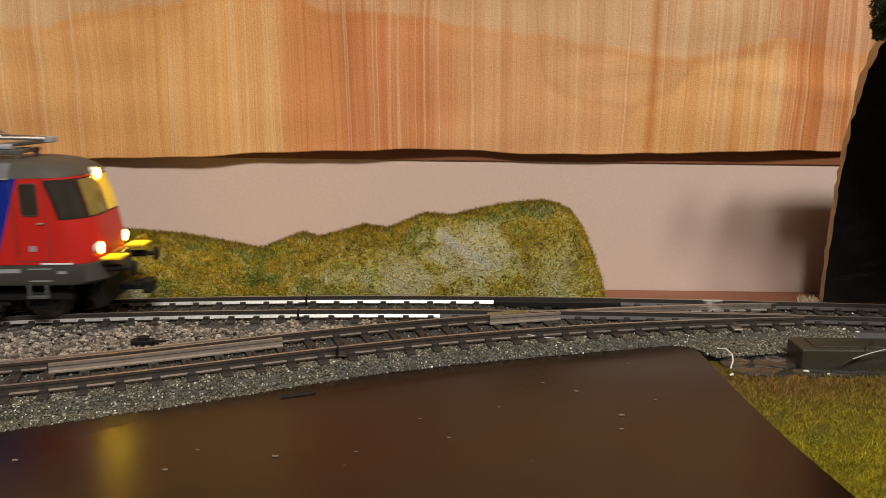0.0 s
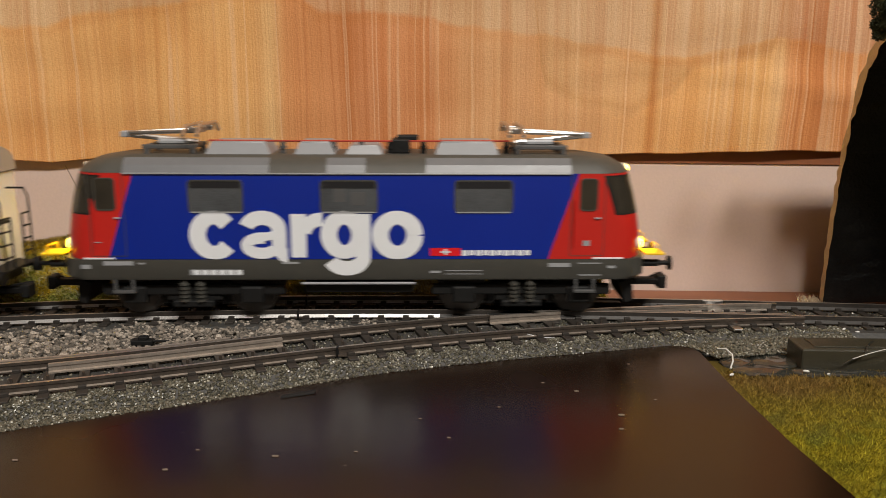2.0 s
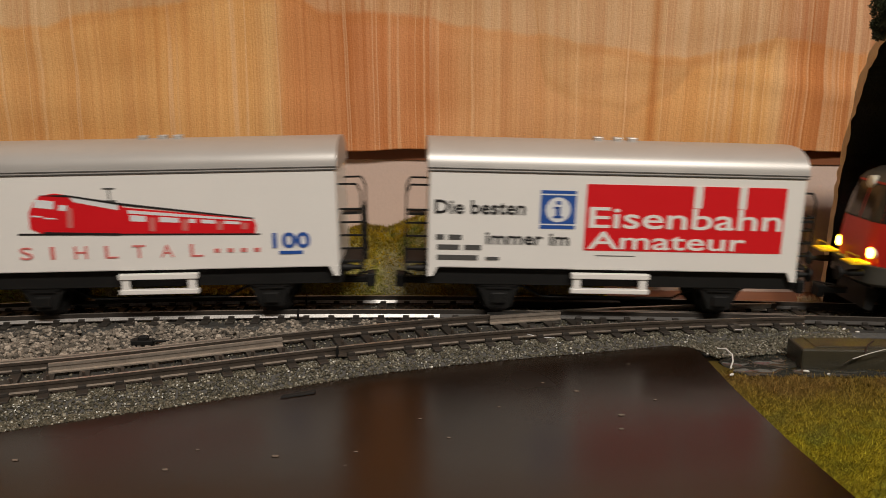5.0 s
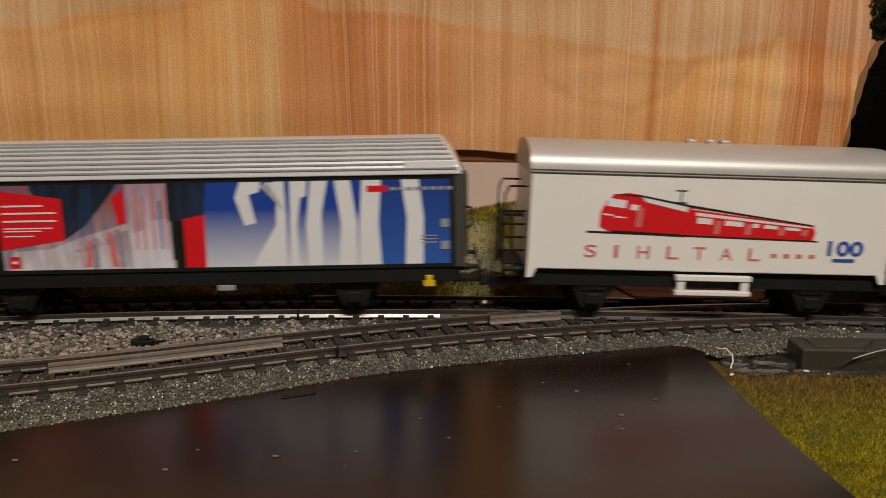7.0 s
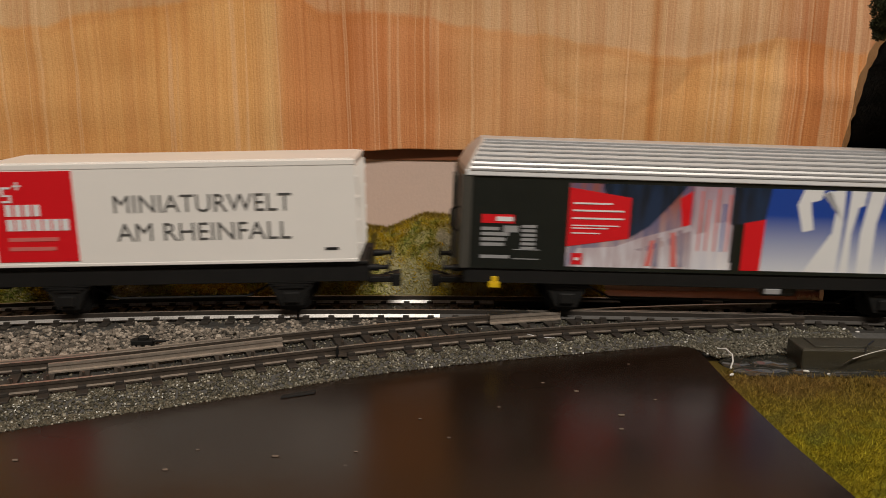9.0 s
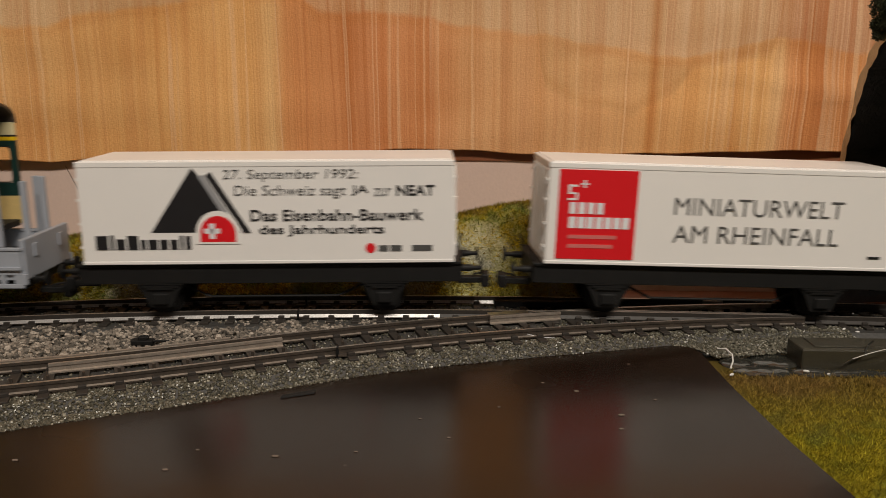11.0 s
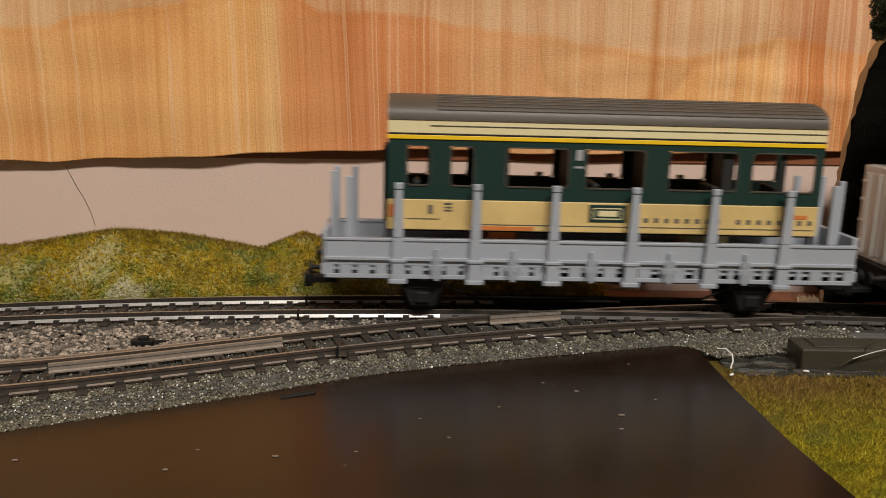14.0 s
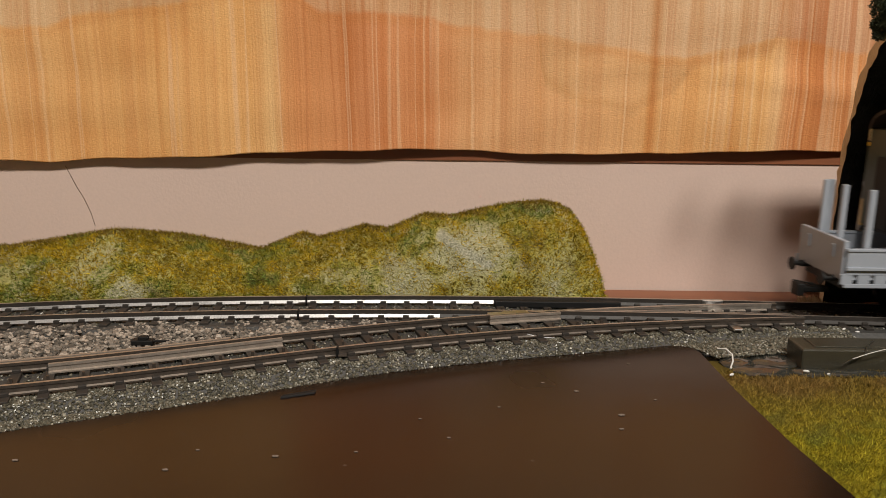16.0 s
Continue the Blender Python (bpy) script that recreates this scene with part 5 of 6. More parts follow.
        # cab corner windows and windscreens, bent round the bowed end
        def pane(f0, f1, side, z0=31.6, z1=42.3, n=12, proud=0.1):
            """Glass between two places on the way round the end: 0 at the side, 1 where the bend meets the front, 2 at the middle."""
            bm = bmesh.new()
            cols = []
            for k in range(n + 1):
                f = f0 + (f1 - f0) * k / n
                col = []
                for z in (z0, (z0 + z1) / 2, z1):
                    hl, w, r = (float(np.interp(z, [q[0] for q in shell], [q[j] for q in shell])) for j in (1, 2, 3))
                    if f < 0:
                        x, y, nx, ny = hl - r + f * 10, w, 0.0, 1.0
                    elif f < 1:
                        a = radians(90 - 90 * f)
                        x, y, nx, ny = hl - r + r * math.cos(a), w - r + r * math.sin(a), math.cos(a), math.sin(a)
                    else:
                        x, y, nx, ny = hl, (w - r) * (2 - f), 1.0, 0.0
                    for d in (proud, -0.5):
                        col.append(bm.verts.new((sx * (x + nx * d), side * (y + ny * d), z)))
                cols.append(col)
            for c, d in zip(cols, cols[1:]):
                for i, j in ((0, 2), (2, 4), (4, 5), (5, 3), (3, 1), (1, 0)):
                    bm.faces.new((c[i], c[j], d[j], d[i]))
            for c in (cols[0], cols[-1]):
                bm.faces.new((c[0], c[2], c[4], c[5], c[3], c[1]))
            return bm
        for side in (-1, 1):
            w = part("corner_window", pane(0.12, 0.60, side), CABGLASS, v, smooth=True)
            part("window_seal", pane(0.06, 0.66, side, 31.2, 42.7, proud=0.04), BLACK, w, smooth=True)
            # leading cab: panes glow themselves, the far one brighter, in place of cab light
            w = part("windscreen", pane(0.70, 1.90, side), (LITWIN if side > 0 else DIMWIN) if sx > 0 else CABGLASS, v, smooth=True)
            part("window_seal", pane(0.67, 1.95, side, 31.2, 42.7, proud=0.04), BLACK, w, smooth=True)
        part("wiper", rods(0.18, [(sx * 84.5, -6, 31.6), (sx * 83.0, -3.5, 37)], [(sx * 84.5, 6, 31.6), (sx * 83.0, 3.5, 37)], n=5), BLACK, v)
        for y, z, x in ((-9.6, 21.8, 84.6 if sx > 0 else 84.3), (9.6, 21.8, 84.6 if sx > 0 else 84.3), (0, 42.9, 81.6)):
            h = part("headlamp", rod(bmesh.new(), (sx * (x - 1.5), y, z), (sx * (x + 0.7), y, z), 2.0, 20), HOUSING, v, smooth=True)
            part("lens", rod(bmesh.new(), (sx * (x + 0.4), y, z), (sx * (x + 1.0), y, z), 1.6, 20), HEADLAMP if sx > 0 or z < 30 else HOUSING, h, "lit yellow headlamp lens" if sx > 0 or z < 30 else "")
        for ya, yb in ((-13.2, -6), (6, 13.2)):
            part("front_step", boxes((sx * 89.4 - 3.0, sx * 89.4 + 3.0, ya, yb, 18.6, 19.3), bevel=0.2), YELLOW, v, "yellow front step")
        part("front_rail", rods(0.16, [(sx * 90.5, -13, 19.2), (sx * 90.5, -13, 21.4), (sx * 90.5, -6, 21.4), (sx * 90.5, -6, 19.2)], [(sx * 90.5, 13, 19.2), (sx * 90.5, 13, 21.4), (sx * 90.5, 6, 21.4), (sx * 90.5, 6, 19.2)], n=6), YELLOW, v)
        part("red_band_edge", boxes((sx * 74.6 - 4.5, sx * 74.6 + 4.5, -hw - 0.15, -hw + 0.2, 18.0, 18.5), bevel=0.05), WHITEPRINT, v, "white edge strip")
        part("rail_guard", plate([(sx * 80, 9), (sx * 84, 10.5), (sx * 84.5, 3.5), (sx * 82, 2.8)][::sx], -9, 9), BLACK, v)
        part("cab_step", boxes((sx * 68 - 3.2, sx * 68 + 3.2, -hw - 0.6, -hw + 1, 7.8, 8.6), (sx * 68 - 3, sx * 68 - 2.2, -hw, -hw + 0.8, 8.5, 11.8), (sx * 68 + 2.2, sx * 68 + 3, -hw, -hw + 0.8, 8.5, 11.8), bevel=0.1), GREYPRINT, v)
    buffers(v, 87.2, z=15.6, reach=7.8)
    bold_word(v, -hw - 0.02)
    y = -hw - 0.02
    part("emblem", boxes((22.0, 31.0, y - 0.1, y, 19.0, 21.4)), REDPRINT, v, "small red emblem panel")
    bars("small_print", [(25.2, 27.8, 19.9, 20.5), (26.2, 26.8, 19.3, 21.1)], y - 0.1, WHITEPRINT, v)
    bars("small_print", [(31.4 + k * 2.05, 33.0 + k * 2.05, 19.1 + 0.1 * (k % 2), 20.7) for k in range(10)], y, WHITEPRINT, v, "unreadable white print")
    bars("number_print", [(-48.5, -33.5, 13.2, 14.9)], y, SILVERGREY, v)
    bars("number_print", [(-47.4 + k * 2.5, -45.7 + k * 2.5, 13.4, 14.7) for k in range(6)], y - 0.05, WHITEPRINT, v)
    bars("small_print", [(-73.5, -64.8, 16.2, 17.4), (-63.6, -61.5, 16.5, 17.0), (-21.5, -16.5, 16.6, 17.2), (22.0, 25.0, 13.8, 14.5), (26.5, 37.5, 13.4, 13.6), (26.5, 37.5, 14.4, 14.6), (57, 63.5, 15.6, 16.8), (66, 72.6, 16.6, 16.9), (66, 72.6, 13.0, 13.3), (-80, -77.2, 15.2, 16.4), (74.5, 77, 15.2, 16.0), (67, 69, 22, 23.6), (-75.8, -73.6, 22.9, 23.2)], y, SILVERGREY, v)
    # running gear
    part("battery_box", boxes((-15.5, 17.0, -12.5, 12.5, 7.0, 10.6), bevel=0.5), BLACK, v)
    part("side_pipe", rods(0.45, [(-16, -14.2, 10.4), (17.5, -14.2, 10.4)]), SILVERGREY, v)
    for cx in (-48.5, 49.5):
        b = part("bogie", boxes((cx - 27, cx + 27, -12.6, -10.8, 6.4, 9.6), (cx - 27, cx + 27, 10.8, 12.6, 6.4, 9.6), (cx - 8, cx + 8, -12, 12, 4.5, 9.8), (cx - 6, cx + 6, -14.2, -11, 3.0, 5.0), bevel=0.4), BLACK, v, "black bogie")
        for dx in (-17.4, 17.4):
            part("axle_box", boxes((cx + dx - 3.4, cx + dx + 3.4, -13.8, -11.5, 4.0, 9.2), bevel=0.6), BLACK, b)
            part("brake_block", boxes((cx + dx * 0.52 - 1.2, cx + dx * 0.52 + 1.2, -10, -7, 3, 9), bevel=0.3), BLACK, b)
        for dx in (-2.4, 2.4):
            bm = rod(bmesh.new(), (cx + dx, -13.6, 4.6), (cx + dx, -13.6, 11.2), 1.0, 10)
            for k in range(5):
                rod(bm, (cx + dx, -13.6, 4.8 + k * 1.25), (cx + dx, -13.6, 5.5 + k * 1.25), 1.5, 12)
            part("coil_spring", bm, GREYFRAME, b)
    wheelsets(v, (-66, -31.5, 32, 67), LOCOWHEEL, 6.8)
    return v


# ---- wagons ----
def magazine_wagon():
    v = covered_wagon("covered_wagon", "white covered wagon with silver roof, red and blue advertising print", 55.7)
    y = -14.82
    panel = part("red_panel", boxes((-9.6, 50.1, y - 0.08, y + 0.1, 20.9, 40.7)), REDPRINT, v, "red advertising panel")
    part("white_stripe", boxes((22.4, 24.9, y - 0.14, y, 34.2, 40.7)), WHITEBODY, panel)
    part("white_stripe", boxes((35.9, 38.2, y - 0.14, y, 34.2, 40.7)), WHITEBODY, panel)
    lettering("lettering", "Eisenbahn", -8.4, 49.4, 27.7, 34.0, y - 0.06, WHITEBODY, panel, bold=0.010)
    lettering("lettering", "Amateur", -8.4, 39.0, 21.4, 26.7, y - 0.06, WHITEBODY, panel, bold=0.010)
    sign = part("blue_sign", boxes((-23.0, -12.6, y - 0.08, y + 0.1, 27.2, 38.6)), BLUEPRINT, v, "blue square sign")
    part("sign_stripe", boxes((-23.0, -12.6, y - 0.12, y, 37.2, 37.6), (-23.0, -12.6, y - 0.12, y, 28.3, 28.7)), WHITEPRINT, sign)
    part("disc", plate(disc(-17.8, 32.9, 3.7), y - 0.14, y), WHITEPRINT, sign)
    part("letter", boxes((-18.5, -17.1, y - 0.2, y, 30.6, 33.8), (-19.2, -17.1, y - 0.2, y, 33.2, 33.8), (-19.2, -16.4, y - 0.2, y, 30.4, 31.0), (-18.5, -17.1, y - 0.2, y, 34.5, 35.5)), BLUEPRINT, sign)
    lettering("lettering", "Die besten", -54.0, -27.4, 31.1, 35.2, y, BLACKPRINT, v, bold=0.02)
    lettering("lettering", "immer im", -38.8, -14.0, 22.2, 25.8, y, BLACKPRINT, v, bold=0.02)
    bars("small_print", [(-53.4, -51, 23.4, 24.9), (-49.8, -45.8, 23.4, 24.9), (-53, -46.4, 20.4, 21.9), (-45, -40, 20.4, 21.9), (-53, -41, 17.3, 18.8), (-38.6, -34.6, 17.4, 18.4)], y, GREYPRINT, v, "unreadable grey print")
    bars("small_print", [(-6, 6, 19.3, 19.5)], y, GREYPRINT, v)
    steps(v, -12.8, 10.8)
    return v


def picture_train_wagon():
    v = covered_wagon("covered_wagon", "white covered wagon with silver roof and a red train picture", 55.0)
    y = -14.82

    def q(px, pz):
        return (-37.4 + (px - 793) * 0.1692, 26.6 + (405 - pz) * 0.165)

    part("black_line", plate([q(790, 404), q(790, 407.5), q(1206, 415), q(1206, 412.5)], y - 0.1, y), BLACKPRINT, v)
    pic = part("train_picture", plate([q(*p) for p in ((812, 396), (813, 368), (822, 350), (834, 338), (860, 334), (885, 338), (970, 354), (975, 361), (1195, 386), (1200, 398), (1197, 412), (830, 405))], y - 0.08, y + 0.05), REDPRINT, v, "picture of a red train")
    for pts, m in (((((884, 341), (966, 356), (966, 366), (892, 350))), WHITEPRINT), ((((982, 366), (1192, 387), (1192, 390), (982, 372))), WHITEPRINT),
                   ((((826, 344), (858, 348), (856, 362), (822, 358))), WHITEPRINT), ((((866, 354), (880, 356), (880, 366), (864, 364))), WHITEPRINT), ((((878, 360), (888, 361), (886, 396), (876, 395))), PALERED),
                   ((((818, 372), (836, 374), (836, 376), (818, 375))), WHITEPRINT), ((((838, 376), (858, 378), (858, 380), (838, 379))), WHITEPRINT)):
        part("picture_detail", plate([q(*p) for p in pts], y - 0.15, y), m, pic)
    for a, b in ((985, 1012), (1035, 1068), (1085, 1096), (1106, 1130), (1145, 1172)):
        part("picture_window", plate([q(a, 375 + (a - 985) * 0.085), q(b, 375 + (b - 985) * 0.085), q(b, 386 + (b - 985) * 0.05), q(a, 386 + (a - 985) * 0.05)], y - 0.15, y), WHITEPRINT, pic)
    for a in (1018, 1074, 1134, 1176):
        part("picture_door", plate([q(a, 377 + (a - 985) * 0.08), q(a + 10, 378 + (a - 985) * 0.08), q(a + 8, 405), q(a - 2, 404)], y - 0.15, y), PALERED, pic)
    part("picture_roof", plate([q(*p) for p in ((832, 337), (880, 337), (970, 353), (1196, 384), (1196, 386), (970, 357), (884, 341))], y - 0.2, y), BLACKPRINT, pic)
    part("picture_bogie", plate([q(*p) for p in ((835, 402), (965, 407), (965, 411), (835, 406))], y - 0.2, y), BLACKPRINT, pic)
    part("picture_pantograph", boxes((-14.2, -8.5, y - 0.1, y, 35.2, 36.0), (-10.6, -10.1, y - 0.1, y, 36, 39.4), (-12.2, -8.6, y - 0.1, y, 39.2, 39.6)), GREYPRINT, pic)
    for ch, x in zip("SIHLTAL", (-38.1, -29.2, -22.2, -13.3, -5.2, 3.0, 11.6)):
        lettering("letter", ch, x, x + (1.3 if ch == "I" else 3.8), 18.8, 22.6, y, PALERED, v, bold=0.005)
    bars("small_print", [(18.6 + 3.9 * k, 20.4 + 3.9 * k, 19.9, 21.1) for k in range(4)], y, PALERED, v)
    lettering("lettering", "100", 35.8, 46.9, 20.8, 25.5, y, BLUEPRINT, v, bold=0.03)
    bars("small_print", [(37.6, 44.6, 19.0, 20.0)], y, BLUEPRINT, v)
    steps(v, -9.9, 13.3)
    return v


def poster_wagon():
    v = base("poster_wagon", "long sliding-wall wagon with ribbed silver roof and photo posters", "freight wagon", "wagons of the train")
    hw, half = 15.2, 81.8
    chassis(v, half - 1, (-50, 50), 10.2, 14.6, 14.4)
    part("body", boxes((-half + 1.6, half - 1.6, -hw + 0.2, hw - 0.2, 14.6, 42.2), bevel=0.2), DARKPANEL, v)
    for s in (-1, 1):
        part("end_frame", boxes((s * half - 1.6, s * half + 1.6, -hw - 0.1, hw + 0.1, 14.6, 42.6), bevel=0.4), GREYFRAME, v, "grey end frame")
        part("end_post", boxes((s * (half + 2.4) - 0.5, s * (half + 2.4) + 0.5, -3.5, -2.5, 15, 41), (s * (half + 2.4) - 0.5, s * (half + 2.4) + 0.5, 2.5, 3.5, 15, 41), bevel=0.2), GREYFRAME, v)
        part("end_rail", rods(0.35, [(s * (half + 1), -8, 24), (s * (half + 4), -8, 26), (s * (half + 4), -8, 31), (s * (half + 1), -8, 32)], n=6), BLACK, v)
    part("gutter", boxes((-half - 0.6, half + 0.6, -hw - 0.5, hw + 0.5, 42.2, 43.9), bevel=0.3), WHITEPRINT, v)
    levels = [(43.8, half + 0.6, hw + 0.4, 1.0), (46.4, half - 0.6, hw - 1.2, 1.0), (49.0, half - 2.2, hw - 4.0, 1.0), (51.0, half - 3.8, hw - 7.5, 1.0), (52.2, half - 4.8, hw - 11.5, 1.0)]
    part("roof", loft(levels, 3), PALEROOF, v, "ribbed silver roof")
    for (za, la, wa, _), (zb, lb, wb, _) in zip(levels, levels[1:]):
        for f in (0.0, 0.5):
            z, w, l = za + (zb - za) * f, wa + (wb - wa) * f, la + (lb - la) * f
            for s in (-1, 1):
                part("roof_rib", boxes((-l + 1, l - 1, s * w - 0.32, s * w + 0.32, z - 0.1, z + 0.55), bevel=0.12), SILVERGREY, v)
    part("roof_patch", boxes((66, 80.5, -hw - 0.35, -hw + 1.5, 44.0, 46.2), bevel=0.2), WHITEPRINT, v)
    y = -hw + 0.2

    def q(px, pz):
        return (-51.8 + (px - 500) * 0.16509, 41.2 - (pz - 320) * 0.1645)

    def patch(name, pts, m, d=0.08, label="", parent=v):
        return part(name, plate([q(*p) for p in pts], y - d, y + 0.05), m, parent, label)

    photo = patch("photo_poster", ((500, 322), (730, 322), (730, 474), (500, 474)), CROWD, 0.06, "blurred photo poster")
    patch("dark_area", ((560, 322), (712, 322), (690, 350), (650, 395), (612, 420), (560, 330)), DUSK, 0.10, parent=photo)
    patch("light_beam", ((520, 440), (690, 430), (725, 474), (505, 474)), STREAKS, 0.10, parent=photo)
    patch("light_beam", ((560, 446), (640, 416), (722, 392), (726, 402), (650, 432), (580, 454)), STREAKS, 0.12, parent=photo)
    patch("red_area", ((700, 345), (722, 330), (722, 400), (708, 400)), REDPRINT, 0.11, parent=photo)
    patch("red_area", ((610, 436), (650, 417), (705, 400), (722, 412), (690, 428), (640, 444)), CROWD, 0.11, parent=photo)
    red = patch("red_panel", ((500, 330), (612, 346), (612, 420), (500, 437)), REDPRINT, 0.15, "red five-cornered text panel")
    bars("small_print", [(q(508, 0)[0], q(578, 0)[0], q(0, 359.5)[1], q(0, 356.5)[1]), (q(508, 0)[0], q(600, 0)[0], q(0, 372.5)[1], q(0, 369.5)[1]), (q(508, 0)[0], q(600, 0)[0], q(0, 386.5)[1], q(0, 383.5)[1]), (q(508, 0)[0], q(592, 0)[0], q(0, 399)[1], q(0, 397)[1]), (q(508, 0)[0], q(572, 0)[0], q(0, 404)[1], q(0, 402)[1]), (q(508, 0)[0], q(558, 0)[0], q(0, 413)[1], q(0, 411)[1])], y - 0.15, WHITEPRINT, red, "unreadable white print")
    patch("emblem", ((510, 449), (530, 449), (530, 470), (510, 470)), REDPRINT, 0.16, parent=photo)
    bars("small_print", [(q(516, 0)[0], q(524, 0)[0], q(0, 462)[1], q(0, 457)[1])], y - 0.16, WHITEPRINT, photo)
    str_ = patch("photo_poster", ((725, 322), (804, 322), (804, 474), (725, 474)), STREAKS, 0.09, "streaked photo poster")
    patch("dark_area", ((796, 322), (866, 322), (858, 385), (796, 390)), DUSK, 0.12, parent=str_)
    patch("red_area", ((822, 386), (860, 378), (858, 474), (822, 474)), REDPRINT, 0.14, parent=str_)
    patch("pole", ((800, 345), (806, 345), (806, 460), (800, 460)), BLACKPRINT, 0.13, parent=str_)
    patch("pale_area", ((730, 410), (760, 402), (762, 388), (796, 384), (798, 474), (730, 474)), PALEFADE, 0.10, parent=str_)
    for a, z0 in ((738, 330), (752, 345), (768, 326), (781, 352), (790, 335)):
        patch("thin_streak", ((a, z0), (a + 4, z0), (a + 3, 440), (a, 440)), BLUEDEEP if a % 2 else PALERED, 0.13, parent=str_)
    for k in range(6):
        patch("track_line", ((640 + 12 * k, 428 - 5 * k), (648 + 12 * k, 426 - 5 * k), (640 + 16 * k, 470), (628 + 16 * k, 470)), (STREAKS, PALERED, CROWD)[k % 3], 0.14 + 0.01 * k, parent=photo)
    blue = patch("blue_poster", ((858, 322), (1160, 322), (1160, 474), (858, 474)), BLUEFADE, 0.07, "blue fading poster with tall white letters")
    deep = patch("blue_poster", ((1150, 322), (1292, 322), (1292, 474), (1150, 474)), BLUEDEEP, 0.09, "deep blue poster")
    for pts in (((925, 322), (962, 322), (958, 340), (940, 345), (950, 395), (930, 400), (915, 350)), ((960, 330), (975, 322), (988, 350), (985, 400), (960, 440), (940, 474), (1000, 474), (1004, 380), (1002, 322), (985, 322)),
                ((1012, 322), (1042, 322), (1040, 348), (1030, 352), (1022, 400), (1024, 474), (1008, 474)), ((1048, 322), (1078, 322), (1066, 380), (1066, 474), (1040, 474), (1038, 400)), ((1090, 322), (1118, 322), (1128, 400), (1126, 474), (1094, 474), (1100, 400))):
        patch("white_letter", pts, WHITEPRINT, 0.12, parent=blue)
    for pts in (((1138, 322), (1172, 322), (1166, 400), (1170, 474), (1132, 474), (1132, 400)), ((1207, 322), (1238, 322), (1246, 390), (1244, 474), (1212, 474), (1216, 390))):
        patch("white_letter", pts, WHITEPRINT, 0.12, parent=deep)
    e = patch("emblem", ((1146, 332), (1182, 332), (1182, 343), (1146, 343)), REDPRINT, 0.16, "small red emblem panel", deep)
    bars("small_print", [(q(1160 + 14 * k, 0)[0], q(1170 + 14 * k, 0)[0], q(0, 341)[1], q(0, 335)[1]) for k in range(2, 10)] + [(q(1240, 0)[0], q(1270, 0)[0], q(0, 424 + 6 * k)[1], q(0, 422 + 6 * k)[1]) for k in range(3)] + [(q(1276, 0)[0], q(1290, 0)[0], q(0, 408 + 40 * k)[1], q(0, 393 + 40 * k)[1]) for k in range(2)], y - 0.1, SILVERGREY, deep)
    patch("emblem", ((346, 382), (404, 382), (404, 398), (346, 398)), REDPRINT, 0.08, "small red emblem panel")
    bars("small_print", [(q(372, 0)[0], q(402, 0)[0], q(0, 394)[1], q(0, 386)[1])], y - 0.08, WHITEPRINT, v)
    rows = []
    for k, (a, b) in enumerate(((346, 378), (346, 396), (346, 390), (346, 388))):
        rows.append((q(a, 0)[0], q(b, 0)[0], q(0, 411 + 9.5 * k)[1], q(0, 405 + 9.5 * k)[1]))
    rows += [(q(346, 0)[0], q(398, 0)[0], q(0, 462)[1], q(0, 456)[1]), (q(386, 0)[0], q(412, 0)[0], q(0, 414)[1], q(0, 402)[1])]
    rows += [(q(418, 0)[0], q(444, 0)[0], q(0, 405 + 8 * k)[1], q(0, 400 + 8 * k)[1]) for k in range(6)] + [(q(405, 0)[0], q(452, 0)[0], q(0, 446)[1], q(0, 444.5)[1]), (q(405, 0)[0], q(452, 0)[0], q(0, 463)[1], q(0, 461.5)[1])]
    bars("small_print", rows, y, SILVERGREY, v, "unreadable white print")
    for x in (-72.6, 72.6):
        part("yellow_mark", boxes((x - 1.6, x + 1.6, -15.0, -14.2, 8.8, 10.6), (x - 0.9, x + 0.9, -15.0, -14.2, 10.5, 12.2), bevel=0.15), YELLOW, v, "small yellow jacking mark")
    part("tank", rod(bmesh.new(), (12, -8, 9.0), (22, -8, 9.0), 2.6, 16), GREYFRAME, v)
    part("plate", boxes((10, 15, -14.9, -14.3, 8.6, 10.2), bevel=0.1), SILVERGREY, v)
    wheelsets(v, (-50, 50), WAGONWHEEL, 5.2)
    return v


def flat_wagon():
    v = base("container_wagon", "black two-axle flat wagon that carries a white container", "freight wagon", "wagons of the train")
    chassis(v, 56.0, (-33.5, 33.5), 10.0, 15.6, 12.8)
    part("deck", boxes((-57, 57, -13.4, 13.4, 15.3, 16.2), bevel=0.2), BLACK, v)
    for s in (-1, 1):
        for y in (-11, 11):
            part("end_rail", rods(0.35, [(s * 56.5, y, 16), (s * 57.5, y, 20)], n=6), BLACK, v)
    wheelsets(v, (-33.5, 33.5), WAGONWHEEL, 5.2)
    return v


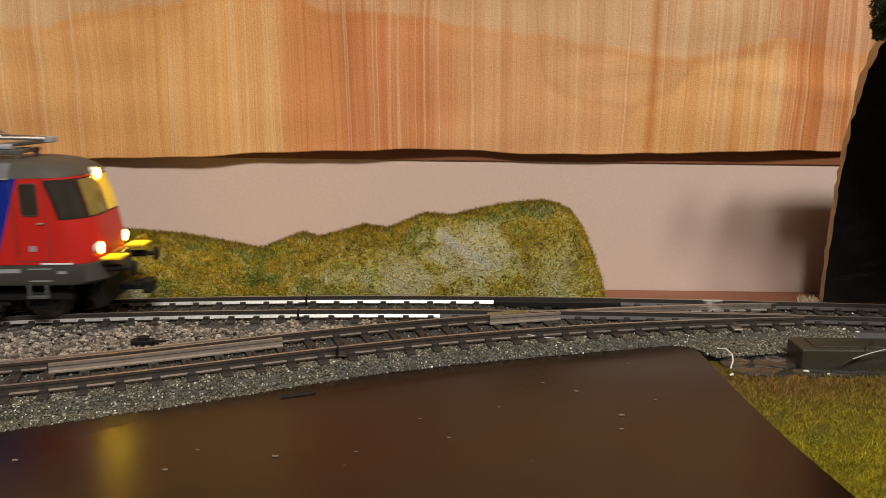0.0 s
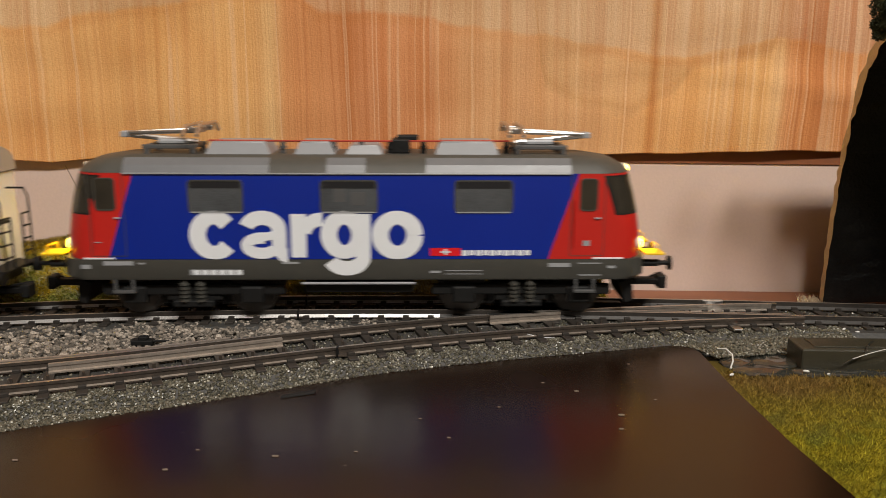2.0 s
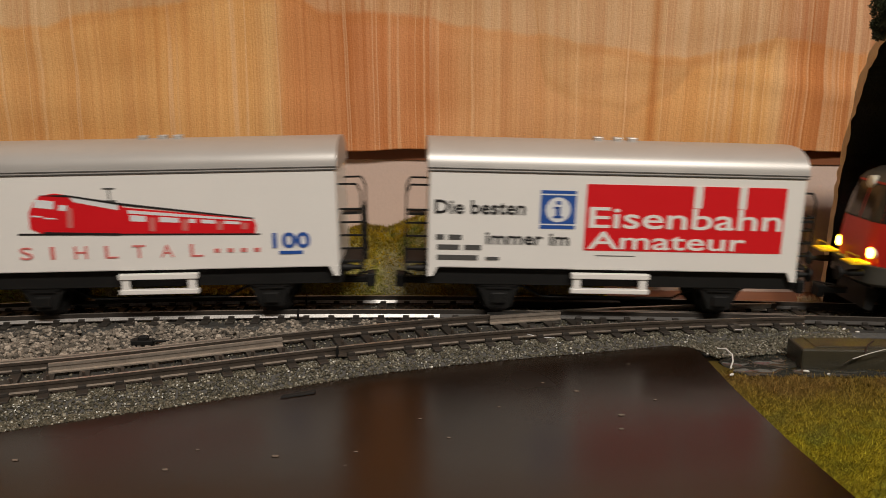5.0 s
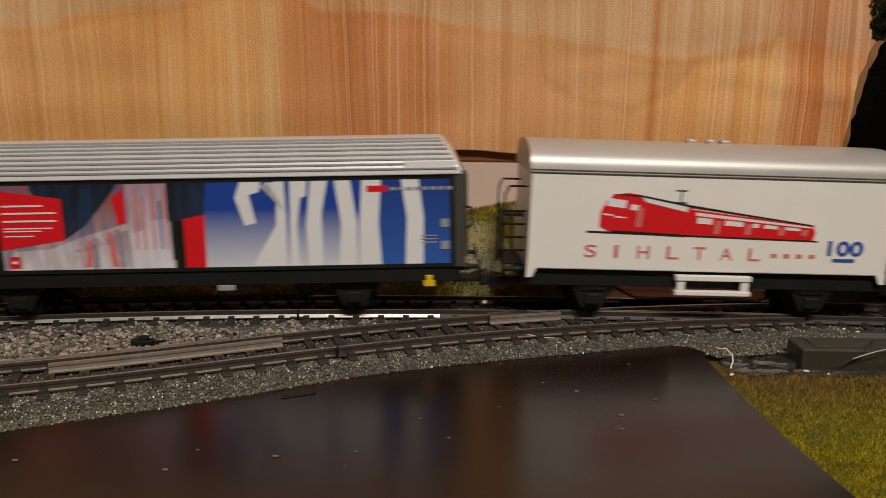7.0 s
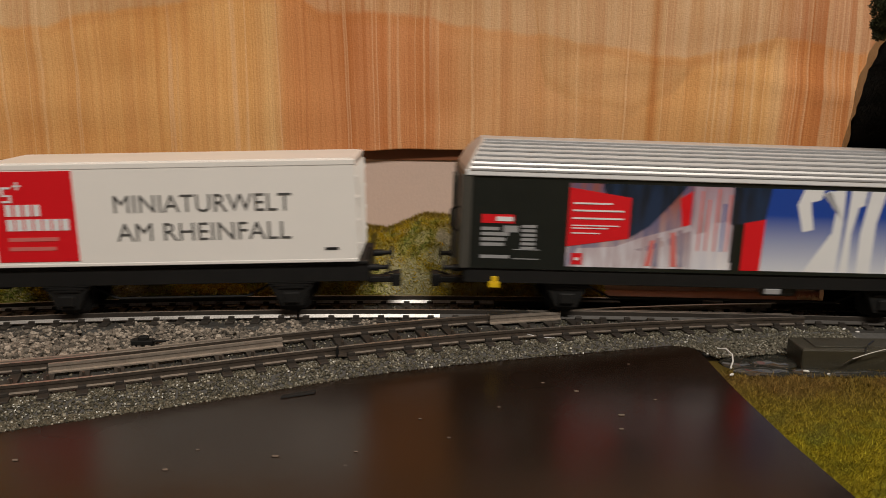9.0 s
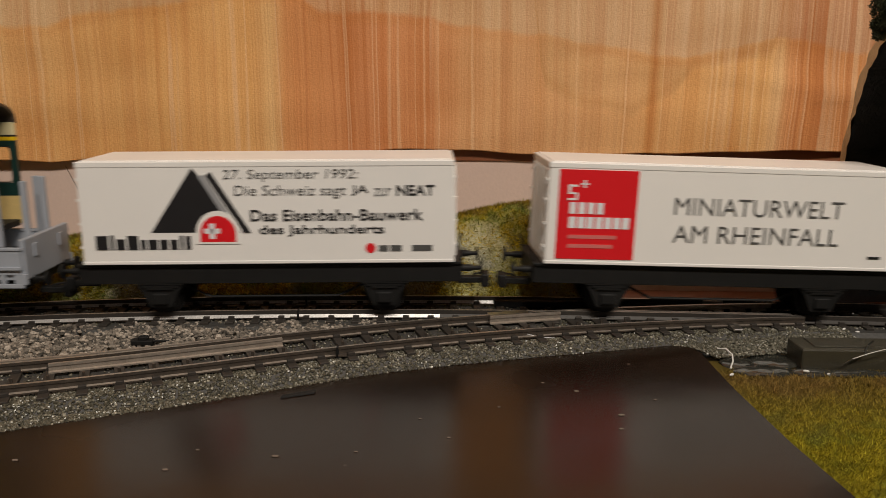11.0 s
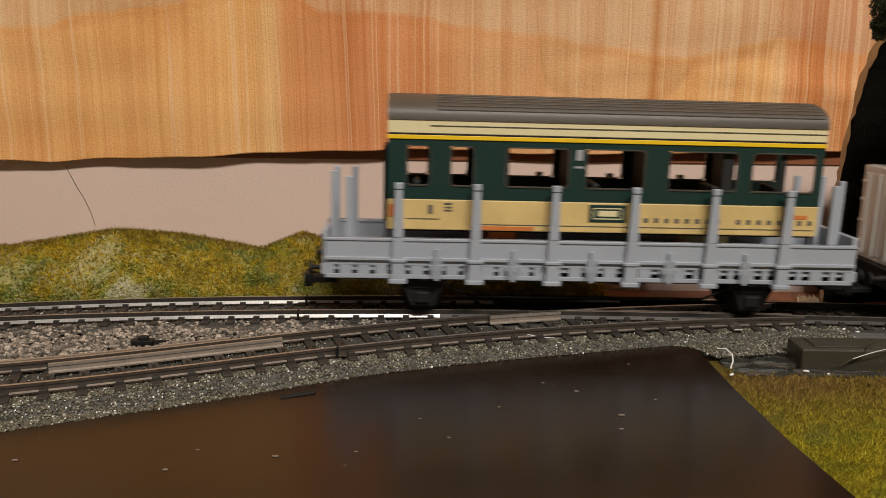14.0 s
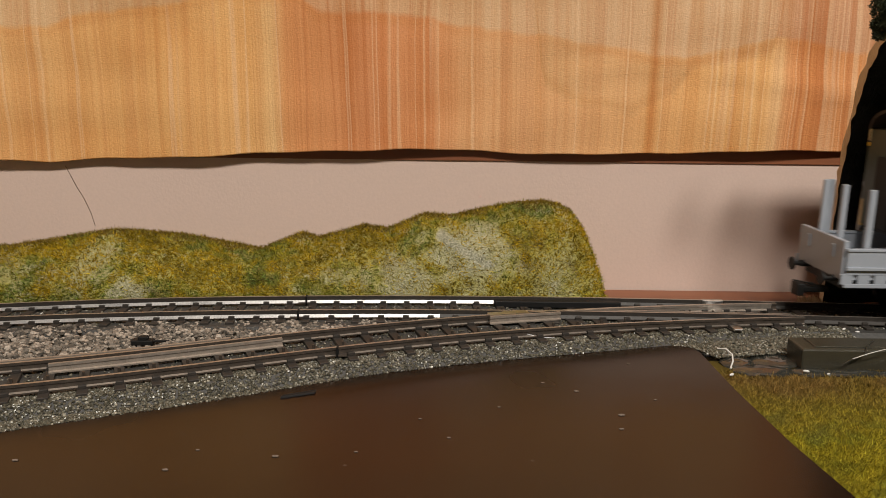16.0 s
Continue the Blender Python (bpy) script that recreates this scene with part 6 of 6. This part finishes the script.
def container(half, label):
    v = base("container", label, "container", "containers on the train")
    hw = 14.3
    part("box", boxes((-half, half, -hw, hw, 16.4, 46.4), bevel=0.3), WHITEBODY, v)
    part("top_rim", boxes((-half - 0.15, half + 0.15, -hw - 0.15, hw + 0.15, 44.9, 46.6), bevel=0.25), WHITEBODY, v)
    part("bottom_rim", boxes((-half - 0.15, half + 0.15, -hw - 0.15, hw + 0.15, 16.3, 17.3), bevel=0.2), WHITEBODY, v)
    part("lid", boxes((-half + 1.0, half - 1.0, -hw + 1.0, hw - 1.0, 46.5, 46.9), bevel=0.15), WHITEBODY, v)
    for s in (-1, 1):
        for y in (-7, 7):
            part("end_door", boxes((s * half - 0.3, s * half + 0.3, y - 6.4, y + 6.4, 18, 44.2), bevel=0.15), WHITEBODY, v)
        for y in (-10, -4, 4, 10):
            part("lock_rod", rods(0.3, [(s * (half + 0.5), y, 17.5), (s * (half + 0.5), y, 44.5)], n=6), WHITEBODY, v)
        for y in (-12.8, 12.8):
            for z in (21, 28, 35, 41):
                part("hinge", boxes((s * (half + 0.4) - 0.4, s * (half + 0.4) + 0.4, y - 0.8, y + 0.8, z, z + 0.8), bevel=0.1), WHITEBODY, v)
    return v


def world_container():
    v = container(54.0, "white container with a red panel and two grey words")
    y = -14.32
    red = part("red_panel", boxes((-51.0, -27.5, y - 0.15, y + 0.1, 18.0, 44.6)), REDPRINT, v, "red square panel")
    bars("brand_print", [(-48.2, -45.4, 39.6, 40.2), (-48.2, -47.4, 37.8, 39.6), (-48.2, -45.4, 37.4, 37.9), (-46, -45.3, 36, 37.4), (-48.2, -45.4, 35.6, 36.2), (-44.6, -42.2, 40.2, 40.7), (-43.7, -43.1, 39.3, 41.6)], y - 0.15, WHITEPRINT, red)
    bars("brand_print", [(-47.5 + 2.7 * k, -45.6 + 2.7 * k, 31.6, 35.0) for k in range(4)] + [(-47.5 + 2.65 * k, -45.4 + 2.65 * k, 27.3, 30.7) for k in range(7)], y - 0.15, WHITEPRINT, red, "white brand lettering as plain bars")
    bars("small_print", [(-47.5, -33, 24.2, 25.3), (-47.5, -34, 21.4, 22.5)], y - 0.15, PALERED, red)
    lettering("lettering", "MINIATURWELT", -16.2, 35.4, 32.0, 37.2, y, GREYPRINT, v)
    lettering("lettering", "AM RHEINFALL", -16.0, 34.8, 23.7, 28.9, y, GREYPRINT, v)
    bars("small_print", [(44.5, 48.5, 20.0, 20.8)], y, BLACKPRINT, v)
    return v


def mountain_container():
    v = container(54.4, "white container with a black mountain emblem and grey text")
    y = -14.32

    def q(px, pz):
        return (-54.4 + (px - 390) * 0.16265, 46.4 - (pz - 284) * 0.1632)

    em = part("mountain_emblem", plate([q(*p) for p in ((594, 294), (515, 410), (690, 410))], y - 0.08, y + 0.05), BLACKPRINT, v, "black mountain emblem")
    part("grey_stripe", plate([q(*p) for p in ((604, 309), (617, 306), (680, 411), (664, 411))], y - 0.13, y), SILVERGREY, em)
    part("white_gap", plate([q(*p) for p in ((614, 304), (620, 304), (683, 411), (678, 411))], y - 0.16, y), WHITEBODY, em)
    part("black_stripe", plate([q(*p) for p in ((618, 308), (627, 301), (694, 411), (681, 411))], y - 0.2, y), BLACKPRINT, em)
    cx, cz = q(635, 410)
    part("white_disc", plate([(x, z) for x, z in disc(cx, cz, 6.4, 0, 180)] + [(cx - 6.4, cz - 3.4), (cx + 6.4, cz - 3.4)], y - 0.24, y), WHITEBODY, em)
    part("red_disc", plate([(x, z) for x, z in disc(cx, cz - 0.3, 5.2, 0, 180)] + [(cx - 5.2, cz - 2.8), (cx + 5.2, cz - 2.8)], y - 0.3, y), REDPRINT, em, "red half disc")
    part("white_cross", boxes((cx - 4.0, cx + 0.6, y - 0.36, y, cz - 0.3, cz + 1.2), (cx - 2.5, cx - 0.9, y - 0.36, y, cz - 1.9, cz + 2.7)), WHITEPRINT, em)
    rows, x = [], q(415, 0)[0]
    for w, h in ((3.6, 4.2), (1.1, 4.4), (2.6, 3.2), (3.2, 4.2), (1.6, 3.0), (2.8, 3.0), (2.4, 3.0), (2.2, 3.0), (1.0, 4.2), (1.6, 4.0)):
        rows.append((x, x + w, q(0, 441)[1], q(0, 441)[1] + h))
        x += w + 0.62
    bars("brand_print", rows, y, BLACKPRINT, v, "black brand lettering as plain bars")
    lettering("lettering", "27. September 1992:", -12.4, 26.6, 40.6, 44.2, y, GREYPRINT, v, lean=0.1)
    lettering("lettering", "Die Schweiz sagt", -9.4, 23.0, 35.6, 39.6, y, GREYPRINT, v, lean=0.1)
    lettering("lettering", "JA", 24.6, 29.6, 36.4, 39.4, y, BLACKPRINT, v, bold=0.02)
    lettering("lettering", "zur", 31.2, 36.2, 36.2, 38.6, y, GREYPRINT, v, lean=0.1)
    lettering("lettering", "NEAT", 37.6, 48.8, 36.3, 39.4, y, BLACKPRINT, v, bold=0.03)
    lettering("lettering", "Das Eisenbahn-Bauwerk", -5.0, 45.4, 29.0, 32.4, y, BLACKPRINT, v, bold=0.02)
    lettering("lettering", "des Jahrhunderts", -2.6, 34.0, 24.4, 27.8, y, BLACKPRINT, v, bold=0.02)
    part("red_dot", plate(disc(29.8, 20.8, 1.5), y - 0.1, y), REDPRINT, v)
    bars("small_print", [(32.2, 35.0, 19.8, 21.6), (35.6, 39.0, 19.8, 21.6), (42.0, 48.0, 19.8, 21.6)], y, GREYPRINT, v, "unreadable grey print")
    return v


def stake_wagon():
    v = base("stake_wagon", "blue-grey low-sided stake wagon carrying an old coach body", "freight wagon", "wagons of the train")
    hw, half = 15.6, 79.4
    chassis(v, half - 2, (-50.5, 50.5), 10.5, 14.0, 12.0)
    part("floor", boxes((-half + 1, half - 1, -hw + 1, hw - 1, 14.0, 16.2)), STAKEGREY, v)
    for s in (-1, 1):
        y0, y1 = (-hw, -hw + 1.2) if s < 0 else (hw - 1.2, hw)
        part("side_wall", boxes((-half, half, y0, y1, 17.6, 23.9), bevel=0.2), STAKEGREY, v, "blue-grey side wall")
        part("top_ledge", boxes((-half - 0.3, half + 0.3, y0 - 0.35, y1 + 0.35, 23.0, 23.9), bevel=0.2), STAKEGREY, v)
        part("mid_ledge", boxes((-half, half, y0 - 0.5 if s < 0 else y0, y1 if s < 0 else y1 + 0.5, 17.2, 18.2), bevel=0.15), STAKEGREY, v)
        part("sole_bar", boxes((-half, half, y0 + 0.3, y1 - 0.3 if s < 0 else y1, 11.6, 12.9), (-half, half, y0 + 0.3, y1, 15.6, 17.4), bevel=0.15), STAKEGREY, v)
        xs = np.linspace(-half + 0.8, half - 0.8, 31)
        for k, x in enumerate(xs):
            w = 1.9 if k < 12 or k % 2 == 0 else 0.8
            part("bar", boxes((x - w, x + w, y0 + 0.35, y1, 12.7, 15.8), bevel=0.1), STAKEGREY, v)
        for x in (-58, -35.4, -12.4, 11, 34.6, 56.8):
            yo = y0 - 1.3 if s < 0 else y1 + 1.3
            bm = bmesh.new()
            for a, b, w0, w1 in ((11.0, 24.5, 1.9, 1.5), (24.5, 40.2, 1.45, 1.0)):
                va = [bm.verts.new((x + dx * w0, yo + dy, a)) for dx, dy in ((-1, -0.6), (1, -0.6), (1, 0.9), (-1, 0.9))]
                vb = [bm.verts.new((x + dx * w1, yo + dy * 0.8, b)) for dx, dy in ((-1, -0.6), (1, -0.6), (1, 0.9), (-1, 0.9))]
                bm.faces.new(va[::-1]), bm.faces.new(vb)
                for i in range(4):
                    bm.faces.new((va[i], va[(i + 1) % 4], vb[(i + 1) % 4], vb[i]))
            st = part("stake", bm, STAKEGREY, v, "upright grey stake")
            part("stake_pocket", boxes((x - 2.4, x + 2.4, yo - 0.9, yo + 1.3, 17.0, 18.0), (x - 2.6, x + 2.6, yo - 0.9, yo + 1.3, 10.6, 11.9), bevel=0.2), STAKEGREY, st)
            part("stake_cap", boxes((x - 1.2, x + 1.2, yo - 0.8, yo + 0.8, 38.6, 40.4), bevel=0.2), STAKEGREY, st)
        for x in (-46.6, -24, -0.6, 22.8, 45.8):
            yo = y0 - 0.7 if s < 0 else y1 + 0.7
            part("latch", boxes((x - 0.6, x + 0.6, yo - 0.5, yo + 0.5, 11.4, 21), (x - 2.2, x + 2.2, yo - 0.4, yo + 0.4, 14.6, 16.2), (x - 1.6, x - 0.8, yo - 0.4, yo + 0.4, 12, 18.6), (x + 0.8, x + 1.6, yo - 0.4, yo + 0.4, 12, 18.6), bevel=0.15), STAKEGREY, v)
    for s in (-1, 1):
        part("end_wall", boxes((s * half - 0.8, s * half + 0.8, -hw + 1.2, hw - 1.2, 14, 26.0), bevel=0.2), STAKEGREY, v)
        for y in (-12.6, -6, 6, 12.6):
            bm = bmesh.new()
            box(bm, s * (half - 1.9) - 0.9, s * (half - 1.9) + 0.9, y - 0.7, y + 0.7, 13, 42.2, 0.2) if abs(y) < 10 else box(bm, s * (half - 7) - 1.0, s * (half - 7) + 1.0, y - 0.7, y + 0.7, 16, 41.5, 0.2)
            part("end_stake", bm, STAKEGREY, v)
        part("end_hook", boxes((s * (half + 0.8) - 0.5, s * (half + 0.8) + 0.5, -9, -7, 20, 24), (s * (half + 0.8) - 0.5, s * (half + 0.8) + 0.5, 7, 9, 20, 24), bevel=0.15), STAKEGREY, v)
    wheelsets(v, (-50.5, 50.5), WAGONWHEEL, 5.2)
    return v


def coach_body():
    """Cut-off passenger coach without its running gear: it lies in the stake wagon."""
    v = base("coach_body", "half of a green and cream passenger coach with open windows", "coach body", "train")
    x0, x1, hw = -61.4, 67.2, 13.4
    wins = ((-56, -49), (-43.3, -36.2), (-27.3, -8.4), (-3.6, 14.1), (20.9, 41.7), (45.7, 65.2))
    for s in (-1, 1):
        y0, y1 = (-hw, -hw + 1.1) if s < 0 else (hw - 1.1, hw)
        yo0, yo1 = (y0 - 0.25, y1) if s < 0 else (y0, y1 + 0.25)
        part("lower_panel", boxes((x0, x1, yo0, yo1, 26.2, 35.2), bevel=0.25), BEIGE, v, "worn beige lower panel")
        rows = [(x0, x1, y0, y1, 35.1, 39.2), (x0, x1, y0, y1, 50.9, 53.0)]
        edges = [x0] + [e for w in wins for e in w] + [x1]
        for a, b in zip(edges[::2], edges[1::2]):
            rows.append((a, b, y0, y1, 39.2, 50.9))
        part("window_band", boxes(*rows), GREEN, v, "dark green window band")
        for a, b in wins:
            part("window_frame", frame_ring(a + 0.3, b - 0.3, 39.5, 50.6, 0.35, yo0 - 0.05 if s < 0 else y0 + 0.5, y1 - 0.5 if s < 0 else yo1 + 0.05, 1.2), GREYFRAME, v)
        part("yellow_line", boxes((x0 - 0.1, x1 + 0.1, yo0 - 0.1, yo1 + 0.1, 52.7, 53.9), bevel=0.1), YELLOW, v, "yellow line")
        part("black_line", boxes((x0 - 0.1, x1 + 0.1, yo0 - 0.05, yo1 + 0.05, 53.9, 54.4)), BLACKPRINT, v)
        part("cream_band", boxes((x0, x1, yo0, yo1, 54.4, 58.4), bevel=0.15), CREAM, v, "cream band under the roof")
    n = 18
    def vault(h, z1):
        return [(-h * math.cos(math.pi * k / n), 58.2 + (z1 - 58.2) * math.sin(math.pi * k / n) ** 0.8) for k in range(n + 1)]
    outer, inner = vault(13.9, 65.2), vault(12.6, 64.2)
    bm = bmesh.new()
    extrude_profile(bm, outer + inner[::-1], x0 - 0.2, x1 + 0.2)
    part("roof", bm, COACHROOF, v, "ribbed grey-brown roof", smooth=True)
    for k in (2, 3, 4, 5, 6, 7, 11, 12, 13, 14, 15, 16):
        yy, zz = outer[k]
        part("roof_rib", boxes((x0 + 14, x1 - 1, yy - 0.2, yy + 0.2, zz - 0.2, zz + 0.22), bevel=0.08), COACHROOF, v)
    part("seam", boxes((x0 + 12, x1, -hw - 0.42, -hw - 0.2, 56.5, 56.75)), GREYFRAME, v)
    part("floor", boxes((x0 + 1, x1 - 1, -hw + 1, hw - 1, 25.6, 27.4)), BLACK, v)
    part("end_wall", boxes((x0, x0 + 1.2, -hw + 1, hw - 1, 27, 58.5), bevel=0.2), GREEN, v)
    part("gangway", boxes((x0 - 1.4, x0 - 0.1, -5, 5, 27, 50), bevel=0.5), BLACK, v)
    # compartments
    for x in (-46.2, -32.0, -6.2, 17.5, 43.6):
        part("partition", boxes((x - 0.6, x + 0.6, -4.0, hw - 1.2, 27, 57)), DARKIN, v)
    for x in (-53, 36, 55.2, -29, 0):
        part("seat", boxes((x - 1.0, x + 1.0, -hw + 1.6, 0, 27, 40.5), bevel=0.4), DARKIN, v)
    for a, b in ((37.6, 41), (-27.2, -26), (55, 56.6)):
        part("blind", boxes((a, b, -hw + 1.2, -hw + 1.6, 39.4, 50.8)), DARKIN, v)
    y = -hw - 0.27
    part("number_plate", boxes((-2.0, 9.2, y - 0.15, y, 29.4, 34.6), bevel=0.05), GREEN, v, "dark green plate with a white frame")
    bars("plate_print", [(-0.8, 8.0, 30.3, 30.6), (-0.8, 8.0, 33.4, 33.7), (-0.8, -0.5, 30.3, 33.7), (7.7, 8.0, 30.3, 33.7), (0.8, 6.6, 31.2, 32.9)], y - 0.15, CREAM, v)
    bars("name_print", [(14.6 + 3.1 * k, 15.9 + 3.1 * k, 29.6, 30.9) for k in range(17) if k not in (8,)], y, GREYPRINT, v, "unreadable dark lettering")
    bars("small_print", [(-44.8, -42.4, 33.8, 34.3), (-44.8, -42.4, 32.8, 33.2), (-44.8, -42.4, 31.9, 32.3), (-49.5, -48.2, 31, 33.6)], y, GREYPRINT, v)
    bars("rust_streak", [(-61, -57, 30.0, 33.6)], y, ORANGE, v, "orange rust mark")
    bars("rust_streak", [(-34, -18, 26.4, 27.6)], y, ORANGE, v)
    bars("rust_streak", [(60, 64, 31.4, 32.6)], y, ORANGE, v)
    bars("line_print", [(-56, -46, 29.4, 29.6), (-34, 66, 28.0, 28.2)], y, GREYPRINT, v)
    bars("white_sign", [(-6.6, -4.6, 47.5, 50.6), (-7, -4.2, 45.2, 45.8)], -hw - 0.02, SILVERGREY, v)
    return v


# packing that the coach body rests on
def packing(x, m):
    v = thing("packing_block", boxes((x - 4, x + 4, -11, 11, 16.2, 25.7), bevel=0.4), m, "small coloured block wedged under the coach body", "block", "packing blocks")
    return v


TRAIN = []      # thing, its middle along the train, half its wheelbase
TRAIN.append((locomotive(), 461.9, 49))
TRAIN.append((magazine_wagon(), 294.4, 34))
TRAIN.append((picture_train_wagon(), 158.9, 34))
TRAIN.append((poster_wagon(), 3.7, 50))
w = flat_wagon()
TRAIN.append((w, -161.9, 33.5))
TRAIN.append((world_container(), -161.9, 33.5))
w2 = copy_thing(w, pose(0, 0, 0))
TRAIN.append((w2, -295.9, 33.5))
for ob in w2.children:
    if ob.name.startswith("wheelset"):
        WHEELSETS.append((ob, round(ob.location.x / MM, 2), 5.2))
TRAIN.append((mountain_container(), -295.9, 33.5))
TRAIN.append((stake_wagon(), -447.2, 50.5))
TRAIN.append((coach_body(), -447.2, 50.5))
TRAIN.append((packing(-27, ORANGE), -447.2, 50.5))
TRAIN.append((packing(38, CREAM), -447.2, 50.5))


def along(t):
    """How far the train has come at t, in millimetres: a steady pace that slackens at the end."""
    slack = ((0, 4.7), (0.5, 3.6), (1, 3.1), (1.5, 3.2), (2, 3.1), (2.5, 3.0), (3, 2.9), (3.5, 2.5), (4, 2.0), (6.5, 1.9), (7, 2.0), (7.5, 2.7), (8, 2.3), (8.5, 1.7), (9, 0.8), (11.5, -3.4), (12, -5.0), (12.5, -6.9), (13, -6.7), (13.5, -5.3), (14, -4.9), (14.5, -3.9), (15, -5.4), (15.5, -9.6), (16, -13.9))
    return 82.25 * (t - 8) + 0.069 * (t - 8) ** 2 + float(np.interp(t, [a for a, _ in slack], [b for _, b in slack]))


def seat_at(s, half):
    """Pose of a vehicle whose wheels stand on the line at s - half and s + half."""
    (xa, ya), (xb, yb) = on_line(s - half), on_line(s + half)
    za, zb = line_z(xa), line_z(xb)
    return pose((xa + xb) / 2 * MM, (ya + yb) / 2 * MM, (za + zb) / 2 * MM, 0, -math.degrees(math.atan2(zb - za, xb - xa)), math.degrees(math.atan2(yb - ya, xb - xa)))


def motions():
    for ob, s, half in TRAIN:
        walk(ob, [(k * 0.5, seat_at(s + along(k * 0.5), half)) for k in range(33)])
    for ob, x, r in WHEELSETS:
        walk(ob, [(k / 15, pose(x * MM, 0, r * MM, 0, math.degrees(along(k / 15) / r) % 360, 0)) for k in range(241)])


motions()
